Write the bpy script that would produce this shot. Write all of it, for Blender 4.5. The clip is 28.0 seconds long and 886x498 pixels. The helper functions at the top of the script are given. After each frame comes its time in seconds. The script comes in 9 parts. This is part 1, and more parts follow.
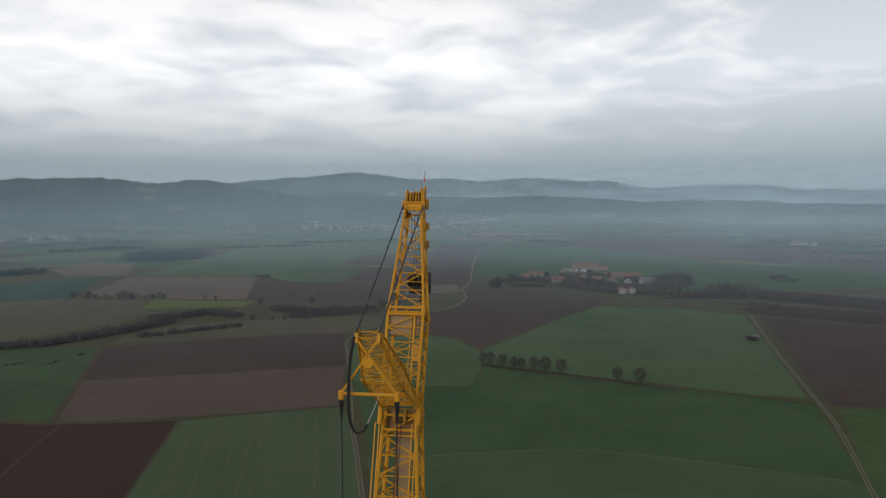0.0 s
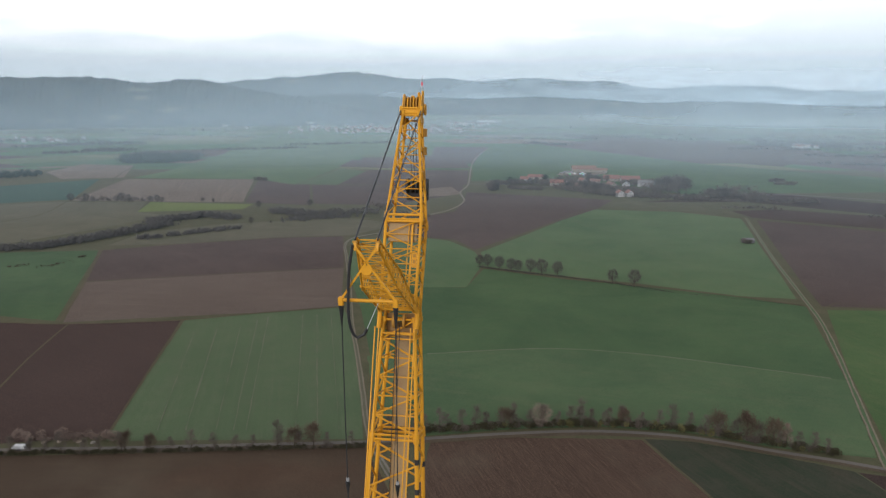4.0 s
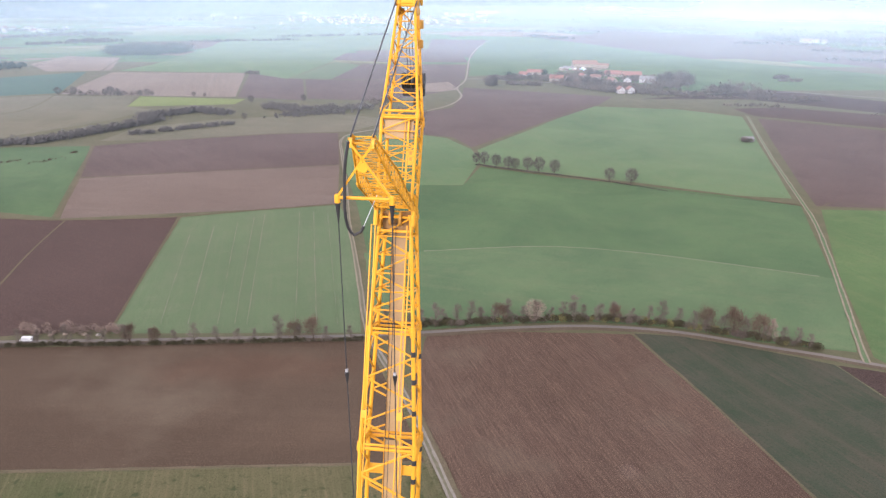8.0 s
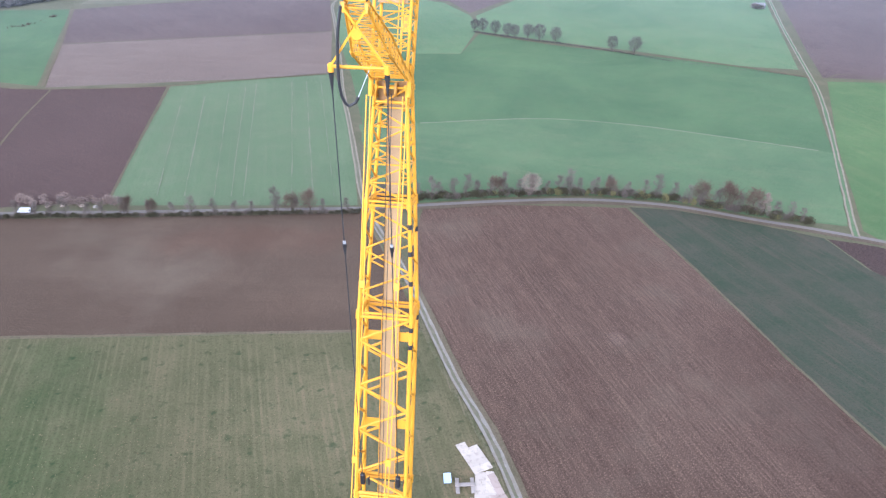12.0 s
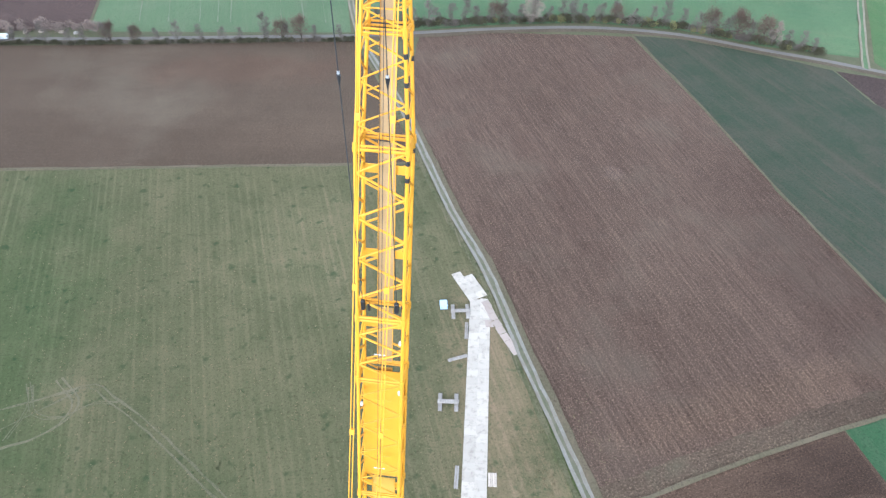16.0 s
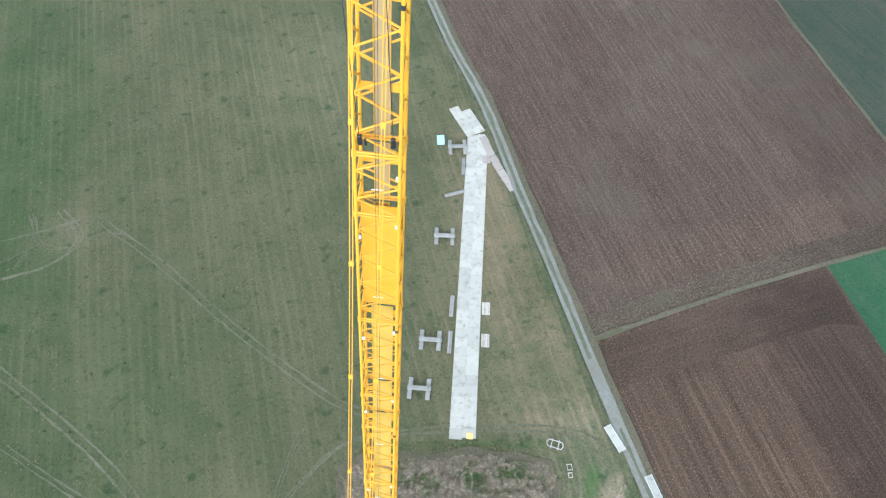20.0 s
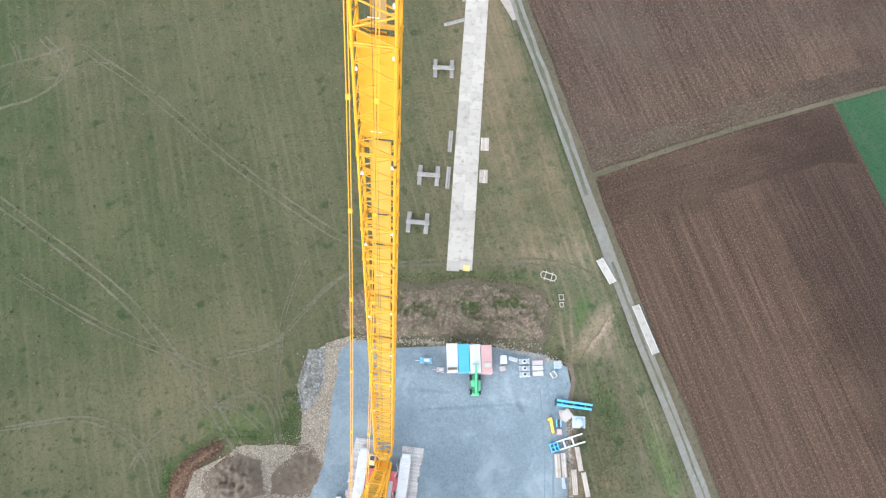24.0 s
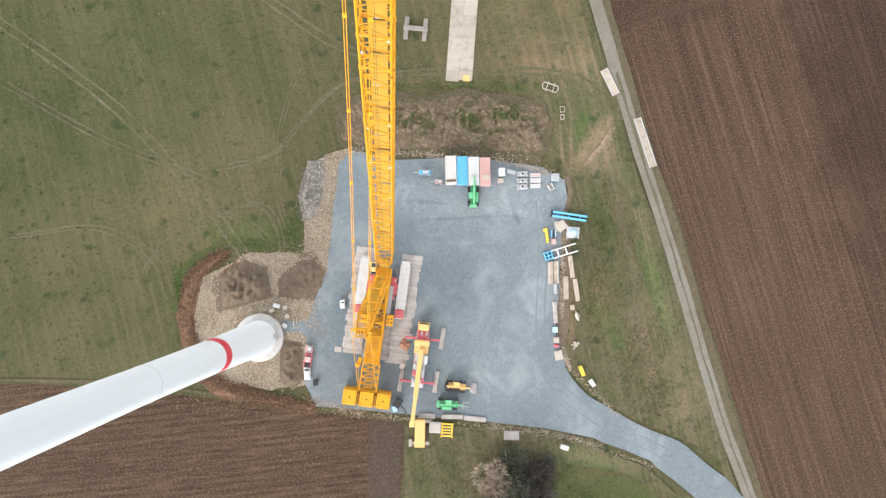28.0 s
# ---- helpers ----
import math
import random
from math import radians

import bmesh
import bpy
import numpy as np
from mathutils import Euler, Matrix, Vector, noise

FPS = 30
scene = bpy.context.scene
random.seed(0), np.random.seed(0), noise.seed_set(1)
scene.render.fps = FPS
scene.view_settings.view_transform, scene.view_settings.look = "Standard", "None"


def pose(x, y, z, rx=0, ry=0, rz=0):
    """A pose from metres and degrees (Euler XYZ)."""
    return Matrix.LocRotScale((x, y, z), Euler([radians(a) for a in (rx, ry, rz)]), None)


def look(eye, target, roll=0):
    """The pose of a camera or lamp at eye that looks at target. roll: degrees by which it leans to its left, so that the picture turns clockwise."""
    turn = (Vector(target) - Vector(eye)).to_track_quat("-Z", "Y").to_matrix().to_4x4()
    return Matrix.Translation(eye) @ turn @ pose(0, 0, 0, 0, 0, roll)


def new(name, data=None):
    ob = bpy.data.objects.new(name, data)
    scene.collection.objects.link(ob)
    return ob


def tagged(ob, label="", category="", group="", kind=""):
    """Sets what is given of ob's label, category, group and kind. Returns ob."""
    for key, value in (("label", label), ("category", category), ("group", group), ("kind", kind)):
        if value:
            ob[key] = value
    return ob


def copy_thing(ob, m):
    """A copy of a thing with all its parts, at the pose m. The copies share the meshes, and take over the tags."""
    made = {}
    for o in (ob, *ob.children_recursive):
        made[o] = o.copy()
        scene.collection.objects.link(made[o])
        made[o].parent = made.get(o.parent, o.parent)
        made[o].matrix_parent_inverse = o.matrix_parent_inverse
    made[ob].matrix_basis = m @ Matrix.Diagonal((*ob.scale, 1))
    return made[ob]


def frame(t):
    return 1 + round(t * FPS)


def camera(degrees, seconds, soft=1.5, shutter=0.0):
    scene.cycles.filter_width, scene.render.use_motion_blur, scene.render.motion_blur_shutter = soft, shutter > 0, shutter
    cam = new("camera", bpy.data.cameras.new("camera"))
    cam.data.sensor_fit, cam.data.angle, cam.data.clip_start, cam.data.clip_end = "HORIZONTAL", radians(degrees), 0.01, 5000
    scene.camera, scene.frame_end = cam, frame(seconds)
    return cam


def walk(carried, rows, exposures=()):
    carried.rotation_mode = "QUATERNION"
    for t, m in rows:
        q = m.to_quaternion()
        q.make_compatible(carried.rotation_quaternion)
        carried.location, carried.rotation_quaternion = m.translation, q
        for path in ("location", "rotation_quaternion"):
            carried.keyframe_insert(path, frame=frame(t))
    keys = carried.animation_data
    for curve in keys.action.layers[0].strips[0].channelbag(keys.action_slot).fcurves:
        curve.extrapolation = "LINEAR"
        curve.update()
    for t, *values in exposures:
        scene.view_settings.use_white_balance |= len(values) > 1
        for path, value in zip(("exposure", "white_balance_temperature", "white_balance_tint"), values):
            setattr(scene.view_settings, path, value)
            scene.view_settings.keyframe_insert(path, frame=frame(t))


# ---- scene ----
# The drone hovers over the crane's boom foot and tilts slowly down, from the horizon to the ground below.
cam = camera(65.62, 28.0, soft=1.35)
# seconds, height, turn about x, y and z in degrees
TILT = [
    (0.0, 149.73, 85.80, 0.00, 0.00),
    (0.5, 149.76, 84.80, -0.01, -0.01),
    (1.0, 149.80, 83.79, -0.03, -0.01),
    (1.5, 149.85, 82.79, -0.01, -0.06),
    (2.0, 149.90, 81.79, -0.05, -0.08),
    (2.5, 149.95, 80.79, -0.05, -0.10),
    (3.0, 150.00, 79.78, -0.08, -0.12),
    (3.5, 150.00, 78.74, -0.09, -0.14),
    (5.5, 150.00, 74.55, -0.20, -0.24),
    (6.0, 150.00, 73.46, -0.23, -0.27),
    (6.5, 150.00, 72.40, -0.29, -0.30),
    (7.0, 150.00, 71.31, -0.36, -0.32),
    (7.5, 150.00, 70.26, -0.40, -0.35),
    (8.0, 150.00, 69.21, -0.44, -0.38),
    (8.5, 150.00, 68.15, -0.48, -0.41),
    (9.0, 150.00, 67.08, -0.53, -0.44),
    (9.5, 150.00, 66.04, -0.59, -0.46),
    (10.0, 150.00, 64.97, -0.60, -0.49),
    (10.5, 150.00, 63.78, -0.62, -0.52),
    (11.0, 150.00, 62.15, -0.69, -0.53),
    (11.5, 150.00, 60.40, -0.75, -0.53),
    (12.0, 150.00, 58.66, -0.76, -0.56),
    (12.5, 150.00, 56.95, -0.76, -0.61),
    (14.5, 150.00, 50.01, -0.90, -0.62),
    (15.0, 150.00, 48.27, -0.96, -0.63),
    (15.5, 150.00, 46.56, -1.03, -0.64),
    (16.0, 150.00, 44.85, -1.09, -0.63),
    (16.5, 150.00, 43.15, -1.15, -0.60),
    (17.0, 150.00, 41.46, -1.21, -0.55),
    (17.5, 150.00, 39.77, -1.26, -0.54),
    (18.0, 150.00, 38.04, -1.33, -0.50),
    (18.5, 150.00, 36.32, -1.39, -0.50),
    (19.0, 150.00, 34.62, -1.47, -0.44),
    (19.5, 150.00, 32.92, -1.49, -0.48),
    (20.0, 150.00, 31.21, -1.57, -0.42),
    (20.5, 150.00, 29.47, -1.62, -0.38),
    (21.0, 150.00, 27.74, -1.66, -0.35),
    (21.5, 150.00, 26.05, -1.71, -0.30),
    (23.5, 150.00, 19.25, -1.82, -0.17),
    (24.0, 150.00, 17.55, -1.86, -0.11),
    (24.5, 150.00, 15.86, -1.88, -0.10),
    (25.0, 150.00, 14.16, -1.91, -0.05),
    (25.5, 150.00, 12.48, -1.91, -0.07),
    (26.0, 150.00, 10.76, -1.94, 0.01),
    (26.5, 150.00, 9.07, -1.97, 0.14),
    (27.0, 150.00, 7.03, -1.99, 0.17),
    (27.5, 150.00, 4.47, -2.01, 0.26),
    (28.0, 150.00, 1.98, -2.01, 0.15),
]
walk(cam, [(t, pose(0, 0, h, rx, ry, rz)) for t, h, rx, ry, rz in TILT],
     exposures=[(0.0, -0.6, 6350, 12), (3.0, 0.0, 6350, 14), (5.5, 0.8, 6200, 17), (8.0, 1.66, 6300, 26), (12.0, 2.06, 5250, 22), (17.0, 2.07, 5200, 6),
                (20.0, 1.94, 5050, 0), (22.5, 1.95, 5300, 2), (25.0, 1.93, 5700, 11), (28.0, 1.78, 6400, 12)])
from mathutils.geometry import tessellate_polygon

# ---- sky: a low overcast with brighter gaps, over a clear-sky model ----
SUN_ELEV, SUN_AZ = radians(22), radians(-155)
world = bpy.data.worlds.new("overcast")
scene.world = world
world.use_nodes = True
wn, wl = world.node_tree.nodes, world.node_tree.links
wn.clear()
w_out = wn.new("ShaderNodeOutputWorld")
w_mix = wn.new("ShaderNodeMixShader")
w_clear = wn.new("ShaderNodeBackground")
w_cloud = wn.new("ShaderNodeBackground")
w_sky = wn.new("ShaderNodeTexSky")
w_sky.sky_type, w_sky.sun_disc = "NISHITA", False
w_sky.sun_elevation, w_sky.sun_rotation = SUN_ELEV, SUN_AZ
w_clear.inputs["Strength"].default_value = 0.1
wl.new(w_sky.outputs[0], w_clear.inputs["Color"])
w_tc = wn.new("ShaderNodeTexCoord")
w_sep = wn.new("ShaderNodeSeparateXYZ")
wl.new(w_tc.outputs["Generated"], w_sep.inputs[0])


def wmath(op, a, b=None, c=None, clamp=False):
    n = wn.new("ShaderNodeMath")
    n.operation, n.use_clamp = op, clamp
    for k, v in enumerate((a, b, c)):
        if v is None:
            continue
        if isinstance(v, (int, float)):
            n.inputs[k].default_value = v
        else:
            wl.new(v, n.inputs[k])
    return n.outputs[0]


up = wmath("MAXIMUM", w_sep.outputs[2], 0.0)
den = wmath("ADD", up, 0.125)
w_pos = wn.new("ShaderNodeCombineXYZ")
wl.new(wmath("DIVIDE", w_sep.outputs[0], den), w_pos.inputs[0])
wl.new(wmath("DIVIDE", w_sep.outputs[1], den), w_pos.inputs[1])
w_n1 = wn.new("ShaderNodeTexNoise")
w_n1.inputs["Scale"].default_value, w_n1.inputs["Detail"].default_value = 1.5, 14
w_n1.inputs["Roughness"].default_value, w_n1.inputs["Distortion"].default_value = 0.62, 0.25
wl.new(w_pos.outputs[0], w_n1.inputs["Vector"])
w_n2 = wn.new("ShaderNodeTexNoise")
w_n2.inputs["Scale"].default_value, w_n2.inputs["Detail"].default_value = 0.33, 3
wl.new(w_pos.outputs[0], w_n2.inputs["Vector"])
# small puffs ride on broad banks; the tone darkens to the east
w_tone = wmath("ADD", wmath("MULTIPLY", w_n1.outputs[0], 0.85), wmath("MULTIPLY", w_n2.outputs[0], 0.32))
w_tone = wmath("SUBTRACT", w_tone, wmath("MULTIPLY", wmath("MAXIMUM", w_sep.outputs[0], 0.0), 0.38))
w_ramp = wn.new("ShaderNodeValToRGB")
el = w_ramp.color_ramp.elements
el[0].position, el[0].color = 0.45, (0.61, 0.645, 0.66, 1)
el[1].position, el[1].color = 0.63, (0.97, 0.955, 0.925, 1)
wl.new(w_tone, w_ramp.inputs[0])
# the deck is dull and even near the horizon, brighter overhead
w_low = wn.new("ShaderNodeMix")
w_low.data_type = "RGBA"
w_low.inputs[6].default_value = (0.235, 0.265, 0.28, 1)
wl.new(wmath("MULTIPLY", wmath("SUBTRACT", up, 0.045), 8.0, clamp=True), w_low.inputs[0])
wl.new(w_ramp.outputs[0], w_low.inputs[7])
wl.new(w_low.outputs[2], w_cloud.inputs["Color"])
# unseen sky overhead is dimmed, the low rim raised, to darken the ground
w_rim = wmath("MULTIPLY", wmath("SUBTRACT", 1.0, wmath("MULTIPLY", up, 2.6), clamp=True), 1.15)
wl.new(wmath("ADD", w_rim, wmath("SUBTRACT", 1.28, wmath("MULTIPLY", wmath("SUBTRACT", up, 0.25, clamp=True), 1.25))), w_cloud.inputs["Strength"])
w_mix.inputs[0].default_value = 0.9
wl.new(w_clear.outputs[0], w_mix.inputs[1])
wl.new(w_cloud.outputs[0], w_mix.inputs[2])
wl.new(w_mix.outputs[0], w_out.inputs[0])

sun = new("sun", bpy.data.lights.new("sun", "SUN"))
sun.data.energy, sun.data.angle, sun.data.color = 1.6, radians(40), (1.0, 0.965, 0.915)
sun_way = Vector((math.sin(SUN_AZ) * math.cos(SUN_ELEV), math.cos(SUN_AZ) * math.cos(SUN_ELEV), math.sin(SUN_ELEV)))
sun.matrix_world = look(sun_way * 300, (0, 0, 0))

# ---- materials ----


class Nodes:
    """A node material with a few short-hands."""

    def __init__(self, name):
        self.m = bpy.data.materials.new(name)
        self.m.use_nodes = True
        self.n, self.l = self.m.node_tree.nodes, self.m.node_tree.links
        self.b = self.n["Principled BSDF"]
        self.out = self.n["Material Output"]
        self.pos = self.n.new("ShaderNodeNewGeometry").outputs["Position"]

    def put(self, value, socket):
        if isinstance(value, (int, float)):
            socket.default_value = value
        elif isinstance(value, tuple):
            socket.default_value = (*value, 1) if len(value) == 3 else value
        else:
            self.l.new(value, socket)

    def mapped(self, turn=0.0, scale=(1, 1, 1), vec=None):
        n = self.n.new("ShaderNodeMapping")
        n.vector_type = "TEXTURE"
        n.inputs["Rotation"].default_value[2] = radians(turn)
        n.inputs["Scale"].default_value = scale
        self.l.new(vec or self.pos, n.inputs[0])
        return n.outputs[0]

    def noise(self, vec, scale, detail=5, rough=0.55, distort=0.0):
        n = self.n.new("ShaderNodeTexNoise")
        n.inputs["Scale"].default_value, n.inputs["Detail"].default_value = scale, detail
        n.inputs["Roughness"].default_value, n.inputs["Distortion"].default_value = rough, distort
        self.l.new(vec, n.inputs["Vector"])
        return n.outputs[0]

    def ramp(self, fac, lo, hi):
        n = self.n.new("ShaderNodeMapRange")
        n.inputs[1].default_value, n.inputs[2].default_value = lo, hi
        self.l.new(fac, n.inputs[0])
        return n.outputs[0]

    def mix(self, fac, a, b, blend="MIX"):
        n = self.n.new("ShaderNodeMix")
        n.data_type, n.blend_type = "RGBA", blend
        self.put(fac, n.inputs[0])
        self.put(a, n.inputs[6])
        self.put(b, n.inputs[7])
        return n.outputs[2]

    def math(self, op, a, b=0.0, clamp=False):
        n = self.n.new("ShaderNodeMath")
        n.operation, n.use_clamp = op, clamp
        self.put(a, n.inputs[0])
        self.put(b, n.inputs[1])
        return n.outputs[0]

    def bump(self, height, strength, distance):
        n = self.n.new("ShaderNodeBump")
        n.inputs["Strength"].default_value, n.inputs["Distance"].default_value = strength, distance
        self.l.new(height, n.inputs["Height"])
        self.l.new(n.outputs[0], self.b.inputs["Normal"])

    def done(self, colour, rough=0.9, metal=0.0, spec=0.3):
        self.put(colour, self.b.inputs["Base Color"])
        self.put(rough, self.b.inputs["Roughness"])
        self.put(metal, self.b.inputs["Metallic"])
        self.b.inputs["Specular IOR Level"].default_value = spec
        return self.m

    def random(self):
        return self.n.new("ShaderNodeObjectInfo").outputs["Random"]


def soil(name, a, b, turn, period, contrast=0.55, big=60.0, pale=None, ridge=0.25, run=34.0, even=1.0, lump=0.62, rows=None):
    """Ploughed or harrowed ground: furrows along one direction, clods, dry crumbs and damp blotches."""
    k = Nodes(name)
    streak = k.noise(k.mapped(turn, (period, period * 60, 1)), 1.0, 3, 0.5)
    furrow = k.noise(k.mapped(turn, (0.6, run, 1)), 1.0, 4, 0.6)
    clod = k.noise(k.mapped(turn, (lump, lump * 1.3, 1)), 1.0, 6, 0.8)
    blot = k.noise(k.pos, 1.0 / big, 6, 0.6, 0.4)
    c = k.mix(k.ramp(blot, 0.32, 0.68), a, b)
    c = k.mix(k.math("MULTIPLY", k.ramp(streak, 0.45, 0.7), contrast * 0.7), c, tuple(v * 1.6 for v in b))
    c = k.mix(k.math("MULTIPLY", k.ramp(furrow, 0.52, 0.70), (0.3 + contrast * 0.5) * even), c, tuple(v * 1.9 for v in b))
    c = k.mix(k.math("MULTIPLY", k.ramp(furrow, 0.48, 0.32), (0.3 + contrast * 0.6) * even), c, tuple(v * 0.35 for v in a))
    c = k.mix(k.math("MULTIPLY", k.ramp(clod, 0.54, 0.61), 0.4 + 0.45 * even), c, tuple(v * 2.4 for v in b))
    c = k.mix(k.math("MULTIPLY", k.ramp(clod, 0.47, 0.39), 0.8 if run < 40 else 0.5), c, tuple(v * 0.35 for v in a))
    if pale:
        c = k.mix(k.math("MULTIPLY", k.ramp(k.noise(k.pos, 1.0 / pale[0], 5, 0.6), 0.52, 0.72), pale[2]), c, pale[1])
    if rows:
        w = k.n.new("ShaderNodeTexWave")
        w.inputs["Scale"].default_value, w.inputs["Distortion"].default_value = 0.314, 7.0
        w.inputs["Detail"].default_value, w.inputs["Detail Scale"].default_value = 5, 0.35
        k.l.new(k.mapped(turn, (rows[0], rows[0] * 14, 1)), w.inputs["Vector"])
        gone = k.ramp(k.noise(k.mapped(turn, (9, 40, 1)), 1.0, 4, 0.6), 0.35, 0.6)
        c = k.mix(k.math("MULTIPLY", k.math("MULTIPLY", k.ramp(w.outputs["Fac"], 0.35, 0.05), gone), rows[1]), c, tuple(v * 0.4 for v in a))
        c = k.mix(k.math("MULTIPLY", k.math("MULTIPLY", k.ramp(w.outputs["Fac"], 0.7, 0.97), gone), rows[1] * 0.6), c, tuple(v * 1.9 for v in b))
    k.bump(k.math("ADD", clod, k.math("MULTIPLY", furrow, 0.8)), 0.9, ridge)
    return k.done(c, 0.95, 0, 0.15)


def crop(name, a, b, turn=0.0, tan=(0.16, 0.145, 0.07), lines=0.35, period=1.6, thin=0.25, big=70.0, stripe=None):
    """Young winter crop or grass: broken rows, thin tan places, tussocks and tramlines."""
    k = Nodes(name)
    row = k.noise(k.mapped(turn, (period, period * 40, 1)), 1.0, 4, 0.6)
    wide = k.noise(k.mapped(turn, (period * 5, period * 150, 1)), 1.0, 4, 0.6)
    brk = k.ramp(k.noise(k.pos, 0.11, 5, 0.7), 0.35, 0.62)
    fine = k.noise(k.pos, 1.5, 8, 0.75)
    blade = k.noise(k.mapped(turn, (0.5, 1.8, 1)), 1.0, 5, 0.75)
    blot = k.noise(k.pos, 1.0 / big, 6, 0.62, 0.5)
    c = k.mix(k.ramp(blot, 0.3, 0.7), a, b)
    c = k.mix(k.math("MULTIPLY", k.math("MULTIPLY", k.ramp(row, 0.5, 0.66), brk), lines), c, tan)
    c = k.mix(k.math("MULTIPLY", k.ramp(wide, 0.5, 0.72), lines * 0.7), c, tan)
    if stripe:
        w = k.n.new("ShaderNodeTexWave")
        w.inputs["Scale"].default_value, w.inputs["Distortion"].default_value = 0.314, 5.0
        w.inputs["Detail"].default_value, w.inputs["Detail Scale"].default_value = 3, 0.4
        k.l.new(k.mapped(turn, (stripe[0], stripe[0] * 30, 1)), w.inputs["Vector"])
        c = k.mix(k.math("MULTIPLY", k.math("MULTIPLY", k.ramp(w.outputs["Fac"], 0.6, 0.95), k.ramp(k.noise(k.mapped(turn, (7, 45, 1)), 1.0, 4, 0.65), 0.40, 0.66)), stripe[1]), c, tan)
    c = k.mix(k.math("MULTIPLY", k.ramp(k.noise(k.pos, 0.06, 7, 0.7), 0.48, 0.68), thin), c, tan)
    c = k.mix(k.math("MULTIPLY", k.ramp(blade, 0.54, 0.72), 0.2 + thin * 0.8), c, tan)
    c = k.mix(k.math("MULTIPLY", k.ramp(fine, 0.49, 0.31), 0.8), c, tuple(v * 0.4 for v in a))
    c = k.mix(k.math("MULTIPLY", k.ramp(k.noise(k.pos, 2.6, 4, 0.7), 0.54, 0.68), 0.2 + thin * 0.5), c, tuple(v * 1.15 for v in tan))
    k.bump(fine, 0.7, 0.12)
    return k.done(c, 0.95, 0, 0.12)


def tufted(m):
    """Adds darker tussocks and pale dry places to a grass material."""
    n, l = m.node_tree.nodes, m.node_tree.links
    b = n["Principled BSDF"]
    src = b.inputs["Base Color"].links[0].from_socket
    geo = n.new("ShaderNodeNewGeometry")
    v = n.new("ShaderNodeTexNoise")
    v.inputs["Scale"].default_value, v.inputs["Detail"].default_value = 0.3, 5
    l.new(geo.outputs["Position"], v.inputs["Vector"])
    r = n.new("ShaderNodeMapRange")
    r.inputs[1].default_value, r.inputs[2].default_value, r.inputs[4].default_value = 0.60, 0.70, 0.75
    l.new(v.outputs[0], r.inputs[0])
    x = n.new("ShaderNodeMix")
    x.data_type = "RGBA"
    l.new(r.outputs[0], x.inputs[0])
    l.new(src, x.inputs[6])
    x.inputs[7].default_value = (0.024, 0.038, 0.015, 1)
    l.new(x.outputs[2], b.inputs["Base Color"])
    return m


def grit(name, a, b, c3, scale=3.0, big=8.0, rough=0.9, relief=0.05, spread=(0.4, 0.62), stony=0.0, cells=2.4):
    """Gravel, stone, concrete, earth: grain, blotches, a third colour in patches, and stones of their own tone."""
    k = Nodes(name)
    fine = k.noise(k.pos, scale, 8, 0.78)
    blot = k.noise(k.pos, 1.0 / big, 8, 0.68, 0.6)
    c = k.mix(k.ramp(fine, 0.36, 0.62), a, b)
    c = k.mix(k.math("MULTIPLY", k.ramp(blot, *spread), 0.75), c, c3)
    if stony:
        v = k.n.new("ShaderNodeTexVoronoi")
        v.inputs["Scale"].default_value = cells
        k.l.new(k.pos, v.inputs["Vector"])
        sep = k.n.new("ShaderNodeSeparateColor")
        k.l.new(v.outputs["Color"], sep.inputs[0])
        c = k.mix(k.math("MULTIPLY", k.ramp(sep.outputs[0], 0.55, 0.9), stony), c, tuple(x * 1.5 for x in b))
        c = k.mix(k.math("MULTIPLY", k.ramp(v.outputs["Distance"], 0.3, 0.55), stony * 0.8), c, tuple(x * 0.35 for x in a))
    k.bump(fine, 0.7, relief)
    return k.done(c, rough, 0, 0.3)


def paint(name, colour, rough=0.45, wear=0.25, dirt=(0.12, 0.1, 0.08), scale=0.6, metal=0.0, vary=0.12, spec=0.45):
    """Painted or bare metal, plastic: slight fading from piece to piece, grime and scuffs."""
    k = Nodes(name)
    n1 = k.noise(k.pos, scale, 7, 0.65, 0.3)
    n2 = k.noise(k.pos, scale * 9, 5, 0.7)
    c = k.mix(k.math("MULTIPLY", k.random(), vary * 2), colour, tuple(v * 0.72 for v in colour))
    c = k.mix(k.math("MULTIPLY", k.ramp(n1, 0.52, 0.8), wear), c, dirt)
    c = k.mix(k.math("MULTIPLY", k.ramp(n2, 0.6, 0.8), wear * 0.6), c, dirt)
    k.bump(n2, 0.15, 0.01)
    return k.done(c, k.ramp(n1, 0.5 - rough, 1.5 - rough), metal, spec)


def wood(name, a, b, turn=0.0):
    k = Nodes(name)
    g1 = k.noise(k.mapped(turn, (0.12, 3.0, 1)), 1.0, 6, 0.65)
    g2 = k.noise(k.pos, 0.7, 6, 0.6)
    c = k.mix(k.ramp(g1, 0.35, 0.68), a, b)
    c = k.mix(k.math("MULTIPLY", k.random(), 0.55), c, tuple(v * 0.6 for v in a))
    c = k.mix(k.math("MULTIPLY", k.ramp(g2, 0.5, 0.75), 0.5), c, (0.10, 0.085, 0.07))
    k.bump(g1, 0.4, 0.02)
    return k.done(c, 0.85, 0, 0.25)


def foliage(name, a, b, rough=0.9):
    k = Nodes(name)
    c = k.mix(k.ramp(k.noise(k.pos, 0.5, 5, 0.6), 0.35, 0.65), a, b)
    c = k.mix(k.math("MULTIPLY", k.random(), 0.5), c, tuple(v * 0.65 for v in a))
    return k.done(c, rough, 0, 0.1)


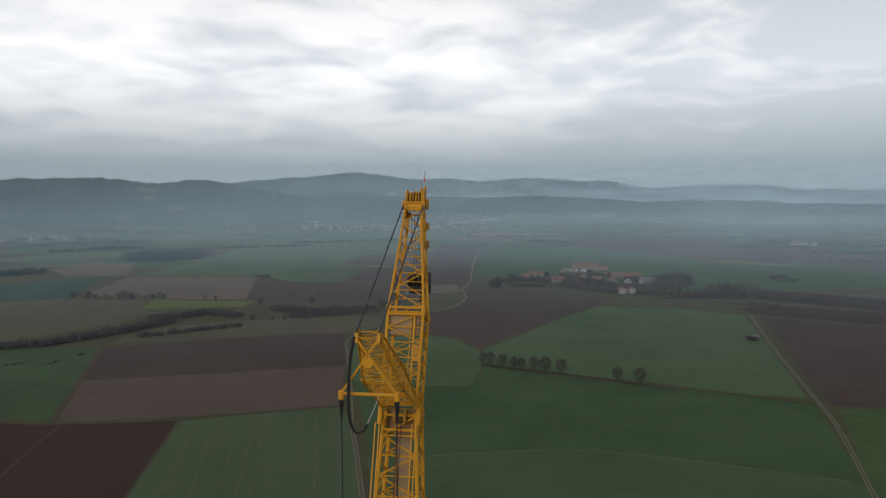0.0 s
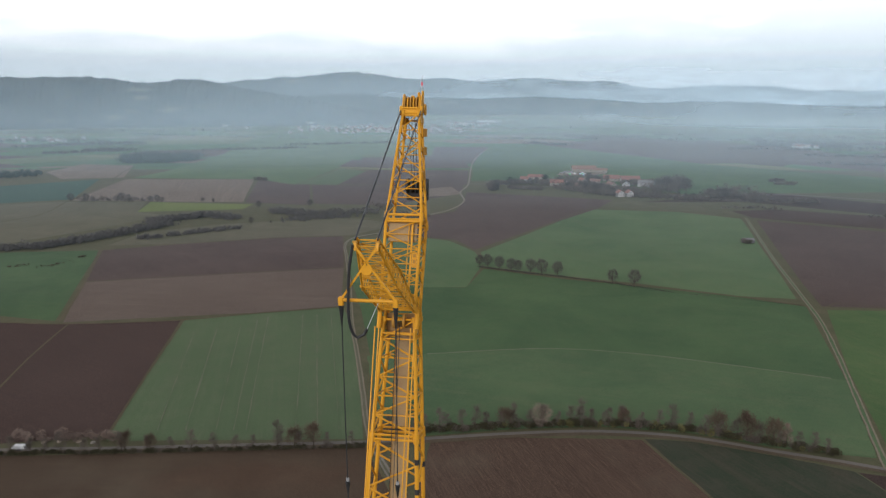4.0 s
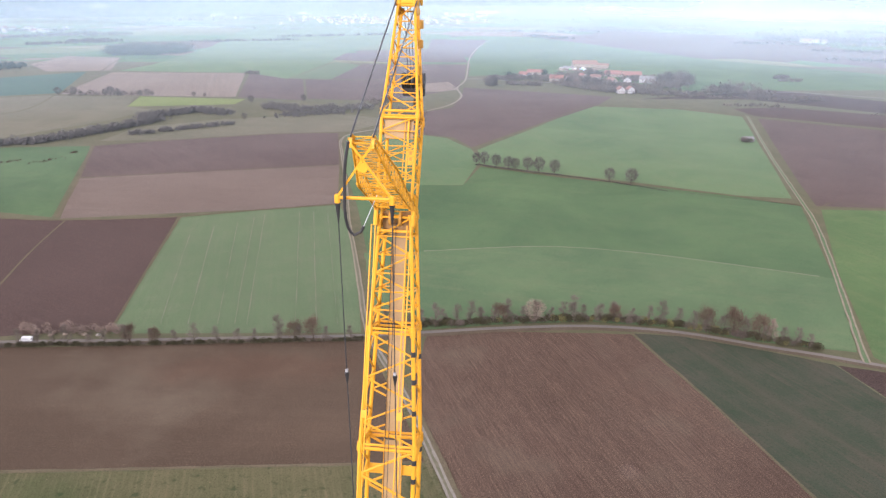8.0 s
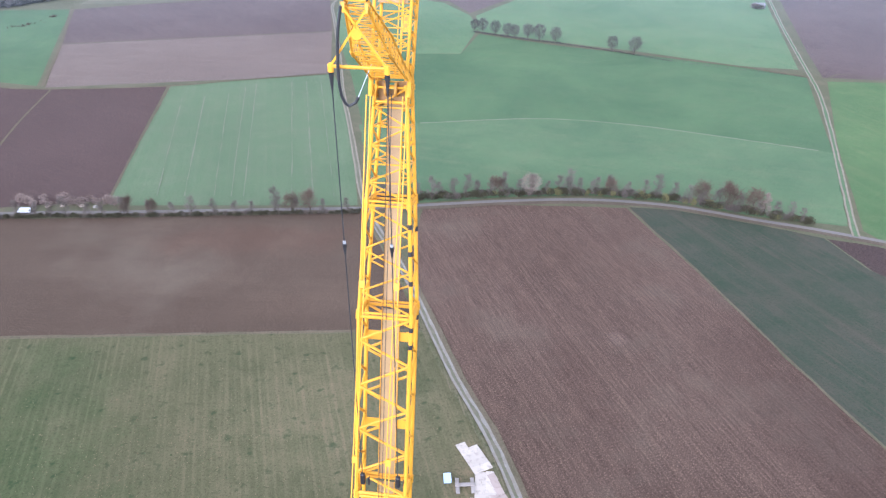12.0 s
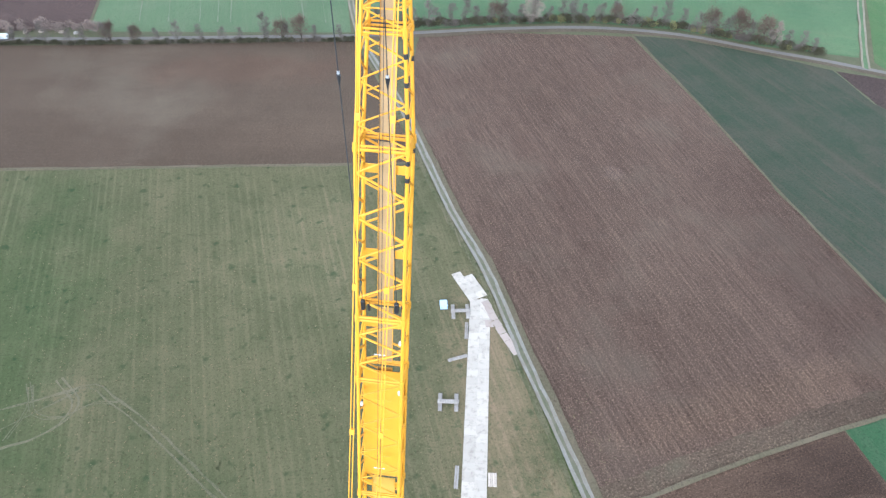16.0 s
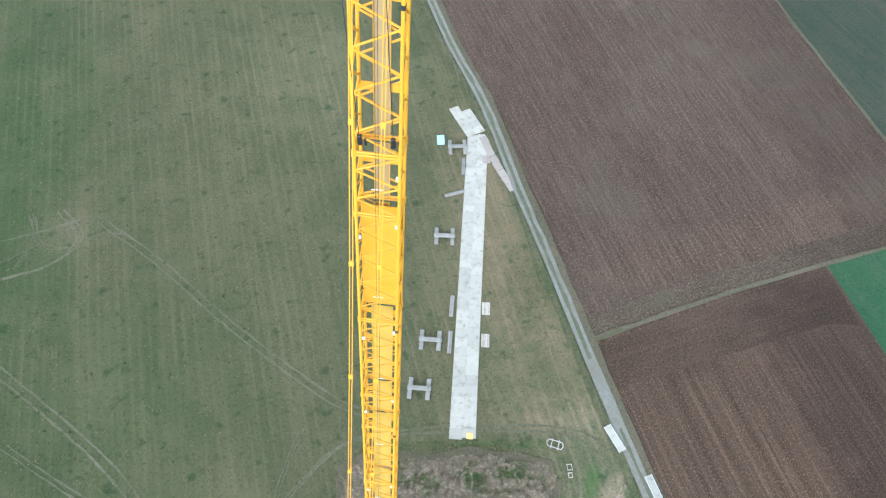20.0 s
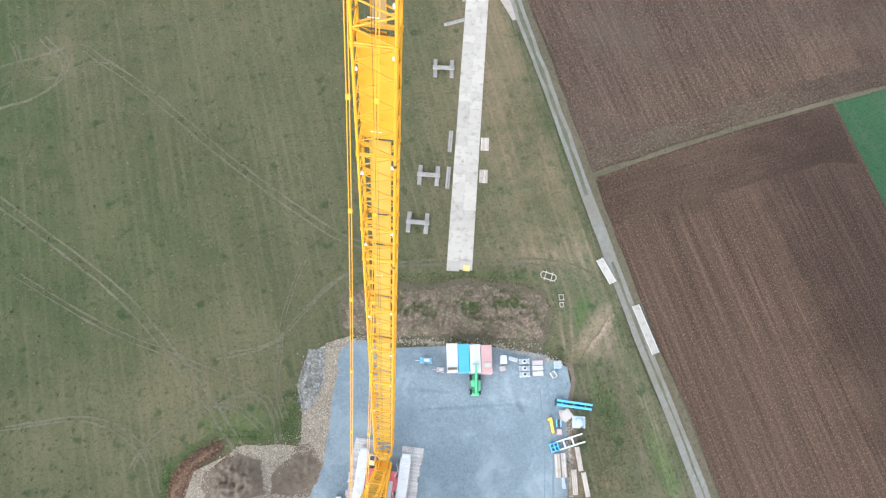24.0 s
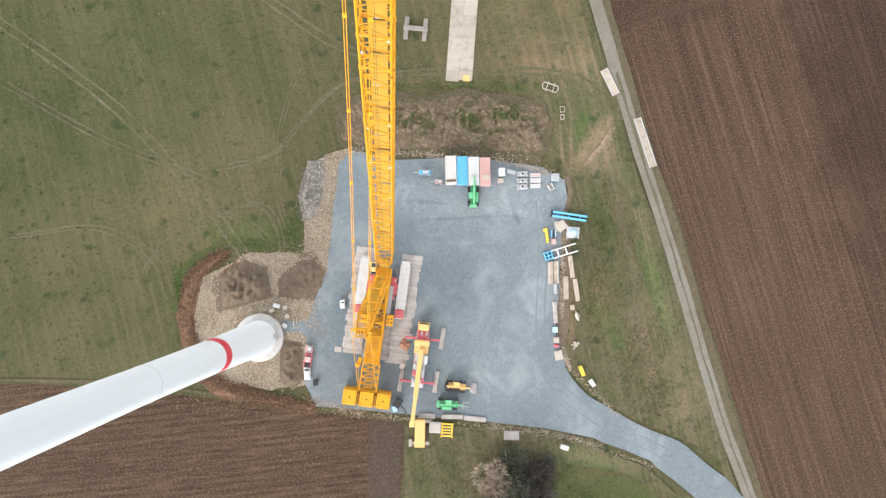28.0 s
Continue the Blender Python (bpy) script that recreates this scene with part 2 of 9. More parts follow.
def patched(m, spots):
    """Tints ragged-edged areas as worn, dried, damp or darkened by painted lens falloff: centre, half-axes, turn, tint,
    strength, size of the raggedness.
    """
    n, l = m.node_tree.nodes, m.node_tree.links
    b = n["Principled BSDF"]
    geo = n.new("ShaderNodeNewGeometry")
    for cx, cy, rx, ry, turn, colour, strength, grain in spots:
        mp = n.new("ShaderNodeMapping")
        mp.vector_type = "TEXTURE"
        mp.inputs["Location"].default_value = (cx, cy, 0)
        mp.inputs["Rotation"].default_value[2] = radians(turn)
        mp.inputs["Scale"].default_value = (rx, ry, 10000)
        l.new(geo.outputs["Position"], mp.inputs[0])
        ln = n.new("ShaderNodeVectorMath")
        ln.operation = "LENGTH"
        l.new(mp.outputs[0], ln.inputs[0])
        nz = n.new("ShaderNodeTexNoise")
        nz.inputs["Scale"].default_value, nz.inputs["Detail"].default_value = 1.0 / grain, 7
        nz.inputs["Roughness"].default_value = 0.7
        l.new(geo.outputs["Position"], nz.inputs["Vector"])
        ad = n.new("ShaderNodeMath")
        ad.operation = "MULTIPLY_ADD"
        ad.inputs[1].default_value = 1.7
        l.new(nz.outputs[0], ad.inputs[0])
        l.new(ln.outputs["Value"], ad.inputs[2])
        r = n.new("ShaderNodeMapRange")
        r.inputs[1].default_value, r.inputs[2].default_value, r.inputs[4].default_value = 1.85, 1.25, strength
        l.new(ad.outputs[0], r.inputs[0])
        x = n.new("ShaderNodeMix")
        x.data_type, x.blend_type = "RGBA", "MULTIPLY"
        l.new(r.outputs[0], x.inputs[0])
        l.new(b.inputs["Base Color"].links[0].from_socket, x.inputs[6])
        x.inputs[7].default_value = (*colour, 1)
        l.new(x.outputs[2], b.inputs["Base Color"])
    return m


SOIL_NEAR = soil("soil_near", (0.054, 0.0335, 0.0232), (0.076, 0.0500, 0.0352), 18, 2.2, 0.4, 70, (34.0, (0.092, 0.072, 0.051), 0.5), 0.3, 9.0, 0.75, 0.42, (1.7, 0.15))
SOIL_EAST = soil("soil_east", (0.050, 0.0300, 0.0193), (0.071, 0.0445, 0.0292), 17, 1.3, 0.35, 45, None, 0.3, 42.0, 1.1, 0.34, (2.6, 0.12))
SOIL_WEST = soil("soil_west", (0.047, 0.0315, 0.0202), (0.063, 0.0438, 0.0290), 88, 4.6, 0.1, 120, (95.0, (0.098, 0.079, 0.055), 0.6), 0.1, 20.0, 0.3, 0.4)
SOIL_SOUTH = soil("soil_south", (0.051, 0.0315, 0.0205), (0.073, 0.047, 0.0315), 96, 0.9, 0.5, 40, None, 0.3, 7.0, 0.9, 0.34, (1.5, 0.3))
SOIL_DARK = soil("soil_dark", (0.041, 0.025, 0.020), (0.055, 0.035, 0.029), 60, 3.0, 0.15, 110, None, 0.2, 34.0, 0.5)
SOIL_MAUVE = soil("soil_mauve", (0.056, 0.039, 0.034), (0.076, 0.054, 0.047), 40, 3.0, 0.25, 90, None, 0.2, 34.0, 0.5)
CROP_E = crop("sown_wheat", (0.049, 0.089, 0.043), (0.077, 0.120, 0.057), 72, (0.11, 0.12, 0.066), 0.25, 2.4, 0.25, 60)
CROP_F = crop("fresh_grass", (0.043, 0.084, 0.031), (0.066, 0.112, 0.042), 20, (0.12, 0.125, 0.06), 0.25, 2.4, 0.2, 80)
SOIL_UMBER = soil("soil_umber", (0.029, 0.0185, 0.0155), (0.041, 0.027, 0.0225), 30, 3.0, 0.2, 110, None, 0.2, 34.0, 0.5)
SOIL_TAN = soil("soil_tan", (0.084, 0.062, 0.050), (0.110, 0.084, 0.067), 84, 4.0, 0.3, 90, None, 0.2, 34.0, 0.5)
SOIL_PALE = soil("soil_pale", (0.105, 0.080, 0.062), (0.135, 0.106, 0.083), 15, 5.0, 0.35, 120)
CROP_A = crop("winter_crop", (0.061, 0.094, 0.047), (0.080, 0.115, 0.058), 12, (0.132, 0.132, 0.088), 0.22, 2.0, 0.2)
CROP_B = crop("young_wheat", (0.057, 0.103, 0.048), (0.089, 0.137, 0.064), 20, (0.122, 0.125, 0.070), 0.22, 3.0, 0.22, 110)
CROP_C = crop("dense_crop", (0.037, 0.075, 0.034), (0.068, 0.114, 0.050), 75, (0.088, 0.104, 0.054), 0.2, 3.0, 0.2, 90)
CROP_D = crop("dark_crop", (0.022, 0.036, 0.020), (0.038, 0.043, 0.029), 24, (0.062, 0.050, 0.036), 0.7, 1.6, 0.45, 26)
CROP_TEAL = crop("beet_field", (0.032, 0.068, 0.053), (0.041, 0.085, 0.063), 40, (0.073, 0.095, 0.066), 0.15, 4.0, 0.1, 100)
CROP_LIME = crop("mustard_field", (0.10, 0.13, 0.038), (0.125, 0.15, 0.047), 40, (0.16, 0.155, 0.07), 0.15, 4.0, 0.1, 100)
TRAM = crop("tramline_grass", (0.098, 0.116, 0.072), (0.125, 0.134, 0.09), 12, (0.15, 0.14, 0.10), 0.3, 1.0, 0.4, 12)
FALLOW = crop("fallow_grass", (0.080, 0.080, 0.050), (0.105, 0.098, 0.065), 70, (0.140, 0.118, 0.082), 0.3, 4.0, 0.3, 80)
MEADOW = tufted(crop("meadow", (0.045, 0.050, 0.022), (0.072, 0.068, 0.033), 14.7, (0.108, 0.090, 0.050), 0.5, 1.3, 0.42, 30, (2.4, 0.5)))
ROUGH_GRASS = tufted(crop("rough_grass", (0.042, 0.052, 0.021), (0.078, 0.072, 0.038), 12, (0.122, 0.098, 0.064), 0.9, 0.5, 0.5, 6, (1.3, 0.35)))
GREEN_GRASS = crop("green_grass", (0.042, 0.058, 0.019), (0.060, 0.070, 0.026), 60, (0.09, 0.08, 0.042), 0.25, 1.2, 0.55, 7)
RUT_GRASS = crop("rutted_grass", (0.070, 0.068, 0.038), (0.088, 0.081, 0.049), 0, (0.155, 0.130, 0.09), 0.3, 1.0, 0.5, 9)
VERGE = crop("verge", (0.088, 0.070, 0.045), (0.066, 0.060, 0.034), 0, (0.125, 0.10, 0.068), 0.2, 1.0, 0.5, 9)
SCRUB_SOIL = grit("scrub_soil", (0.084, 0.058, 0.038), (0.185, 0.138, 0.096), (0.078, 0.082, 0.040), 2.2, 4.0, 0.95, 0.25, (0.48, 0.64), 0.35, 2.0)
GRAVEL_PAD = grit("crushed_slate", (0.092, 0.114, 0.128), (0.150, 0.174, 0.188), (0.190, 0.214, 0.226), 2.6, 9.0, 0.8, 0.03, (0.50, 0.66))
RUBBLE = grit("limestone_rubble", (0.185, 0.146, 0.104), (0.31, 0.256, 0.19), (0.155, 0.115, 0.08), 3.2, 4.0, 0.95, 0.15, (0.45, 0.65), 0.7, 5.0)
EARTH = grit("bare_earth", (0.080, 0.058, 0.039), (0.150, 0.115, 0.082), (0.112, 0.085, 0.060), 2.0, 3.0, 0.95, 0.25)
RED_EARTH = grit("stony_red_earth", (0.098, 0.052, 0.029), (0.165, 0.098, 0.061), (0.086, 0.047, 0.028), 3.0, 3.0, 0.95, 0.2, (0.42, 0.64), 0.6, 4.5)
ROADSIDE = crop("roadside_grass", (0.064, 0.050, 0.033), (0.080, 0.062, 0.041), 0, (0.100, 0.080, 0.056), 0.2, 1.0, 0.5, 9)
ASPHALT = grit("asphalt", (0.086, 0.077, 0.069), (0.112, 0.101, 0.091), (0.122, 0.106, 0.090), 1.0, 12.0, 0.9, 0.02)
TRACK = grit("track_gravel", (0.122, 0.112, 0.096), (0.184, 0.171, 0.148), (0.128, 0.108, 0.080), 2.0, 6.0, 0.9, 0.03)
TRACK_EARTH = grit("track_earth", (0.130, 0.108, 0.076), (0.182, 0.153, 0.112), (0.115, 0.102, 0.066), 2.0, 6.0, 0.9, 0.03)
STUBBLE = grit("stubble_soil", (0.040, 0.027, 0.019), (0.074, 0.053, 0.038), (0.056, 0.040, 0.029), 1.6, 5.0, 0.95, 0.2, (0.42, 0.6), 0.35)
TRACK_MID = grit("track_grass", (0.058, 0.060, 0.032), (0.088, 0.084, 0.050), (0.105, 0.096, 0.066), 2.0, 3.0, 0.95, 0.03)
CONCRETE = grit("concrete", (0.36, 0.35, 0.335), (0.45, 0.44, 0.42), (0.33, 0.32, 0.30), 2.5, 1.5, 0.85, 0.01)
STONE = grit("stone", (0.25, 0.205, 0.155), (0.38, 0.325, 0.26), (0.20, 0.155, 0.115), 2.0, 2.0, 0.9, 0.05)
PALLET_PLATE = paint("worn_steel_plate", (0.355, 0.310, 0.258), 0.85, 1.0, (0.15, 0.125, 0.105), 0.7, 0.0, 0.35)
CRANE_YELLOW = paint("crane_yellow", (0.555, 0.262, 0.018), 0.5, 0.25, (0.36, 0.19, 0.05), 0.5, spec=0.15)
# same yellow with shade mixed in, for the lower boom's rear lacing
CRANE_SHADED = paint("crane_shaded_yellow", (0.45, 0.222, 0.016), 0.6, 0.3, (0.30, 0.16, 0.05), 0.6, spec=0.15)
CRANE_DARK = paint("crane_inner_yellow", (0.33, 0.165, 0.02), 0.7, 0.4, (0.2, 0.12, 0.05), 0.7)
TAN_STEEL = paint("tan_primer", (0.27, 0.165, 0.07), 0.8, 0.4, (0.17, 0.11, 0.06), 0.7, spec=0.1)
CRANE_RED = paint("crane_red", (0.44, 0.085, 0.10), 0.55, 0.6, (0.36, 0.2, 0.19), 0.7)
RUST = paint("rusty_canvas", (0.34, 0.17, 0.105), 0.85, 0.6, (0.2, 0.11, 0.08), 0.9)
TWIG_DARK = foliage("dark_twigs", (0.060, 0.055, 0.050), (0.095, 0.085, 0.077))
WHITE_PAINT = paint("white_paint", (0.50, 0.505, 0.505), 0.5, 0.3, (0.38, 0.36, 0.33), 0.6)
TOWER_RED = paint("tower_red", (0.58, 0.04, 0.06), 0.5, 0.1)
STEEL = paint("galvanised_steel", (0.34, 0.345, 0.35), 0.45, 0.35, (0.22, 0.2, 0.18), 0.8, 0.3)
SHOE = paint("worn_track_steel", (0.46, 0.45, 0.44), 0.55, 0.55, (0.28, 0.25, 0.23), 0.9, 0.2)
BLACK = paint("black_rubber", (0.012, 0.012, 0.013), 0.6, 0.2, (0.06, 0.055, 0.05))
ROPE = paint("greased_rope", (0.02, 0.021, 0.023), 0.5, 0.2, (0.09, 0.085, 0.08), 2.0)
GREY = paint("grey_paint", (0.40, 0.41, 0.42), 0.5, 0.3)
GREEN_PAINT = paint("green_paint", (0.10, 0.36, 0.17), 0.5, 0.4, (0.16, 0.2, 0.13))
BLUE_PAINT = paint("blue_paint", (0.10, 0.37, 0.60), 0.5, 0.35, (0.2, 0.26, 0.3))
PALE_BLUE = paint("pale_blue_paint", (0.32, 0.45, 0.57), 0.5, 0.3)
YELLOW_PAINT = paint("pale_yellow_paint", (0.60, 0.37, 0.135), 0.5, 0.35, (0.36, 0.25, 0.14))
SIGNAL_YELLOW = paint("signal_yellow", (0.66, 0.43, 0.05), 0.45, 0.35)
RUST_PINK = paint("faded_red_lead", (0.48, 0.29, 0.27), 0.6, 0.5, (0.34, 0.24, 0.2), 0.7)
BEIGE = paint("dusty_beige", (0.36, 0.315, 0.275), 0.6, 0.45, (0.36, 0.25, 0.19), 0.6)
TIMBER = wood("grey_timber", (0.34, 0.31, 0.29), (0.46, 0.42, 0.39), 7)
TIMBER_NEW = wood("pale_timber", (0.36, 0.30, 0.245), (0.48, 0.405, 0.34), 5)
BARK = foliage("bark", (0.055, 0.045, 0.037), (0.09, 0.075, 0.062))
TWIG = foliage("bare_twigs", (0.086, 0.073, 0.061), (0.130, 0.109, 0.092))
TIMBER_OLD = wood("old_grey_timber", (0.21, 0.185, 0.165), (0.30, 0.27, 0.24), 3)
TWIG_BROWN = foliage("brown_leaves", (0.074, 0.052, 0.038), (0.106, 0.076, 0.056))
TWIG_PALE = foliage("pale_twigs", (0.27, 0.215, 0.165), (0.37, 0.30, 0.24))
TWIG_STRAW = foliage("straw_twigs", (0.175, 0.138, 0.110), (0.25, 0.20, 0.16))
TWIG_OLIVE = foliage("olive_leaves", (0.042, 0.042, 0.024), (0.072, 0.066, 0.038))
LEAF_YELLOW = foliage("yellow_leaves", (0.105, 0.105, 0.045), (0.155, 0.14, 0.06))
LEAF_GREEN = foliage("green_blades", (0.065, 0.095, 0.032), (0.10, 0.13, 0.045))
LEAF_DEEP = foliage("deep_grass", (0.046, 0.060, 0.027), (0.066, 0.080, 0.036))
LEAF_MIX = foliage("mixed_grass", (0.062, 0.066, 0.028), (0.155, 0.135, 0.075))
LEAF_DRY = foliage("dry_grass", (0.11, 0.09, 0.048), (0.16, 0.125, 0.072))
CONIFER = foliage("conifer_wood", (0.022, 0.035, 0.024), (0.035, 0.05, 0.032))


def hill_mat():
    """Wooded slopes: crowns, darker conifer stands and paler clearings."""
    k = Nodes("hill_woods")
    c = k.mix(k.ramp(k.noise(k.pos, 0.05, 6, 0.7), 0.35, 0.65), (0.012, 0.020, 0.020), (0.038, 0.046, 0.036))
    c = k.mix(k.math("MULTIPLY", k.ramp(k.noise(k.pos, 0.006, 6, 0.6), 0.5, 0.6), 0.8), c, (0.010, 0.018, 0.019))
    c = k.mix(k.math("MULTIPLY", k.ramp(k.noise(k.mapped(20, (260, 110, 60)), 1.0, 5, 0.6), 0.60, 0.66), 0.85), c, (0.10, 0.105, 0.065))
    k.bump(k.noise(k.pos, 0.08, 5, 0.7), 1.0, 6.0)
    return k.done(c, 0.95, 0, 0.1)


HILL_WOOD = hill_mat()
WALL_WHITE = paint("white_render", (0.27, 0.264, 0.257), 0.8, 0.3)
WALL_CREAM = paint("cream_render", (0.20, 0.175, 0.145), 0.8, 0.25)
TOWN_WHITE = paint("bright_render", (0.27, 0.264, 0.255), 0.8, 0.2)
ROOF_RED = paint("red_tiles", (0.175, 0.085, 0.068), 0.8, 0.35, (0.12, 0.08, 0.07), 0.4)
ROOF_BROWN = paint("brown_tiles", (0.16, 0.095, 0.078), 0.8, 0.35, (0.09, 0.07, 0.06), 0.4)
ROOF_GREY = paint("grey_slates", (0.13, 0.125, 0.125), 0.7, 0.35, (0.08, 0.075, 0.07), 0.4)
ROOF_ORANGE = paint("orange_tiles", (0.17, 0.10, 0.072), 0.8, 0.3, (0.2, 0.12, 0.1), 0.4)
TWIG_PINK = foliage("pinkish_twigs", (0.17, 0.128, 0.108), (0.24, 0.185, 0.155))


def glass_mat():
    k = Nodes("dark_glass")
    c = k.mix(k.ramp(k.noise(k.pos, 1.5, 3), 0.3, 0.7), (0.02, 0.025, 0.03), (0.05, 0.06, 0.065))
    return k.done(c, 0.08, 0, 0.6)




def coated_steel():
    """Smooth satin coating of tall steel shells, very faintly streaked along them."""
    k = Nodes("tower_white")
    c = k.mix(k.ramp(k.noise(k.mapped(0, (1.2, 1.2, 30)), 1.0, 3, 0.5), 0.3, 0.75), (0.60, 0.625, 0.645), (0.635, 0.66, 0.68))
    return k.done(c, 0.62, 0, 0.25)


TOWER_WHITE = coated_steel()
GLASS = glass_mat()


def grating_mat(name, a, b, open_):
    """Expanded-metal walkway: a fine mesh, half open."""
    k = Nodes(name)
    fine = k.noise(k.pos, 55.0, 2)
    k.done(k.mix(k.ramp(k.noise(k.pos, 0.8, 5), 0.3, 0.7), a, b), 0.5)
    clear = k.n.new("ShaderNodeBsdfTransparent")
    both = k.n.new("ShaderNodeMixShader")
    k.l.new(k.ramp(fine, open_, 0.95), both.inputs[0])
    k.l.new(clear.outputs[0], both.inputs[2])
    k.l.new(k.b.outputs[0], both.inputs[1])
    k.l.new(both.outputs[0], k.out.inputs[0])
    return k.m


GRATING = grating_mat("walkway_mesh", (0.30, 0.195, 0.085), (0.26, 0.168, 0.072), 0.6)
GRATING_YELLOW = grating_mat("yellow_walkway_mesh", (0.44, 0.27, 0.040), (0.38, 0.235, 0.040), 0.8)


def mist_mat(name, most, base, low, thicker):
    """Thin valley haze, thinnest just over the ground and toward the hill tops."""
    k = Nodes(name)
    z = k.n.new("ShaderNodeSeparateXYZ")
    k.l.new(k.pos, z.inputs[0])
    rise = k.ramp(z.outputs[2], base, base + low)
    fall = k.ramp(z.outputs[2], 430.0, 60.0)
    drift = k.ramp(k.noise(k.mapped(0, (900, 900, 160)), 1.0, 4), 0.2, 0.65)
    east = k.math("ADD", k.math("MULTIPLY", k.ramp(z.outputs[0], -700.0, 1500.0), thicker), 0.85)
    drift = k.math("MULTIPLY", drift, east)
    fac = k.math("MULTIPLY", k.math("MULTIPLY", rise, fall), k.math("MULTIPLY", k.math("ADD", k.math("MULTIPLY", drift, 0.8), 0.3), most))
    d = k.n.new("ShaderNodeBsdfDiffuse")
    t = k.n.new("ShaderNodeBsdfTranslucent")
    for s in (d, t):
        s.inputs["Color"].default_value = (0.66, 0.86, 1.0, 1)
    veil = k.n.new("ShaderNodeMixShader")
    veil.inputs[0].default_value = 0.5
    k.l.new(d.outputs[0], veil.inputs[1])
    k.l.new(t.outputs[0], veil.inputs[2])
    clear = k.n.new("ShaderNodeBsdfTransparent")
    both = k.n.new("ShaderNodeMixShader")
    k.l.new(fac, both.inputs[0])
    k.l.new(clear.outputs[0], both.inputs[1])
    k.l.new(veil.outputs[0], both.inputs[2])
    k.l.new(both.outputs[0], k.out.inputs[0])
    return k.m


def quilt_mat():
    """Far farmland: a patchwork of small fields in greens, browns and fallow."""
    k = Nodes("far_fields")
    v = k.n.new("ShaderNodeTexVoronoi")
    v.inputs["Scale"].default_value, v.inputs["Randomness"].default_value = 1.0, 0.85
    k.l.new(k.mapped(14, (330, 210, 1)), v.inputs["Vector"])
    sep = k.n.new("ShaderNodeSeparateColor")
    k.l.new(v.outputs["Color"], sep.inputs[0])
    r = k.n.new("ShaderNodeValToRGB")
    r.color_ramp.interpolation = "CONSTANT"
    stops = [(0.0, (0.05, 0.105, 0.045)), (0.3, (0.085, 0.11, 0.05)), (0.48, (0.075, 0.05, 0.042)), (0.6, (0.12, 0.125, 0.065)), (0.72, (0.045, 0.09, 0.04)), (0.86, (0.14, 0.10, 0.075)), (0.93, (0.06, 0.045, 0.04))]
    while len(r.color_ramp.elements) < len(stops):
        r.color_ramp.elements.new(0.5)
    for e, (p, c) in zip(r.color_ramp.elements, stops):
        e.position, e.color = p, (*c, 1)
    k.l.new(sep.outputs[0], r.inputs[0])
    c = k.mix(k.math("MULTIPLY", k.ramp(k.noise(k.pos, 0.012, 7, 0.65), 0.42, 0.7), 0.4), r.outputs[0], (0.10, 0.10, 0.06))
    c = k.mix(k.math("MULTIPLY", k.ramp(k.noise(k.mapped(20, (160, 40, 1)), 1.0, 6, 0.7), 0.58, 0.66), 0.8), c, (0.03, 0.035, 0.026))
    k.bump(k.noise(k.pos, 0.05, 6, 0.7), 0.4, 1.0)
    return k.done(c, 0.95, 0, 0.1)


TAN, PALE_TAN, MUD, LUSH = (1.45, 1.28, 1.4), (1.75, 1.58, 1.75), (1.6, 1.28, 1.4), (0.72, 1.02, 0.7)
patched(MEADOW, [
    (38.5, 28.5, 2.6, 11.5, -38, (1.75, 1.5, 1.75), 0.95, 1.0), (33.5, 29, 0.5, 8, 0, (1.6, 1.35, 1.6), 0.8, 1.0), (31.4, 28, 0.5, 7, 4, (1.6, 1.35, 1.6), 0.8, 1.0), (36, 33, 2.2, 5, -20, LUSH, 0.9, 1.2),
    (14, 95, 17, 66, -7, TAN, 0.9, 5.0), (20, 100, 12, 40, 10, TAN, 0.7, 2.5), (26, 60, 17, 20, 0, PALE_TAN, 0.4, 3.0), (38, 38, 16, 18, 0, (1.4, 1.36, 1.5), 0.85, 2.2),
    # patches at x -125 and -75: greener grass, plus lens falloff in the tint
    (-125, 95, 45, 110, 0, (0.62, 0.84, 0.66), 0.85, 14.0), (33, 78, 2.6, 26, 15, LUSH, 0.7, 3.0), (-46, 14, 20, 13, 10, TAN, 0.35, 4.0), (-36, 8, 12, 5, 0, LUSH, 0.7, 2.5),
    (-92, 95, 16, 10, 20, TAN, 0.6, 3.0), (-75, 45, 34, 45, -40, (0.78, 0.9, 0.8), 0.8, 9.0), (-30, 150, 40, 30, 0, PALE_TAN, 0.35, 8.0), (10, 41.0, 28, 1.2, 0, LUSH, 0.6, 2.0), (31, 46, 16, 8, -15, TAN, 0.7, 1.4), (33, 62, 5, 22, 16, TAN, 0.7, 1.6), (18, 46, 16, 3, 0, TAN, 0.7, 1.5),
])
patched(ROUGH_GRASS, [(40, 27, 4, 9, -20, (1.5, 1.38, 1.5), 0.85, 1.5), (50, 6, 2.0, 30, 17, (1.5, 1.4, 1.5), 0.7, 1.2), (33, -4, 1.4, 18, 2, MUD, 0.8, 1.5), (40, 12, 3.5, 9, 18, LUSH, 0.8, 1.5), (52, -3, 2.5, 16, 17, LUSH, 0.8, 1.5), (42, -12, 3, 10, 30, LUSH, 0.7, 1.5), (38.5, 28.5, 2.6, 11.5, -38, (1.85, 1.6, 1.85), 0.95, 1.0), (40, -6, 5, 9, 10, MUD, 0.5, 1.0), (50, -14, 6, 9, 10, TAN, 0.5, 1.0), (56, -26, 9, 11, 20, PALE_TAN, 0.35, 2.0), (30, -38, 20, 2.2, -14, PALE_TAN, 0.5, 1.5), (40, -45, 14, 6, -25, LUSH, 0.7, 2.5)])
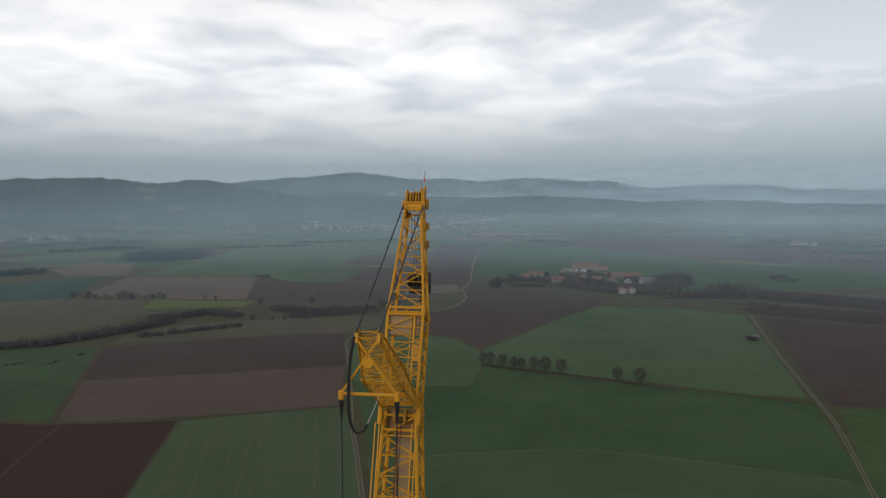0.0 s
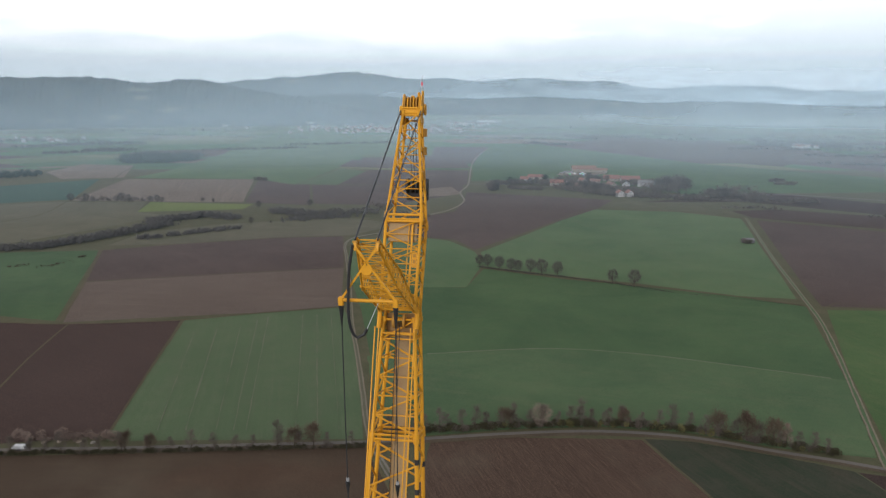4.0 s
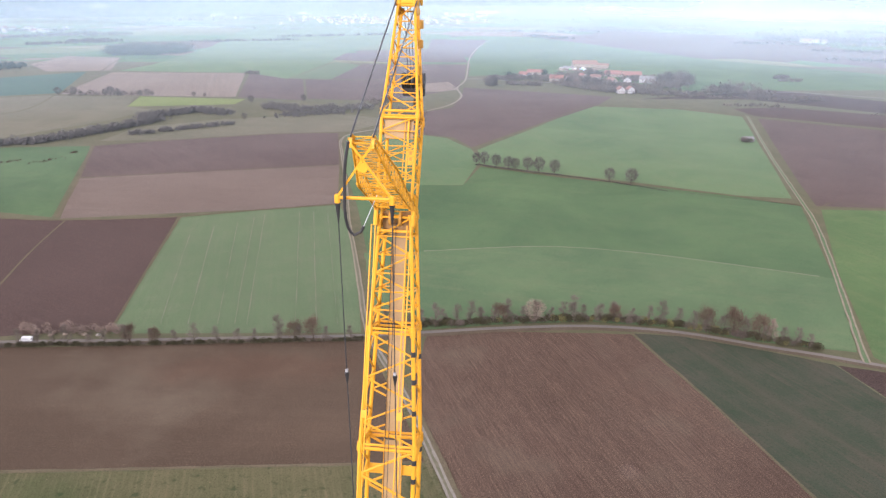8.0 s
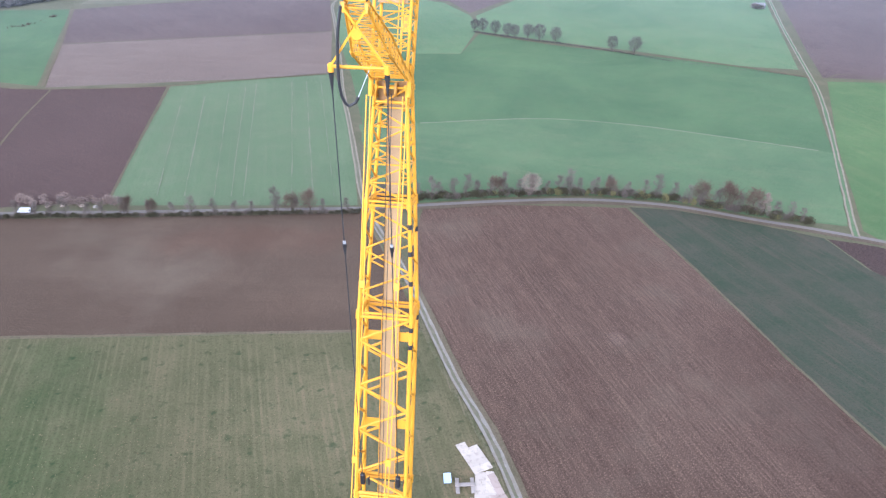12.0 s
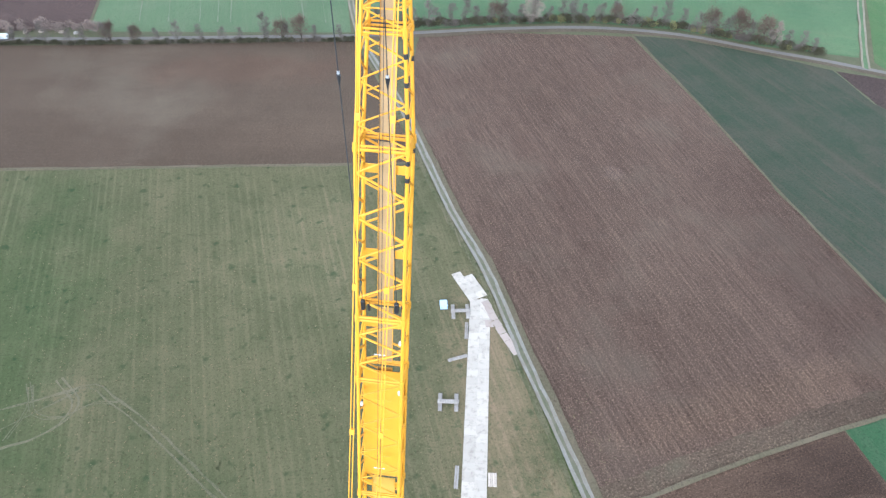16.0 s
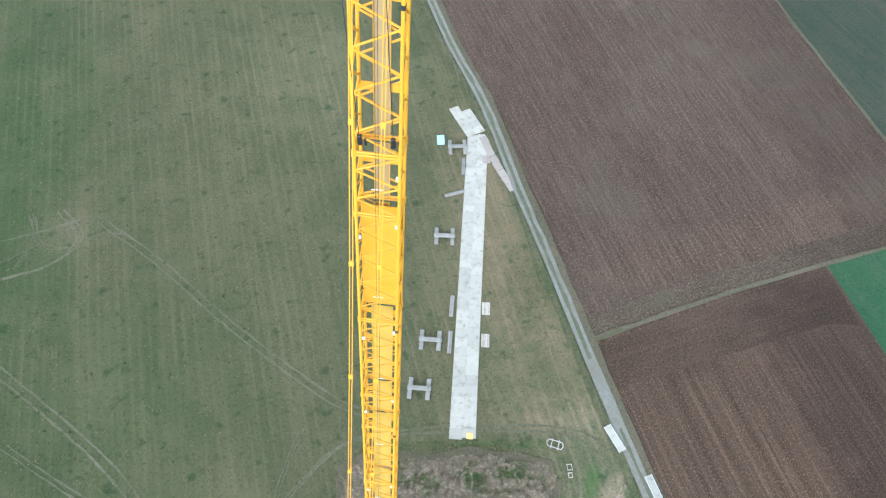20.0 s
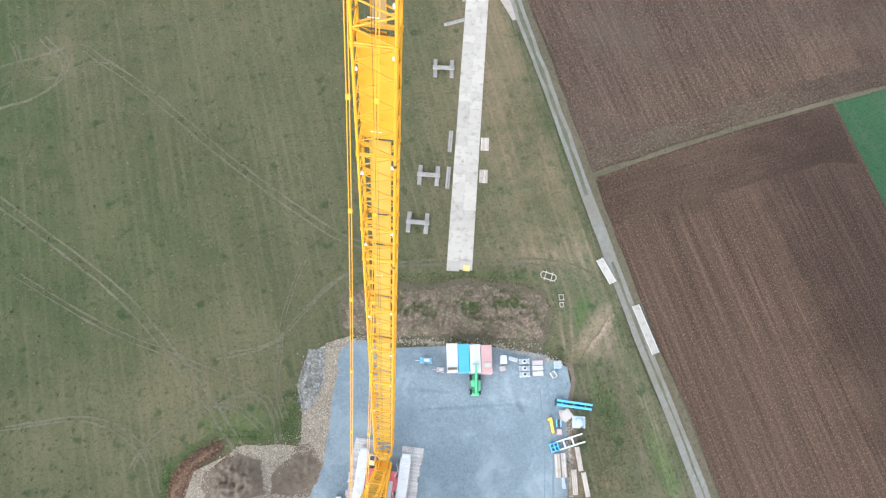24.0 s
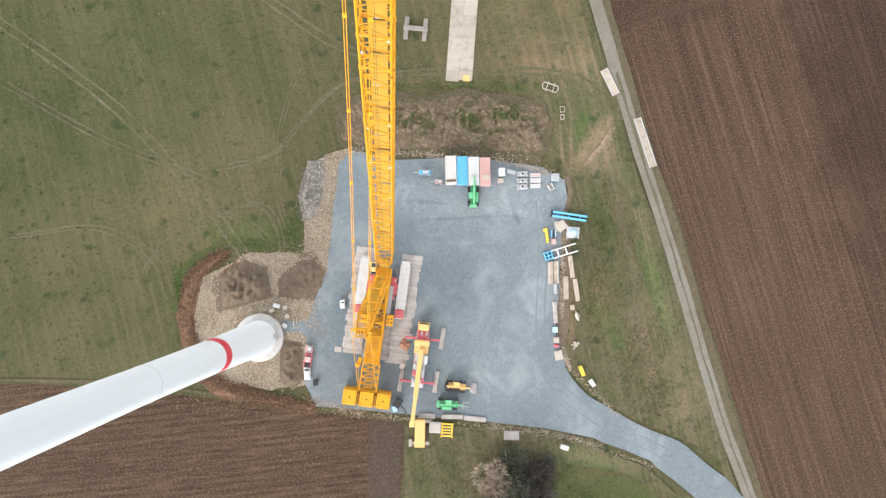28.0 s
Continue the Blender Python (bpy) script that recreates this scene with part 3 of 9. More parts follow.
# the patch at (128, 130) puts lens falloff into the soil tint
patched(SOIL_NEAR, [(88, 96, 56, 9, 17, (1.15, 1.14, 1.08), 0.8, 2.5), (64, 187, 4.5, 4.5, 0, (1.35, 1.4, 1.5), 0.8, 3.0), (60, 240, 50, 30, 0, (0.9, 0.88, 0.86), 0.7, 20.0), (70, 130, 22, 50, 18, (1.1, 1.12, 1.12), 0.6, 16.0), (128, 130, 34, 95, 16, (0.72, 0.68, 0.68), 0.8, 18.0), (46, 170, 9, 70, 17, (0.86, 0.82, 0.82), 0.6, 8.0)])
# (104, 45) darkens the east side the same way, as painted falloff
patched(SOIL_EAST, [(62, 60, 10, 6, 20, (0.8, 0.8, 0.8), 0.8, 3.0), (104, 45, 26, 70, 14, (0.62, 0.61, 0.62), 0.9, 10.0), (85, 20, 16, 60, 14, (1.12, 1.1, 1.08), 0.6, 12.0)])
patched(GRAVEL_PAD, [(12, 17, 24, 7, 0, (1.42, 1.38, 1.35), 0.85, 1.6), (26, 0, 4, 20, 0, (1.15, 1.14, 1.13), 0.8, 1.2), (5, -2, 13, 9, 10, (0.78, 0.81, 0.83), 0.85, 2.0), (-14, -12, 7, 14, 0, (0.8, 0.83, 0.85), 0.8, 2.0), (18, -22, 14, 8, -15, (1.16, 1.14, 1.13), 0.8, 2.0),
    (17, 9, 4, 3, 0, (1.25, 1.23, 1.22), 0.8, 0.9), (10, 12, 14, 0.5, 3, (0.75, 0.78, 0.8), 0.8, 0.6), (21, 13, 1.0, 4, 20, (0.72, 0.75, 0.78), 0.8, 0.5), (2, 15.5, 5, 0.6, -5, (0.72, 0.75, 0.78), 0.8, 0.5)])
patched(SOIL_WEST, [(-75, 252, 60, 16, 3, (1.15, 1.02, 1.0), 0.7, 14.0), (-110, 225, 70, 14, -6, (1.2, 1.24, 1.26), 0.7, 14.0), (-40, 210, 45, 12, 8, (1.2, 1.2, 1.2), 0.7, 12.0)])

QUILT = quilt_mat()

# ---- mesh helpers ----


class Geo:
    """Vertices and faces of one mesh."""

    def __init__(self):
        self.v, self.f = [], []

    def add(self, verts, faces):
        k = len(self.v)
        self.v += [tuple(p) for p in verts]
        self.f += [tuple(i + k for i in q) for q in faces]
        return self

    def box(self, c, s, turn=0.0, bevel=0.0, taper=1.0, lean=None):
        """A box with chamfered upright and top edges: centre, size, turn about z in degrees."""
        x, y, z = (v / 2 for v in s)
        b = min(bevel, x * 0.49, y * 0.49, z * 0.49)
        ca, sa = math.cos(radians(turn)), math.sin(radians(turn))

        def ring(px, py, pz, e):
            if e > 0:
                pts = [(-px + e, -py), (px - e, -py), (px, -py + e), (px, py - e), (px - e, py), (-px + e, py), (-px, py - e), (-px, -py + e)]
            else:
                pts = [(-px, -py), (px, -py), (px, py), (-px, py)]
            return [(c[0] + u * ca - w * sa, c[1] + u * sa + w * ca, c[2] + pz) for u, w in pts]

        rings = [ring(x, y, -z, b)]
        if b > 0:
            rings += [ring(x * taper, y * taper, z - b, b), ring(x * taper - b, y * taper - b, z, b * 0.4)]
        else:
            rings += [ring(x * taper, y * taper, z, 0)]
        return self.loft(rings)

    def loft(self, rings, caps=True, close=True):
        n = len(rings[0])
        verts = [p for r in rings for p in r]
        faces = []
        for i in range(len(rings) - 1):
            for j in range(n if close else n - 1):
                a, b = i * n + j, i * n + (j + 1) % n
                faces.append((a, b, b + n, a + n))
        if caps:
            faces.append(tuple(reversed(range(n))))
            faces.append(tuple(range((len(rings) - 1) * n, len(rings) * n)))
        return self.add(verts, faces)

    def tube(self, p, q, r, n=6, r2=None):
        p, q = Vector(p), Vector(q)
        d = (q - p)
        if d.length < 1e-6:
            return self
        d.normalize()
        a = d.orthogonal().normalized()
        b = d.cross(a)
        r2 = r if r2 is None else r2
        rings = []
        for o, rr in ((p, r), (q, r2)):
            rings.append([o + (a * math.cos(2 * math.pi * i / n) + b * math.sin(2 * math.pi * i / n)) * rr for i in range(n)])
        return self.loft(rings)

    def bar(self, p, q, w, h, side=None):
        """A straight bar of rectangular section; side: the way of its width."""
        p, q = Vector(p), Vector(q)
        d = (q - p).normalized()
        a = (Vector(side) if side else d.orthogonal())
        a = (a - d * a.dot(d)).normalized()
        b = d.cross(a)
        rings = [[o + a * (w / 2 * i) + b * (h / 2 * j) for i, j in ((-1, -1), (1, -1), (1, 1), (-1, 1))] for o in (p, q)]
        return self.loft(rings)

    def path(self, pts, r, n=6):
        P = [Vector(p) for p in pts]
        side = (P[1] - P[0]).orthogonal().normalized()
        rings = []
        for i, p in enumerate(P):
            d = (P[min(i + 1, len(P) - 1)] - P[max(i - 1, 0)]).normalized()
            side = (side - d * side.dot(d)).normalized()
            up_ = d.cross(side)
            rings.append([p + (side * math.cos(2 * math.pi * k / n) + up_ * math.sin(2 * math.pi * k / n)) * r for k in range(n)])
        return self.loft(rings)

    def disc(self, c, axis, r, w, n=20, hub=0.0):
        """A wheel or drum: a short cylinder with a chamfered rim, along an axis."""
        c, axis = Vector(c), Vector(axis).normalized()
        a = axis.orthogonal().normalized()
        b = axis.cross(a)
        rings = []
        for o, rr in ((-w / 2, r * 0.93), (-w / 2 * 0.75, r), (w / 2 * 0.75, r), (w / 2, r * 0.93)):
            rings.append([c + axis * o + (a * math.cos(2 * math.pi * i / n) + b * math.sin(2 * math.pi * i / n)) * rr for i in range(n)])
        return self.loft(rings)

    def prism(self, poly, z0, z1):
        n = len(poly)
        return self.loft([[(x, y, z0) for x, y in poly], [(x, y, z1) for x, y in poly]])

    def mesh(self, name):
        me = bpy.data.meshes.new(name)
        me.from_pydata([tuple(p) for p in self.v], [], self.f)
        me.update()
        return me


def part(name, geo, material, parent=None, label="", m=None, smooth=False):
    """Links a mesh as ONE object under a thing or a part."""
    me = geo.mesh(name) if isinstance(geo, Geo) else geo
    if material and not me.materials:
        me.materials.append(material)
    if smooth:
        me.shade_smooth()
    ob = new(name, me)
    ob.parent = parent
    if m is not None:
        ob.matrix_basis = m
    if label:
        ob["label"] = label
    return ob


def thing(name, label, category, m=None, group=""):
    ob = new(name)
    ob.empty_display_size = 0.5
    if m is not None:
        ob.matrix_basis = m
    return tagged(ob, label, category, group)


def one(name, geo, material, label, category, m=None, group="", kind="", smooth=False):
    ob = part(name, geo, material, None, "", m, smooth)
    return tagged(ob, label, category, group, kind)


def curve_through(pts, step):
    """Catmull-Rom points through pts, about step apart."""
    P = [Vector((*p, 0)) if len(p) == 2 else Vector(p) for p in pts]
    P = [P[0] * 2 - P[1]] + P + [P[-1] * 2 - P[-2]]
    out = []
    for a, b, c, d in zip(P[:-3], P[1:-2], P[2:-1], P[3:]):
        n = max(1, int((c - b).length / step))
        for i in range(n):
            t = i / n
            out.append(0.5 * (2 * b + (c - a) * t + (2 * a - 5 * b + 4 * c - d) * t * t + (3 * b - a - 3 * c + d) * t ** 3))
    return out + [P[-2]]
# ---- ground: one sheet to the horizon, rising to the valley's far side ----


def rise(d):
    return 0.0 if d < 2900 else 125.0 * ((d - 2900) / 2000.0) ** 1.7


def ground_sheet():
    radii = [0, 40, 90, 160, 260, 400, 600, 850, 1150, 1500, 1900, 2300, 2600, 2900, 3200, 3500, 3800, 4100, 4400, 4700, 4960]
    n = 96
    g = Geo()
    rings = []
    for r in radii[1:]:
        rings.append([(r * math.sin(2 * math.pi * i / n), r * math.cos(2 * math.pi * i / n), rise(r)) for i in range(n)])
    g.loft(rings, caps=False)
    g.add([(0, 0, 0)] + rings[0], [(0, i + 1, (i + 1) % n + 1) for i in range(n)])
    return one("ground", g, QUILT, "wide farmland plain of green and brown fields", "ground", kind="structure", smooth=True)


ground_sheet()
LEVEL = [0.03]


def field(name, label, pts, material, wobble=0.5, lift=None, step=None):
    """A field: a sheet with slightly ragged edges, laid a little above its neighbours."""
    far = max(abs(y) for _, y in pts)
    step = step or (6 if far < 400 else 30)
    LEVEL[0] += 0.003
    z = 0.1 + 0.15 * lift if lift is not None else LEVEL[0]
    out = []
    for k, (a, b) in enumerate(zip(pts, pts[1:] + pts[:1])):
        a, b = Vector(a), Vector(b)
        n = max(1, int((b - a).length / step))
        side = Vector((-(b - a).y, (b - a).x)).normalized()
        for i in range(n):
            p = a.lerp(b, i / n)
            off = noise.noise(Vector((p.x * 0.11, p.y * 0.11, k))) * wobble if i else 0
            out.append((p.x + side.x * off, p.y + side.y * off, z))
    g = Geo()
    g.add(out, tessellate_polygon([[Vector(p) for p in out]]))
    me = g.mesh(name)
    # all faces up
    if sum(q.normal.z for q in me.polygons) < 0:
        me.flip_normals()
    return one(name, me, material, label, "field", kind="structure")


def ribbon(name, label, pts, width, material, lift, step=5.0, wobble=0.15, category="road", kind="structure"):
    line = curve_through(pts, step)
    lift = 0.1 + 0.15 * lift
    g, left, right = Geo(), [], []
    for i, p in enumerate(line):
        d = (line[min(i + 1, len(line) - 1)] - line[max(i - 1, 0)]).normalized()
        s = Vector((-d.y, d.x, 0))
        w = width / 2
        left.append(p + s * (w + noise.noise(p * 0.3) * wobble) + Vector((0, 0, lift)))
        right.append(p - s * (w + noise.noise(p * 0.3 + Vector((9, 0, 0))) * wobble) + Vector((0, 0, lift)))
    n = len(line)
    g.add(right + left, [(i, i + 1, n + i + 1, n + i) for i in range(n - 1)])
    return one(name, g, material, label, category, kind=kind)


# dull grass between the fields, then the meadow round the building site and the fields on this side of the road
BALK = crop("grass_balk", (0.058, 0.062, 0.032), (0.082, 0.078, 0.044), 30, (0.115, 0.098, 0.062), 0.3, 2.0, 0.45, 25)
field("grass_balk", "dull olive grass left between the fields", [(-1150, -400), (1150, -400), (1150, 1500), (-1150, 1500)], BALK, 0)
field("meadow_field", "olive mown meadow with faint mowing stripes", [(-330, 178), (-144.6, 185.3), (-88.4, 187.5), (-27, 189.8), (3, 190.5), (17.4, 140.8), (40.5, 60.6), (54.8, 8), (72.5, -49), (110, -160), (-330, -160)], MEADOW)
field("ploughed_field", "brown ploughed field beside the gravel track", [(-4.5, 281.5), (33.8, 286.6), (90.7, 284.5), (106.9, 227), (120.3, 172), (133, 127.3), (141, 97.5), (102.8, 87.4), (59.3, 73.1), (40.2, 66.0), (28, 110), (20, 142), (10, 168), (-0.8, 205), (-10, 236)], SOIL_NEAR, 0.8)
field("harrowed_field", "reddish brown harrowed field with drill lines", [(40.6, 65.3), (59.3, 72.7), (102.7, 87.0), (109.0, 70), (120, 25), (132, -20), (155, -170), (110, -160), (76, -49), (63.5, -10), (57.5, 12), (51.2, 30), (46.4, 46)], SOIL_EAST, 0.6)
HEADLAND_N = soil("soil_headland", (0.053, 0.036, 0.0235), (0.075, 0.053, 0.0355), -72, 1.2, 0.25, 30, (8.0, (0.084, 0.074, 0.046), 0.5), 0.3, 2.0, 0.7, 0.46)
HEADLAND_S = soil("soil_headland_smooth", (0.044, 0.0270, 0.0176), (0.061, 0.0385, 0.0254), -72, 1.6, 0.25, 18, None, 0.15, 12.0, 0.4, 0.4)
# lens falloff again, darkened into the east ends of both headlands
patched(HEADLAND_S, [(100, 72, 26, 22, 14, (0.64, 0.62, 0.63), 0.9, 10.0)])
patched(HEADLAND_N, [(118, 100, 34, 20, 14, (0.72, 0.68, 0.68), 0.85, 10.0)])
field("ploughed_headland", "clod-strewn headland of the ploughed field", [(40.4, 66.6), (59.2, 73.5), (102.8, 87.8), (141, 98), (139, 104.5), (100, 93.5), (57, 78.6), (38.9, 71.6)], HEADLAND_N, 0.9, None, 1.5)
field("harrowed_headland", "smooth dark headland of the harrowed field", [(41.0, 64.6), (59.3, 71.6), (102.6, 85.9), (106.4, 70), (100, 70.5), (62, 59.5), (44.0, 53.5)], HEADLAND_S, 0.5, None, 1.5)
CROP_STRIP = crop("strip_crop", (0.020, 0.052, 0.022), (0.032, 0.069, 0.030), 18, (0.075, 0.08, 0.05), 0.2, 1.6, 0.2, 60)
field("crop_strip_field", "bright green winter crop beside brown soil", [(103.2, 87), (142, 98), (230, 120), (260, -120), (130, -20), (119, 25), (108, 70)], CROP_STRIP)
field("dark_crop_field", "dark green drilled field in a wedge below the road", [(92, 285), (113, 282.5), (146.9, 269), (171, 257.2), (177, 232), (300, 60), (260, 110), (143, 98), (134, 127.3), (121.5, 172), (108, 227)], CROP_D)
field("corner_ploughed_field", "small brown ploughed corner by the road junction", [(172, 256.5), (190, 250.5), (420, 130), (420, 20), (300, 60), (178, 231)], SOIL_UMBER)
field("west_ploughed_field", "wide brown ploughed field with pale damp bands", [(-420, 258), (-194.8, 269.5), (-145.4, 271.5), (-70.2, 275.5), (-33, 277.5), (-14.6, 231), (-4.6, 200.5), (-2, 192.3), (-27, 191.2), (-88.4, 189), (-144.6, 186.8), (-420, 176)], SOIL_WEST, 0.8)
field("south_ploughed_field", "brown ploughed field with close furrows below the turbine", [(-240, -22), (-88.8, -23.8), (-67.5, -24.6), (-49.7, -26.4), (-22, -30.0), (-3.1, -32.2), (-3.6, -47), (-5, -150), (-240, -150)], SOIL_SOUTH, 0.5)
field("south_headland", "darker unworked soil strip beside the grass", [(-10.5, -31.7), (-3.3, -32.2), (-3.9, -47), (-5.2, -120), (-11.5, -120)], STUBBLE, 0.4)
field("green_corner_field", "fresh green grass corner below the access road", [(28.8, -45.5), (33.2, -42.2), (44.4, -44.2), (57, -50), (70, -62), (60, -120), (26, -120)], GREEN_GRASS, 2.2, None, 1.5)


# fields beyond the road
field("striped_crop_field", "green winter crop with pale tramlines", [(-178, 455), (-131, 470), (-72, 486), (-63, 456), (-43, 343), (-35, 285), (-150, 283), (-163, 358)], CROP_A)
field("far_west_soil_field", "dark brown ploughed field behind the roadside trees", [(-420, 452), (-299, 449), (-255, 446), (-180, 455), (-152.5, 288), (-198, 280), (-420, 262)], SOIL_DARK)
ribbon("field_path", "pale grass path through ploughed land", [(-253, 445), (-245, 393), (-233, 337), (-215, 270)], 1.3, VERGE, 0.9, 12, 0.4, "path")
field("tan_field", "tan harrowed field in a wide strip", [(-298, 556), (-184, 584), (-88, 606), (-74, 489), (-131, 473), (-259, 450)], SOIL_TAN)
field("brown_strip_field", "dark brown ploughed strip behind tan soil", [(-342, 680), (-279, 709), (-181, 745), (-109, 754), (-88, 608), (-298, 558)], SOIL_MAUVE)
field("west_green_field", "green meadow with brown scrub patches", [(-520, 655), (-430, 669), (-345, 680), (-266, 453), (-309, 464), (-470, 480)], CROP_C)
field("large_green_field", "large dark green crop field south of the tree row", [(-27, 300), (-58, 480), (-75, 560), (-12, 541), (21, 541), (39, 604), (104, 568), (161, 546), (232, 513), (271, 488), (220, 346), (187, 268), (148, 277), (114, 291), (75, 297), (34, 294.5), (-6, 288), (-26, 285.5)], CROP_C)
field("lower_green_field", "lighter green strip of crop beside the road trees", [(-29, 300), (-44, 388), (-8, 391), (62.2, 399.9), (113.3, 392.8), (159.5, 376.6), (215.1, 354.2), (222, 351), (187.5, 269), (148, 278), (114, 292), (75, 298), (34, 295.5), (-6, 289), (-25.5, 287)], CROP_E, 1.5)
field("light_green_field", "light green grass beyond the crane jib", [(-86, 610), (-98, 740), (-14, 743), (10, 729), (34, 675), (40, 627), (21, 542), (-12, 541), (-73, 556)], CROP_B)
field("upper_green_field", "pale green young wheat above the tree row", [(40, 673), (116, 797), (206, 950), (323, 927), (387, 873), (320, 655), (274, 508), (234, 516), (164, 554), (106, 579), (39, 614)], CROP_B)
field("wedge_soil_field", "dark brown ploughed wedge below the hamlet", [(-40, 760), (-30, 880), (19, 930), (36, 1030), (42, 1130), (262, 1040), (223, 960), (117, 808), (35, 683), (16, 735), (-9, 745)], SOIL_MAUVE)
field("east_soil_field", "dark brown field beyond the diagonal track", [(402, 862), (516, 786), (720, 660), (560, 300), (331, 484), (283, 489), (311, 581)], SOIL_MAUVE)
field("east_green_field", "bright green field beside the diagonal track", [(282, 480), (326, 478), (560, 300), (420, 130), (195, 256), (192, 264), (230, 362)], CROP_F)
field("west_fallow_field", "olive fallow grass by the hedged stream", [(-760, 960), (-636, 980), (-565, 1014), (-439, 1015), (-411, 921), (-367, 898), (-397, 804), (-463, 706), (-600, 690)], FALLOW)
field("west_teal_field", "bluish green field beyond the fallow land", [(-1000, 1180), (-772, 1196), (-650, 1310), (-561, 1038), (-646, 997), (-860, 985)], CROP_TEAL)
field("mustard_field", "yellow-green mustard field beside the stream", [(-411, 921), (-431, 1012), (-273, 992), (-276, 946)], CROP_LIME)
field("pale_soil_field", "pale tan stubble field", [(-554, 1026), (-602, 1308), (-356, 1310), (-293, 1011)], SOIL_PALE)
field("dark_soil_field", "dark brown field with a copse corner", [(-290, 1011), (-346, 1302), (-234, 1225), (-189, 985)], SOIL_MAUVE)
field("dark_soil_field", "dark brown field split by a path", [(-230, 1222), (-92, 1216), (40, 1226), (34, 1110), (-75, 984), (-187, 1000)], SOIL_MAUVE)
field("mid_green_field", "wide light green meadow in the middle distance", [(-599, 1330), (-581, 1436), (-351, 1633), (-219, 1880), (-223, 1564), (-262, 1228), (-354, 1314)], CROP_B)
field("brown_block_field", "brown ploughed block in the middle distance", [(-233, 1566), (-224, 1744), (-28, 1742), (59, 1700), (66, 1530), (-102, 1526)], SOIL_MAUVE)
field("brown_block_field", "dark brown block beside the hamlet lane", [(-185, 1234), (-157, 1488), (59, 1480), (47, 1230), (-82, 1219)], SOIL_MAUVE)
field("lime_strip_field", "light green strip between brown blocks", [(-259, 1233), (-221, 1525), (-160, 1464), (-186, 1228)], CROP_A)
field("tan_hill_field", "reddish tan bare field near the wood", [(-822, 1434), (-837, 1612), (-706, 1586), (-616, 1335), (-725, 1310)], SOIL_PALE)
field("stream_fallow", "grey fallow ground beside the stream", [(-348, 703), (-340, 779), (-252, 835), (-118, 877), (-50, 830), (-100, 760), (-181, 748), (-279, 712)], FALLOW)
field("sand_field", "pale sandy bare patch beside the lane", [(-60, 1170), (-16, 1179), (19, 1203), (33, 1107), (8, 1082), (-60, 1070)], SOIL_PALE)
field("far_soil_field", "far brown field behind the lane", [(-21, 2237), (154, 2241), (85, 1715), (-28, 1748)], SOIL_MAUVE, 3)
field("hamlet_green_field", "wide green pasture behind the hamlet", [(163, 2230), (310, 2380), (621, 1640), (871, 1345), (740, 1133), (395, 1110), (242, 1335), (57, 1289), (78, 1640), (111, 1930)], CROP_C, 3)
field("far_brown_field", "long brown field behind the pasture", [(341, 2329), (739, 2837), (1146, 2258), (1115, 1729), (940, 1453), (813, 1678), (624, 1648)], SOIL_MAUVE, 3)
field("east_far_brown", "brown strip beyond the hamlet lane", [(300, 1020), (458, 1022), (591, 903), (760, 800), (790, 860), (656, 1006), (534, 1128)], SOIL_UMBER, 1)
field("east_strip_field", "brown ploughed strip beside the hamlet lane", [(405, 880), (520, 805), (740, 680), (770, 770), (582, 890), (467, 951), (400, 935)], SOIL_DARK, 1)
field("far_pasture", "hazy green pasture toward the town", [(-600, 1900), (-760, 2900), (-250, 3000), (-30, 2300), (-219, 1890), (-351, 1640), (-580, 1440)], CROP_B, 5)

# field margins of dry grass
for pts, w in (
    ([(-420, 177), (-144.6, 186.2), (-88.4, 188.4), (-27, 190.6), (-3, 191.5)], 1.6),
    ([(91.3, 285.8), (107.5, 227), (120.9, 172), (133.5, 127.3), (141.8, 97.5)], 1.1),
    ([(40.4, 65.9), (59.3, 73.0), (102.8, 87.2), (142, 98.0)], 1.4),
    ([(-178, 455.5), (-163, 358), (-151, 284)], 1.2),
    ([(-299, 449.5), (-255, 446.5), (-178, 455.5), (-131, 471.5), (-72, 487.5)], 2.2),
    ([(-345, 681), (-298, 557), (-262, 452)], 3.0),
    ([(39, 605.5), (104, 569.5), (161, 547.5), (232, 514.5), (273, 489)], 2.2),
    ([(36, 684), (117, 808), (206, 952), (223, 960)], 2.5),
    ([(-240, -21.4), (-88.8, -23.0), (-67.5, -23.8), (-49.7, -25.4), (-22, -29.2)], 1.0),
    ([(-88, 609), (-109, 756)], 2.0),
    ([(281, 487.5), (333, 482), (560, 300)], 1.6),
    ([(395, 876), (516, 798), (740, 672)], 2.0),
    ([(206, 952), (323, 930), (389, 876)], 2.2),
):
    ribbon("field_margin", "dry tan grass margin between two fields", pts, w * 0.8, VERGE, 0.62 if abs(pts[0][1]) < 400 else 1.1, 6, 0.6, "grass strip")

# faint tramlines and headland tracks
for pts, w in (
    ([(-8, 391), (62.2, 399.9), (113.3, 392.8), (159.5, 376.6), (215.1, 354.2)], 1.3),
    *[([(x0, y0), (x0 + 15.5, (y0 + 292) / 2), (x0 + 31, 293)], w) for x0, y0, w in ((-162, 430, 0.4), (-149, 436, 0.5), (-135, 442, 0.35), (-127, 455, 0.5), (-121, 461, 0.5), (-98, 468, 0.45), (-88, 468, 0.45), (-78, 468, 0.35))],
):
    ribbon("tramline", "pale trodden tramline in green crop", pts, w, TRAM, 0.85, 8, 0.5, "track")

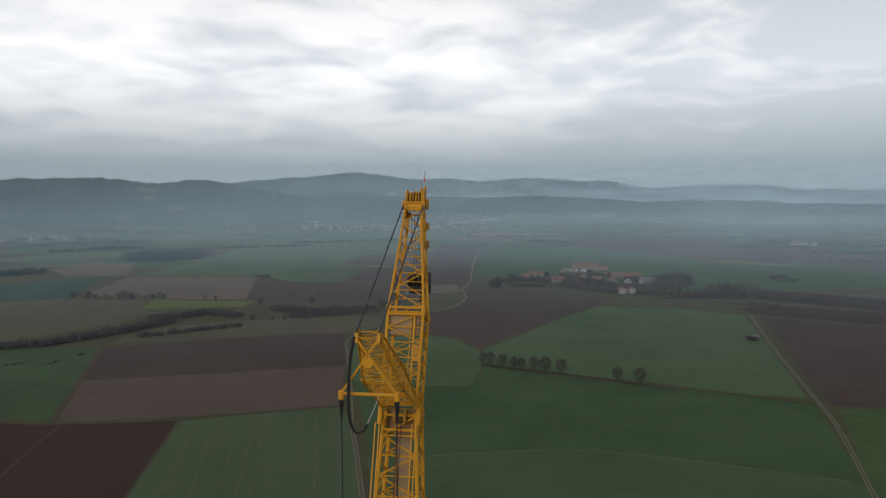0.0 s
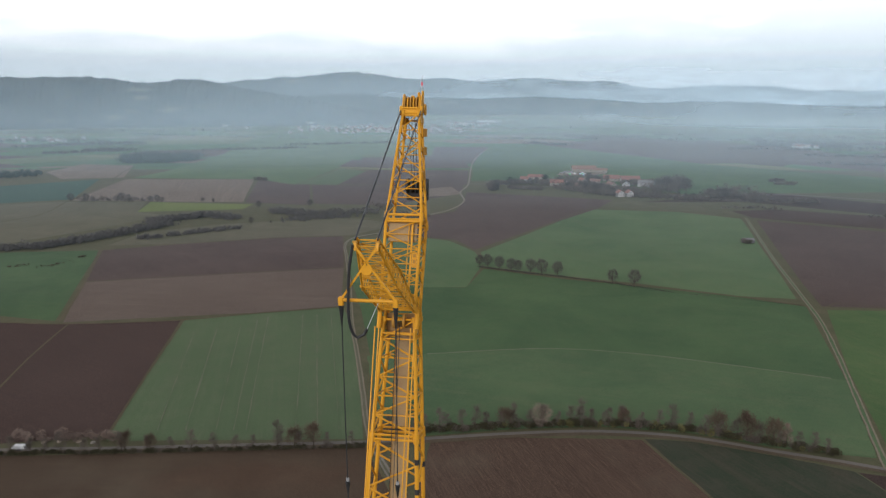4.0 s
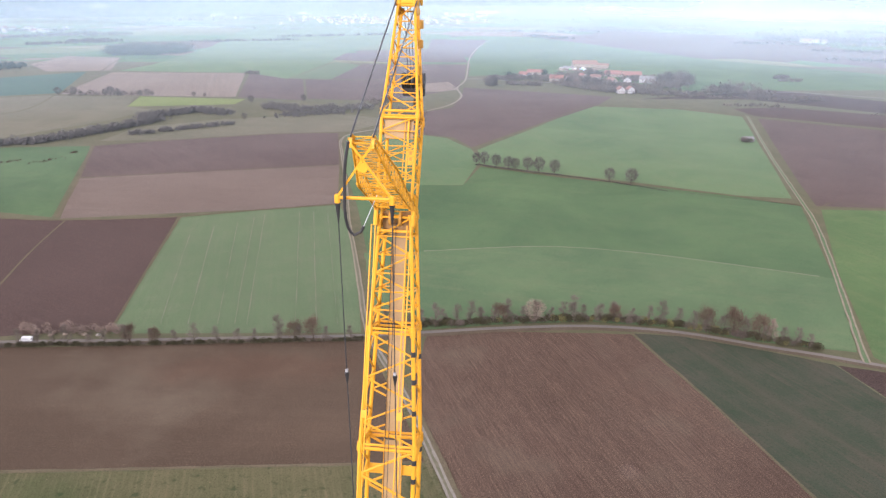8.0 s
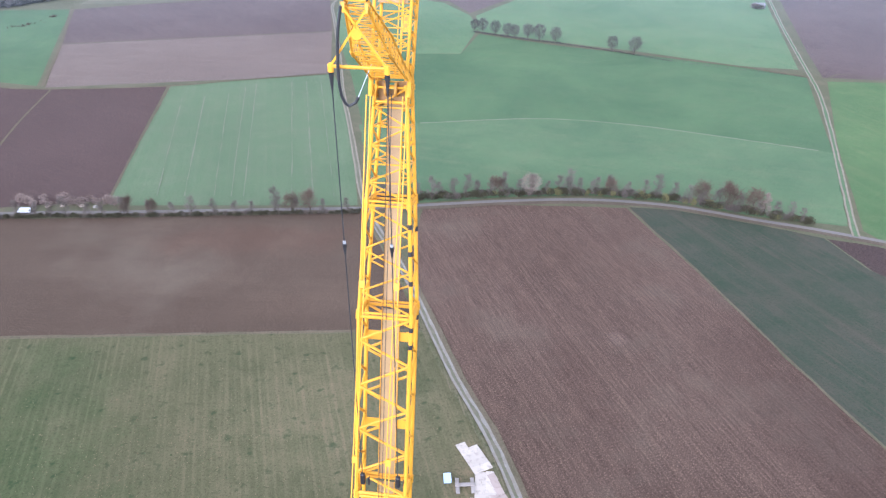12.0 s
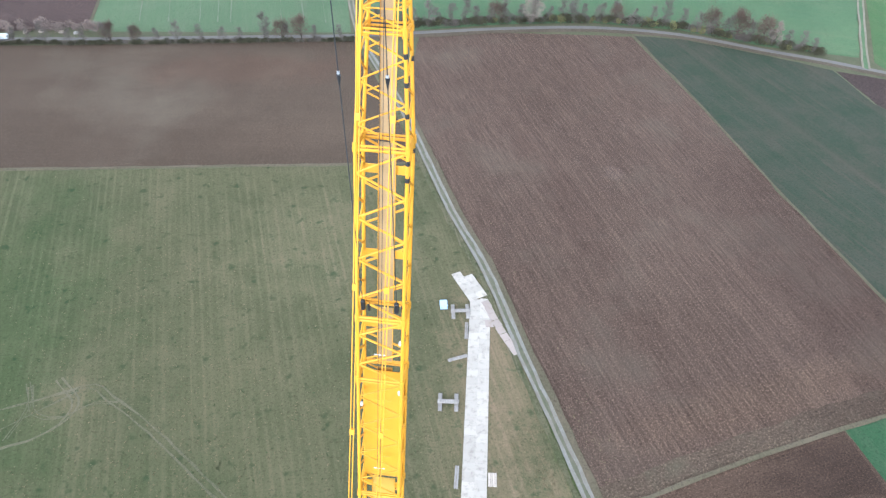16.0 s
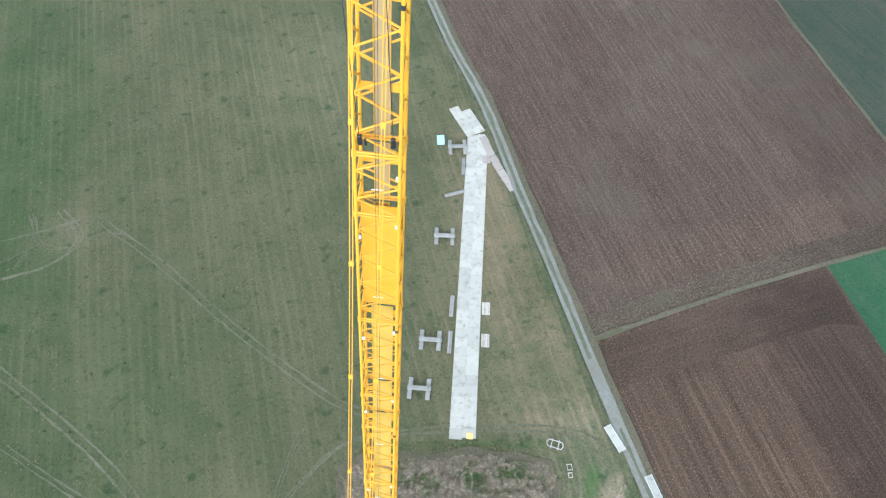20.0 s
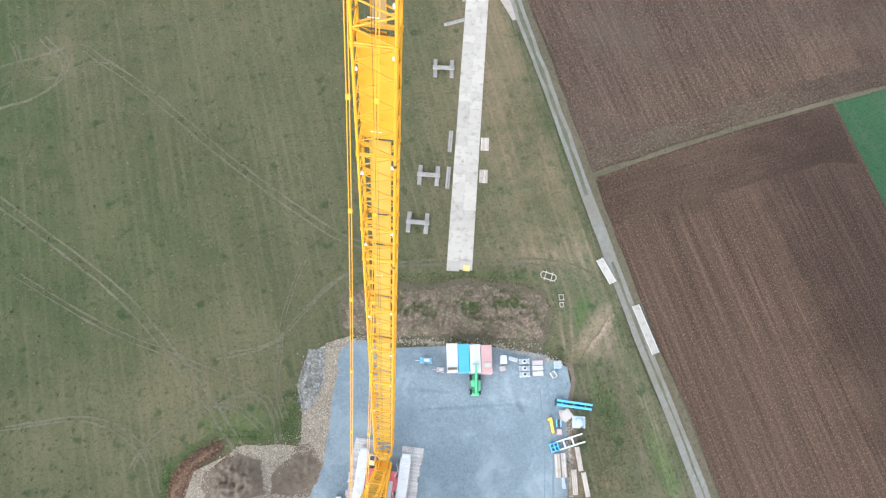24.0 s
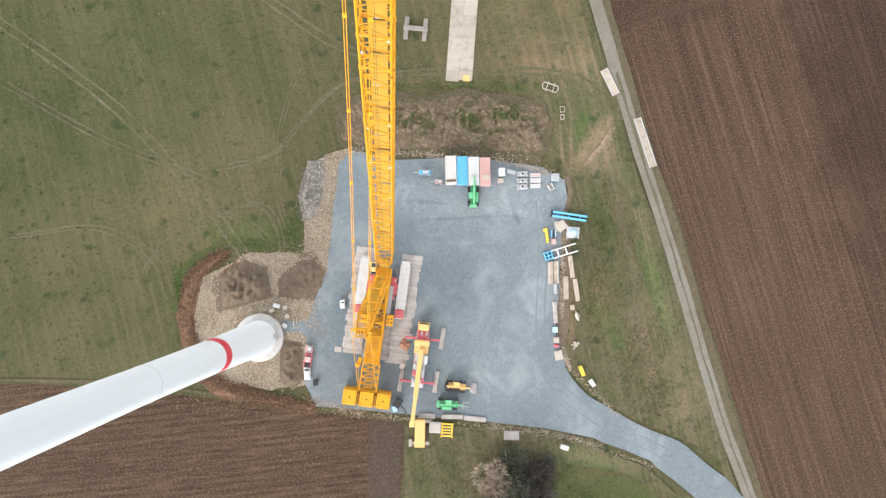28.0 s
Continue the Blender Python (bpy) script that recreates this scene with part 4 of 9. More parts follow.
# roads
ROAD = [(-700, 225), (-420, 260), (-194.8, 274.5), (-145.4, 276.4), (-70.2, 280.2), (-34.3, 282), (-3.3, 285.6), (34, 290.2), (74.5, 292.2), (113, 286.6), (146.9, 273.5), (178.9, 261.5), (230, 236), (420, 125)]
ribbon("road_verge", "tan grass verge below the country road", [(x, y - 2.7) for x, y in ROAD[1:]], 3.0, ROADSIDE, 0.68, 8, 0.8, "grass strip")
ribbon("road", "grey asphalt country road along the tree row", ROAD, 2.6, ASPHALT, 0.75, 8, 0.15)
TRACK_LINE = [(-31, 281), (-20, 252), (-12.4, 231.9), (-3.4, 202.5), (7.4, 167), (17.4, 140), (25.4, 109.5), (29.8, 94.4), (34.6, 77.1), (39.0, 61), (43.7, 44.5), (48.8, 26.8), (54.8, 8), (59.9, -9.4), (66.0, -30.5), (72.7, -49), (92, -100), (112, -160)]
ribbon("gravel_track", "pale gravel farm track with two wheel lanes", TRACK_LINE, 2.8, TRACK, 0.75, 5, 0.3)
ribbon("track_middle", "grassy middle of the farm track", TRACK_LINE[:10], 0.95, TRACK_MID, 0.79, 4, 0.5)
ribbon("track_middle", "worn earthy middle of the farm track", [(x + 0.25, y + 0.1) for x, y in TRACK_LINE[10:]], 0.45, TRACK_MID, 0.79, 4, 0.5)
ribbon("track_verge", "worn grass verge beside the farm track", [(x - 2.5, y - 0.6) for x, y in TRACK_LINE], 1.6, ROUGH_GRASS, 0.70, 4, 0.7)
ribbon("track_verge", "brown grass verge beside the farm track", [(x + 2.2, y + 0.6) for x, y in TRACK_LINE], 1.9, VERGE, 0.71, 4, 0.5)
NORTH = [(-31.5, 284), (-35, 300), (-42, 343), (-51, 395), (-61, 450), (-77, 560), (-93, 659), (-101, 711), (-96, 745), (-80, 765), (-40, 800), (-27, 878), (15, 948), (35, 1030), (32, 1128), (50, 1245), (74, 1638), (109, 1933), (163, 2241)]
ribbon("north_track", "pale gravel lane running north to the hamlet", NORTH, 2.9, TRACK_EARTH, 1.3, 10, 0.4)
ribbon("north_track_middle", "grassy middle of the gravel lane", NORTH[:9], 1.1, TRACK_MID, 1.34, 10, 0.4)
T2 = [(186, 258.5), (188.5, 266), (219.8, 342.4), (259.5, 443), (281, 512), (325, 658), (396, 879)]
ribbon("diagonal_track", "tan gravel farm track between green and brown fields", T2, 3.1, TRACK_EARTH, 1.2, 10, 0.5)
ribbon("diagonal_track_middle", "grassy middle of the diagonal track", T2, 1.3, CROP_E, 1.24, 10, 0.5)
ribbon("hamlet_road", "narrow lane beside the hamlet", [(50, 1245), (150, 1215), (235, 1180), (330, 1120), (420, 1080), (560, 1100), (760, 980)], 5.0, ASPHALT, 1.4, 30, 0.6)

ribbon("field_path", "pale grass path climbing between far fields", [(-556, 1019), (-574, 1120), (-622, 1302), (-674, 1478), (-686, 1579), (-626, 1623), (-610, 1906)], 4.0, VERGE, 1.5, 30, 0.8, "path")
ribbon("field_path", "dark grass path through the fallow land", [(-640, 800), (-544, 846), (-530, 911), (-556, 1012)], 3.0, ROUGH_GRASS, 1.5, 30, 0.8, "path")

# ---- the building site's ground ----
GREY_RUBBLE = grit("grey_rubble", (0.15, 0.135, 0.115), (0.25, 0.232, 0.21), (0.13, 0.12, 0.09), 1.8, 4.0, 0.95, 0.15, (0.45, 0.65), 0.6)
PAD = [(-17.6, 23.8), (-15.1, 26.3), (-5.2, 24.7), (6, 25.2), (15.7, 24.9), (27.2, 23.2), (32.0, 20.6), (32.6, 16.7), (31.4, 9), (30.8, 0.5), (30.2, -14.4), (32, -20.5), (37, -26.7), (44.4, -31), (56.9, -36.6), (65.6, -43.5), (72.3, -50), (80, -66), (72, -70), (60.5, -49.1), (50.6, -40.8), (38.2, -35.9), (27, -33.6), (14.7, -32.1), (-4.9, -30.4), (-22, -28.9), (-24.4, -24), (-24.1, -14.3), (-25.5, -12.7), (-29.5, -12.6), (-29.5, -10.4), (-24.0, -10.6), (-19.8, 0.3), (-17.9, 18.8)]
field("hardstanding", "blue-grey crushed slate crane pad with scuffed patches", PAD, GRAVEL_PAD, 0.7, 0.80, 2.0)
field("rubble_shoulder", "pale broken limestone shoulder round the turbine base", [(-48.2, -4.6), (-46.4, -1), (-38, 3.7), (-32, 4.2), (-25, 4.0), (-24.9, 10.8), (-23.5, 17), (-20.6, 25.6), (-15, 27.4), (-16, 24), (-17.5, 10), (-19, 0), (-23, -10.7), (-23.6, -24), (-31.6, -25.4), (-41.3, -24), (-48, -14.3)], RUBBLE, 0.9, 0.72, 1.5)
field("rubble_heap_bed", "grey rubble spread beside the crane pad", [(-24.3, 24.3), (-20.8, 25.2), (-20.5, 17), (-22.5, 12), (-25.0, 10.8), (-26.3, 16.3)], GREY_RUBBLE, 0.9, 0.735, 1.5)
field("red_earth_ring", "reddish stony earth bank round the turbine base", [(-52.1, -9.5), (-50.4, -1), (-46, 3), (-40.5, 4.9), (-41.5, 3.0), (-46.4, -1), (-48.2, -9.5), (-46.5, -19.2), (-39, -25.0), (-22, -28.0), (-22, -30.4), (-31.6, -28.9), (-43.7, -26.4), (-49.8, -20.1)], RED_EARTH, 0.7, 0.745, 1.5)
field("loose_soil", "trampled brown soil heap beside the tower", [(-44, -1), (-38, 3.0), (-32.5, 1.3), (-31.1, -5.0), (-36.7, -6.8), (-42.7, -8.9), (-43.5, -5)], EARTH, 1.6, 0.76, 0.8)
field("loose_soil", "rutted brown earth ramp to the crane pad", [(-30.5, -2.5), (-26.5, 2.6), (-22.2, 4), (-19.6, -0.5), (-20.6, -4), (-24.6, -5.8), (-30.6, -6)], EARTH, 1.6, 0.765, 0.8)
field("loose_soil", "brown earth beside the pad corner", [(-29, -14.5), (-25.3, -15), (-24.5, -23), (-27, -25.5), (-30, -24)], EARTH, 1.5, 0.77, 0.8)
field("scrub_bed", "dry tan grass fringe round the topsoil heap", [(-17.6, 36.6), (-12.7, 39.3), (-2.8, 39.2), (13.4, 39.9), (27.6, 37.5), (30.0, 33.6), (28.4, 26.9), (27.2, 24.4), (15.9, 25.9), (6, 26.1), (-5.2, 25.6), (-15, 27.2), (-17.8, 28.5)], VERGE, 2.6, 0.70, 0.8)
field("weed_patch", "green weeds on the topsoil bed", [(8, 34), (11, 37.5), (13, 35), (12, 32.5)], GREEN_GRASS, 1.2, 0.71, 0.8)
field("weed_patch", "green weeds on the topsoil bed", [(16, 35), (19, 36.5), (22, 35.0), (20, 33.2)], GREEN_GRASS, 1.2, 0.712, 0.8)
field("green_bank", "green grass bank beside the tower gravel", [(-30.0, 8), (-29.3, 12.2), (-26.5, 15.0), (-25.2, 12), (-25.0, 4.6), (-29.2, 4.5)], GREEN_GRASS, 1.2, -0.38, 1.0)
field("green_bank", "ragged dark green grass ring round the red earth", [(-53.5, -8), (-52.5, 0), (-48, 4.6), (-42, 7.0), (-37.5, 7.4), (-32, 6.6), (-29.5, 4.6), (-36.5, 4.4), (-41, 4.9), (-47, 2.8), (-50.8, -1.5), (-52.0, -9)], GREEN_GRASS, 1.3, -0.39, 1.0)
field("earth_clods", "dug brown earth clods beside the tower", [(-43.5, -0.6), (-39.5, 2.6), (-36.2, 1.6), (-36.8, -2.4), (-41, -3.4)], RED_EARTH, 0.8, 0.775, 0.8)
field("wheel_mud", "dark churned earth on the ramp", [(-26.6, 0.3), (-23.4, 3.6), (-20.9, 1.9), (-21.1, -0.2), (-23.9, -2.3)], SCRUB_SOIL, 0.8, 0.775, 0.8)
field("rough_bank", "rough olive grass between pad and track", [(33.4, 20), (38, 26.5), (43, 33), (48, 22), (54.0, 6), (60, -12), (64.5, -30), (68, -42), (58, -36.3), (45.4, -31), (38, -26.7), (33, -20.5), (31.2, -14.4), (31.8, 0.5), (32.4, 9), (33.2, 16)], ROUGH_GRASS, 1.0, 0.685, 2.0)
field("dirt_patch", "bare brown earth along the pad edge", [(30.9, 12), (30.9, -1), (30.3, -15), (31.8, -20.3), (33.0, -20), (32.2, -14), (32.6, -3), (33.2, 4), (32.6, 12), (33.4, 19), (33.0, 21.5), (31.5, 21.5), (32.6, 17)], EARTH, 1.2, 0.78, 1.0)
field("south_grass", "olive grass strip below the access road", [(-3.0, -32.8), (15, -33.4), (27, -34.9), (38.2, -37.4), (50, -42.4), (57, -48.8), (44.4, -43.4), (33.2, -41.4), (27.5, -45.5), (24, -120), (-3, -120)], ROUGH_GRASS, 0.6, 0.675, 2.0)


def relief(name, label, pts, material, high, base, edge=1.6, grain=0.45, step=0.45, frayed=0.3):
    """Heaped loose ground: an uneven mound over an outline, lumps and hollows, sinking below its bed at the edges."""
    x0, x1 = min(p[0] for p in pts), max(p[0] for p in pts)
    y0, y1 = min(p[1] for p in pts), max(p[1] for p in pts)
    ed = [(Vector(a), Vector(b)) for a, b in zip(pts, pts[1:] + pts[:1])]
    nx, ny = int((x1 - x0) / step) + 1, int((y1 - y0) / step) + 1
    idx, g, verts, faces = {}, Geo(), [], []
    for i in range(nx):
        for j in range(ny):
            x, y = x0 + i * step + 0.3 * step * noise.noise(Vector((i * 1.7, j * 1.3, 1))), y0 + j * step + 0.3 * step * noise.noise(Vector((i * 1.1, j * 1.9, 7)))
            inside, near = False, 1e9
            for a, b in ed:
                if (a.y > y) != (b.y > y) and x < (b.x - a.x) * (y - a.y) / (b.y - a.y) + a.x:
                    inside = not inside
                d = b - a
                u = max(0.0, min(1.0, ((x - a.x) * d.x + (y - a.y) * d.y) / d.length_squared))
                near = min(near, math.hypot(x - a.x - d.x * u, y - a.y - d.y * u))
            near -= frayed * max(0.0, 0.5 + noise.noise(Vector((x * 0.45, y * 0.45, 11))) + 0.5 * noise.noise(Vector((x * 1.3, y * 1.3, 13))))
            if not inside or near < 0:
                continue
            lump = 0.5 + 0.6 * noise.noise(Vector((x * 0.28, y * 0.28, 3))) + 0.7 * noise.noise(Vector((x * grain * 2.2, y * grain * 2.2, 5))) + 0.25 * noise.noise(Vector((x * 2.4, y * 2.4, 9)))
            k = min(1.0, near / edge)
            idx[i, j] = len(verts)
            verts.append((x, y, base - 0.06 + k * (0.06 + high * max(0.05, lump))))
    for (i, j), a in idx.items():
        q = [idx.get(p) for p in ((i, j), (i + 1, j), (i + 1, j + 1), (i, j + 1))]
        if None not in q:
            faces.append(tuple(q))
    g.add(verts, faces)
    return one(name, g, material, label, "earth", kind="structure", smooth=True)


relief("earth_heap", "lumpy heap of dug brown soil beside the tower", [(-43.6, -0.6), (-38, 3.2), (-32.6, 1.4), (-31.3, -5.0), (-36.7, -6.6), (-42.4, -8.4)], EARTH, 1.9, 0.215, 2.2, 0.5, 0.35)
relief("earth_heap", "rutted brown soil on the ramp to the pad", [(-30.3, -2.5), (-26.5, 2.6), (-22.2, 3.9), (-19.9, -0.5), (-20.8, -3.8), (-24.6, -5.6), (-30.4, -5.8)], EARTH, 0.8, 0.216, 1.8, 0.5, 0.35)
relief("earth_heap", "brown soil bank beside the pad corner", [(-29, -14.6), (-25.4, -15), (-24.7, -23), (-27, -25.4), (-29.8, -24)], EARTH, 1.3, 0.217, 1.6, 0.5, 0.35)
relief("earth_bank", "stony red earth bank round the turbine base", [(-52.0, -9.5), (-50.3, -1), (-46, 2.9), (-40.7, 4.8), (-41.5, 3.1), (-46.4, -0.9), (-48.3, -9.5), (-46.6, -19.2), (-39, -25.1), (-22.4, -28.1), (-22.4, -30.2), (-31.6, -28.8), (-43.7, -26.3), (-49.7, -20.1)], RED_EARTH, 0.8, 0.212, 1.0, 0.9, 0.4)
relief("topsoil_heap", "low weedy topsoil heap behind the containers", [(-17.2, 36.4), (-12.7, 39.0), (-2.8, 38.9), (13.4, 39.6), (27.3, 37.2), (29.6, 33.6), (28.0, 27.2), (26.8, 24.9), (15.9, 26.3), (6, 26.5), (-5.2, 26.0), (-14.8, 27.5), (-17.4, 28.8)], SCRUB_SOIL, 0.9, 0.225, 2.2, 0.5, 0.4, 1.5)
relief("rubble_bank", "heaped grey rubble beside the pad", [(-24.2, 24.0), (-20.9, 25.0), (-20.7, 17), (-22.6, 12.2), (-24.9, 11.2), (-26.1, 16.3)], GREY_RUBBLE, 1.0, 0.212, 1.2, 0.9, 0.4)
RUT = [-0.3]
for pts, w in (
    ([(-110, 66), (-90.6, 52.6), (-68.7, 36.9), (-54, 22.2), (-42, 8), (-38, 2)], 2.2),
    ([(-95, 96), (-86, 99), (-80.9, 95.7), (-67, 86), (-45.7, 68.2), (-24, 52.4), (-16.1, 48.4), (-6, 46)], 2.0),
    ([(-95, 101), (-88, 93), (-95, 84), (-120, 76)], 1.8),
    ([(-101, 99), (-97, 91), (-90, 90), (-84, 94), (-78, 94)], 1.2),
    ([(-130, 86), (-106, 92), (-92, 97), (-84, 98)], 1.3),
    ([(-130, 76), (-108, 84), (-96, 92), (-88, 98)], 1.3),
    ([(-102, 100), (-99, 93), (-101, 84)], 1.1),
    ([(-88, 7), (-70, 9), (-58, 3), (-54, -6)], 1.8),
    ([(-59.6, -0.3), (-56.6, 4.9), (-51.0, 9.9), (-44.3, 12.0), (-38.1, 11.0), (-33.4, 7.1)], 1.3),
    ([(-54.6, 5.5), (-49.5, 8.3), (-42.8, 12.3), (-35.5, 14.5), (-31.3, 10.3), (-30.0, 4.5)], 1.4),
    ([(-90, 40), (-70, 29), (-53.3, 22.2), (-47.0, 19.6), (-38.2, 16.6), (-32.9, 12.9), (-30.8, 8.7)], 1.5),
    ([(-27, 44), (-30.5, 32), (-30.9, 22.4), (-31.1, 16.1), (-28.7, 9.2)], 1.2),
    ([(-47.3, 2.1), (-42.7, 5.0), (-37.5, 6.3), (-32.9, 6.1)], 0.8),
    ([(-44, 22), (-33, 25), (-26, 33), (-17, 41), (0, 43.5), (30, 43.5), (40, 38)], 2.4),
):
    for side in (0.0, 1.0):
        RUT[0] += 0.012
        ribbon("wheel_track", "faint pale wheel ruts across the meadow", [(x + w * 0.75 * side, y + w * 0.5 * side) for x, y in pts], w * 0.22, RUT_GRASS, RUT[0], 2.5, 0.35, "track")

# scuffed tyre marks on the slate and curved ruts on the earth ramp
SLATE_DARK = grit("damp_slate", (0.098, 0.120, 0.133), (0.135, 0.160, 0.173), (0.13, 0.152, 0.166), 2.2, 2.0, 0.7, 0.02)
LIFT = [0.803]
for mat, w, pts in (
    (SLATE_DARK, 0.3, [(27.5, 17), (28.0, 4), (27.6, -12), (30, -22), (40, -31), (58, -40)]),
    (SLATE_DARK, 0.3, [(25.8, 16), (26.2, 3), (25.7, -13), (28.2, -24), (39, -33), (57, -42)]),
    (SLATE_DARK, 0.4, [(-20, -24), (-10, -26.5), (4, -28), (20, -29), (34, -31.5)]),
    (EARTH, 0.35, [(-28.3, -6.0), (-27.8, -2.6), (-24.8, -0.2), (-20.4, 0.4)]),
    (EARTH, 0.3, [(-27.2, -6.0), (-26.8, -3.2), (-24.2, -1.2), (-20.2, -0.6)]),
    (EARTH, 0.3, [(-26.0, -6.2), (-25.5, -3.9), (-23.6, -2.2), (-20.4, -1.7)]),
    (EARTH, 0.25, [(-24.9, -6.2), (-24.4, -4.6), (-23.0, -3.2), (-20.8, -2.8)]),
):
    LIFT[0] += 0.006
    ribbon("tyre_mark", "faint curved tyre mark on the working surface", pts, w, mat, LIFT[0], 1.0, 0.22, "track")

# ---- valley sides ----


def ridge(name, label, az0, az1, dist, profile, depth=350.0, n=220, rough=9.0):
    """A wooded ridge: heights by bearing, uneven tree tops along the crest."""
    g, rings = Geo(), []
    m = 9
    for i in range(n + 1):
        az = az0 + (az1 - az0) * i / n
        h = np.interp(az, [p[0] for p in profile], [p[1] for p in profile])
        a = radians(az)
        row = []
        for j in range(m + 1):
            s = j / m
            d = dist - depth * (1 - s) * 1.6
            z = rise(d) + (h - rise(dist)) * math.sin(s * math.pi / 2) ** 1.4
            p = Vector((d * math.sin(a), d * math.cos(a), z))
            w = noise.noise(p * 0.004) * 14 * s + noise.noise(p * 0.021) * rough * s + noise.noise(p * 0.09) * rough * 0.7 * s
            row.append((p.x, p.y, p.z + w))
        rings.append(row)
    verts = [p for r in rings for p in r]
    k = m + 1
    g.add(verts, [(i * k + j, (i + 1) * k + j, (i + 1) * k + j + 1, i * k + j + 1) for i in range(n) for j in range(m)])
    return one(name, g, HILL_WOOD, label, "hill", kind="structure", smooth=False)


ridge("near_hill", "dark wooded hill fading into valley haze", -44, -3, 4150, [(-44, 210), (-34.6, 233), (-32.7, 246), (-28.5, 256), (-26.9, 262), (-25, 255), (-24.2, 238), (-22, 232), (-20.4, 248), (-18.9, 255), (-17.5, 241), (-15.7, 216), (-13.5, 190), (-10.4, 144), (-6.7, 96), (-3, 66)], 380)
ridge("far_hill", "distant wooded ridge pale with haze", -46, 46, 4850, [(-46, 240), (-17.5, 250), (-14, 278), (-11.3, 295), (-8.6, 324), (-6.7, 331), (-4.9, 301), (-3, 283), (-0.2, 290), (2.6, 275), (5.4, 285), (8.2, 288), (10.9, 276), (13.6, 262), (16.3, 230), (18.8, 240), (22.9, 238), (26.8, 214), (32.7, 190), (46, 180)], 420)


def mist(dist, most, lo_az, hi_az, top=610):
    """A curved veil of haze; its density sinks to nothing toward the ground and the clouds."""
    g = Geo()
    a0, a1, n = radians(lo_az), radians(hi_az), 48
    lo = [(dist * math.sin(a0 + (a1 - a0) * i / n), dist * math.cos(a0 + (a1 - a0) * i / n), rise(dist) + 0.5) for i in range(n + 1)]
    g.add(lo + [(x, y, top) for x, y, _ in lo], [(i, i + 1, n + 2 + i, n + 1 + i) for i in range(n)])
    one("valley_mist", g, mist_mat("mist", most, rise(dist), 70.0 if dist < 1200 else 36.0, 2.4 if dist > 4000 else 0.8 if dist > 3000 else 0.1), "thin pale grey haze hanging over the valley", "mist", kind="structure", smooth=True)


# tinted translucent sheets, added at several distances in place of hazy air
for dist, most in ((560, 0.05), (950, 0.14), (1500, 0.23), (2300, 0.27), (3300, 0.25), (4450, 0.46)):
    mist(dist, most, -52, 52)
# ---- the crawler crane: x to its right, y ahead, z up, from the foot of its boom ----
PADZ = 0.22
CRANE = pose(-7.5, -0.6, PADZ, 0, 0, -7.5)
crane = thing("crawler_crane", "tall yellow lattice-boom crawler crane on red tracks, boom raised", "crane", CRANE @ pose(0, 0, 0.08))


def cz(z):
    return z - PADZ


def boom_at(z, r, d):
    """A point of the boom by height of its rear face, offset to the right and depth to the front."""
    return Vector((r, 0.2 + 0.281 * z + d * 0.9627, cz(z) - d * 0.2705))


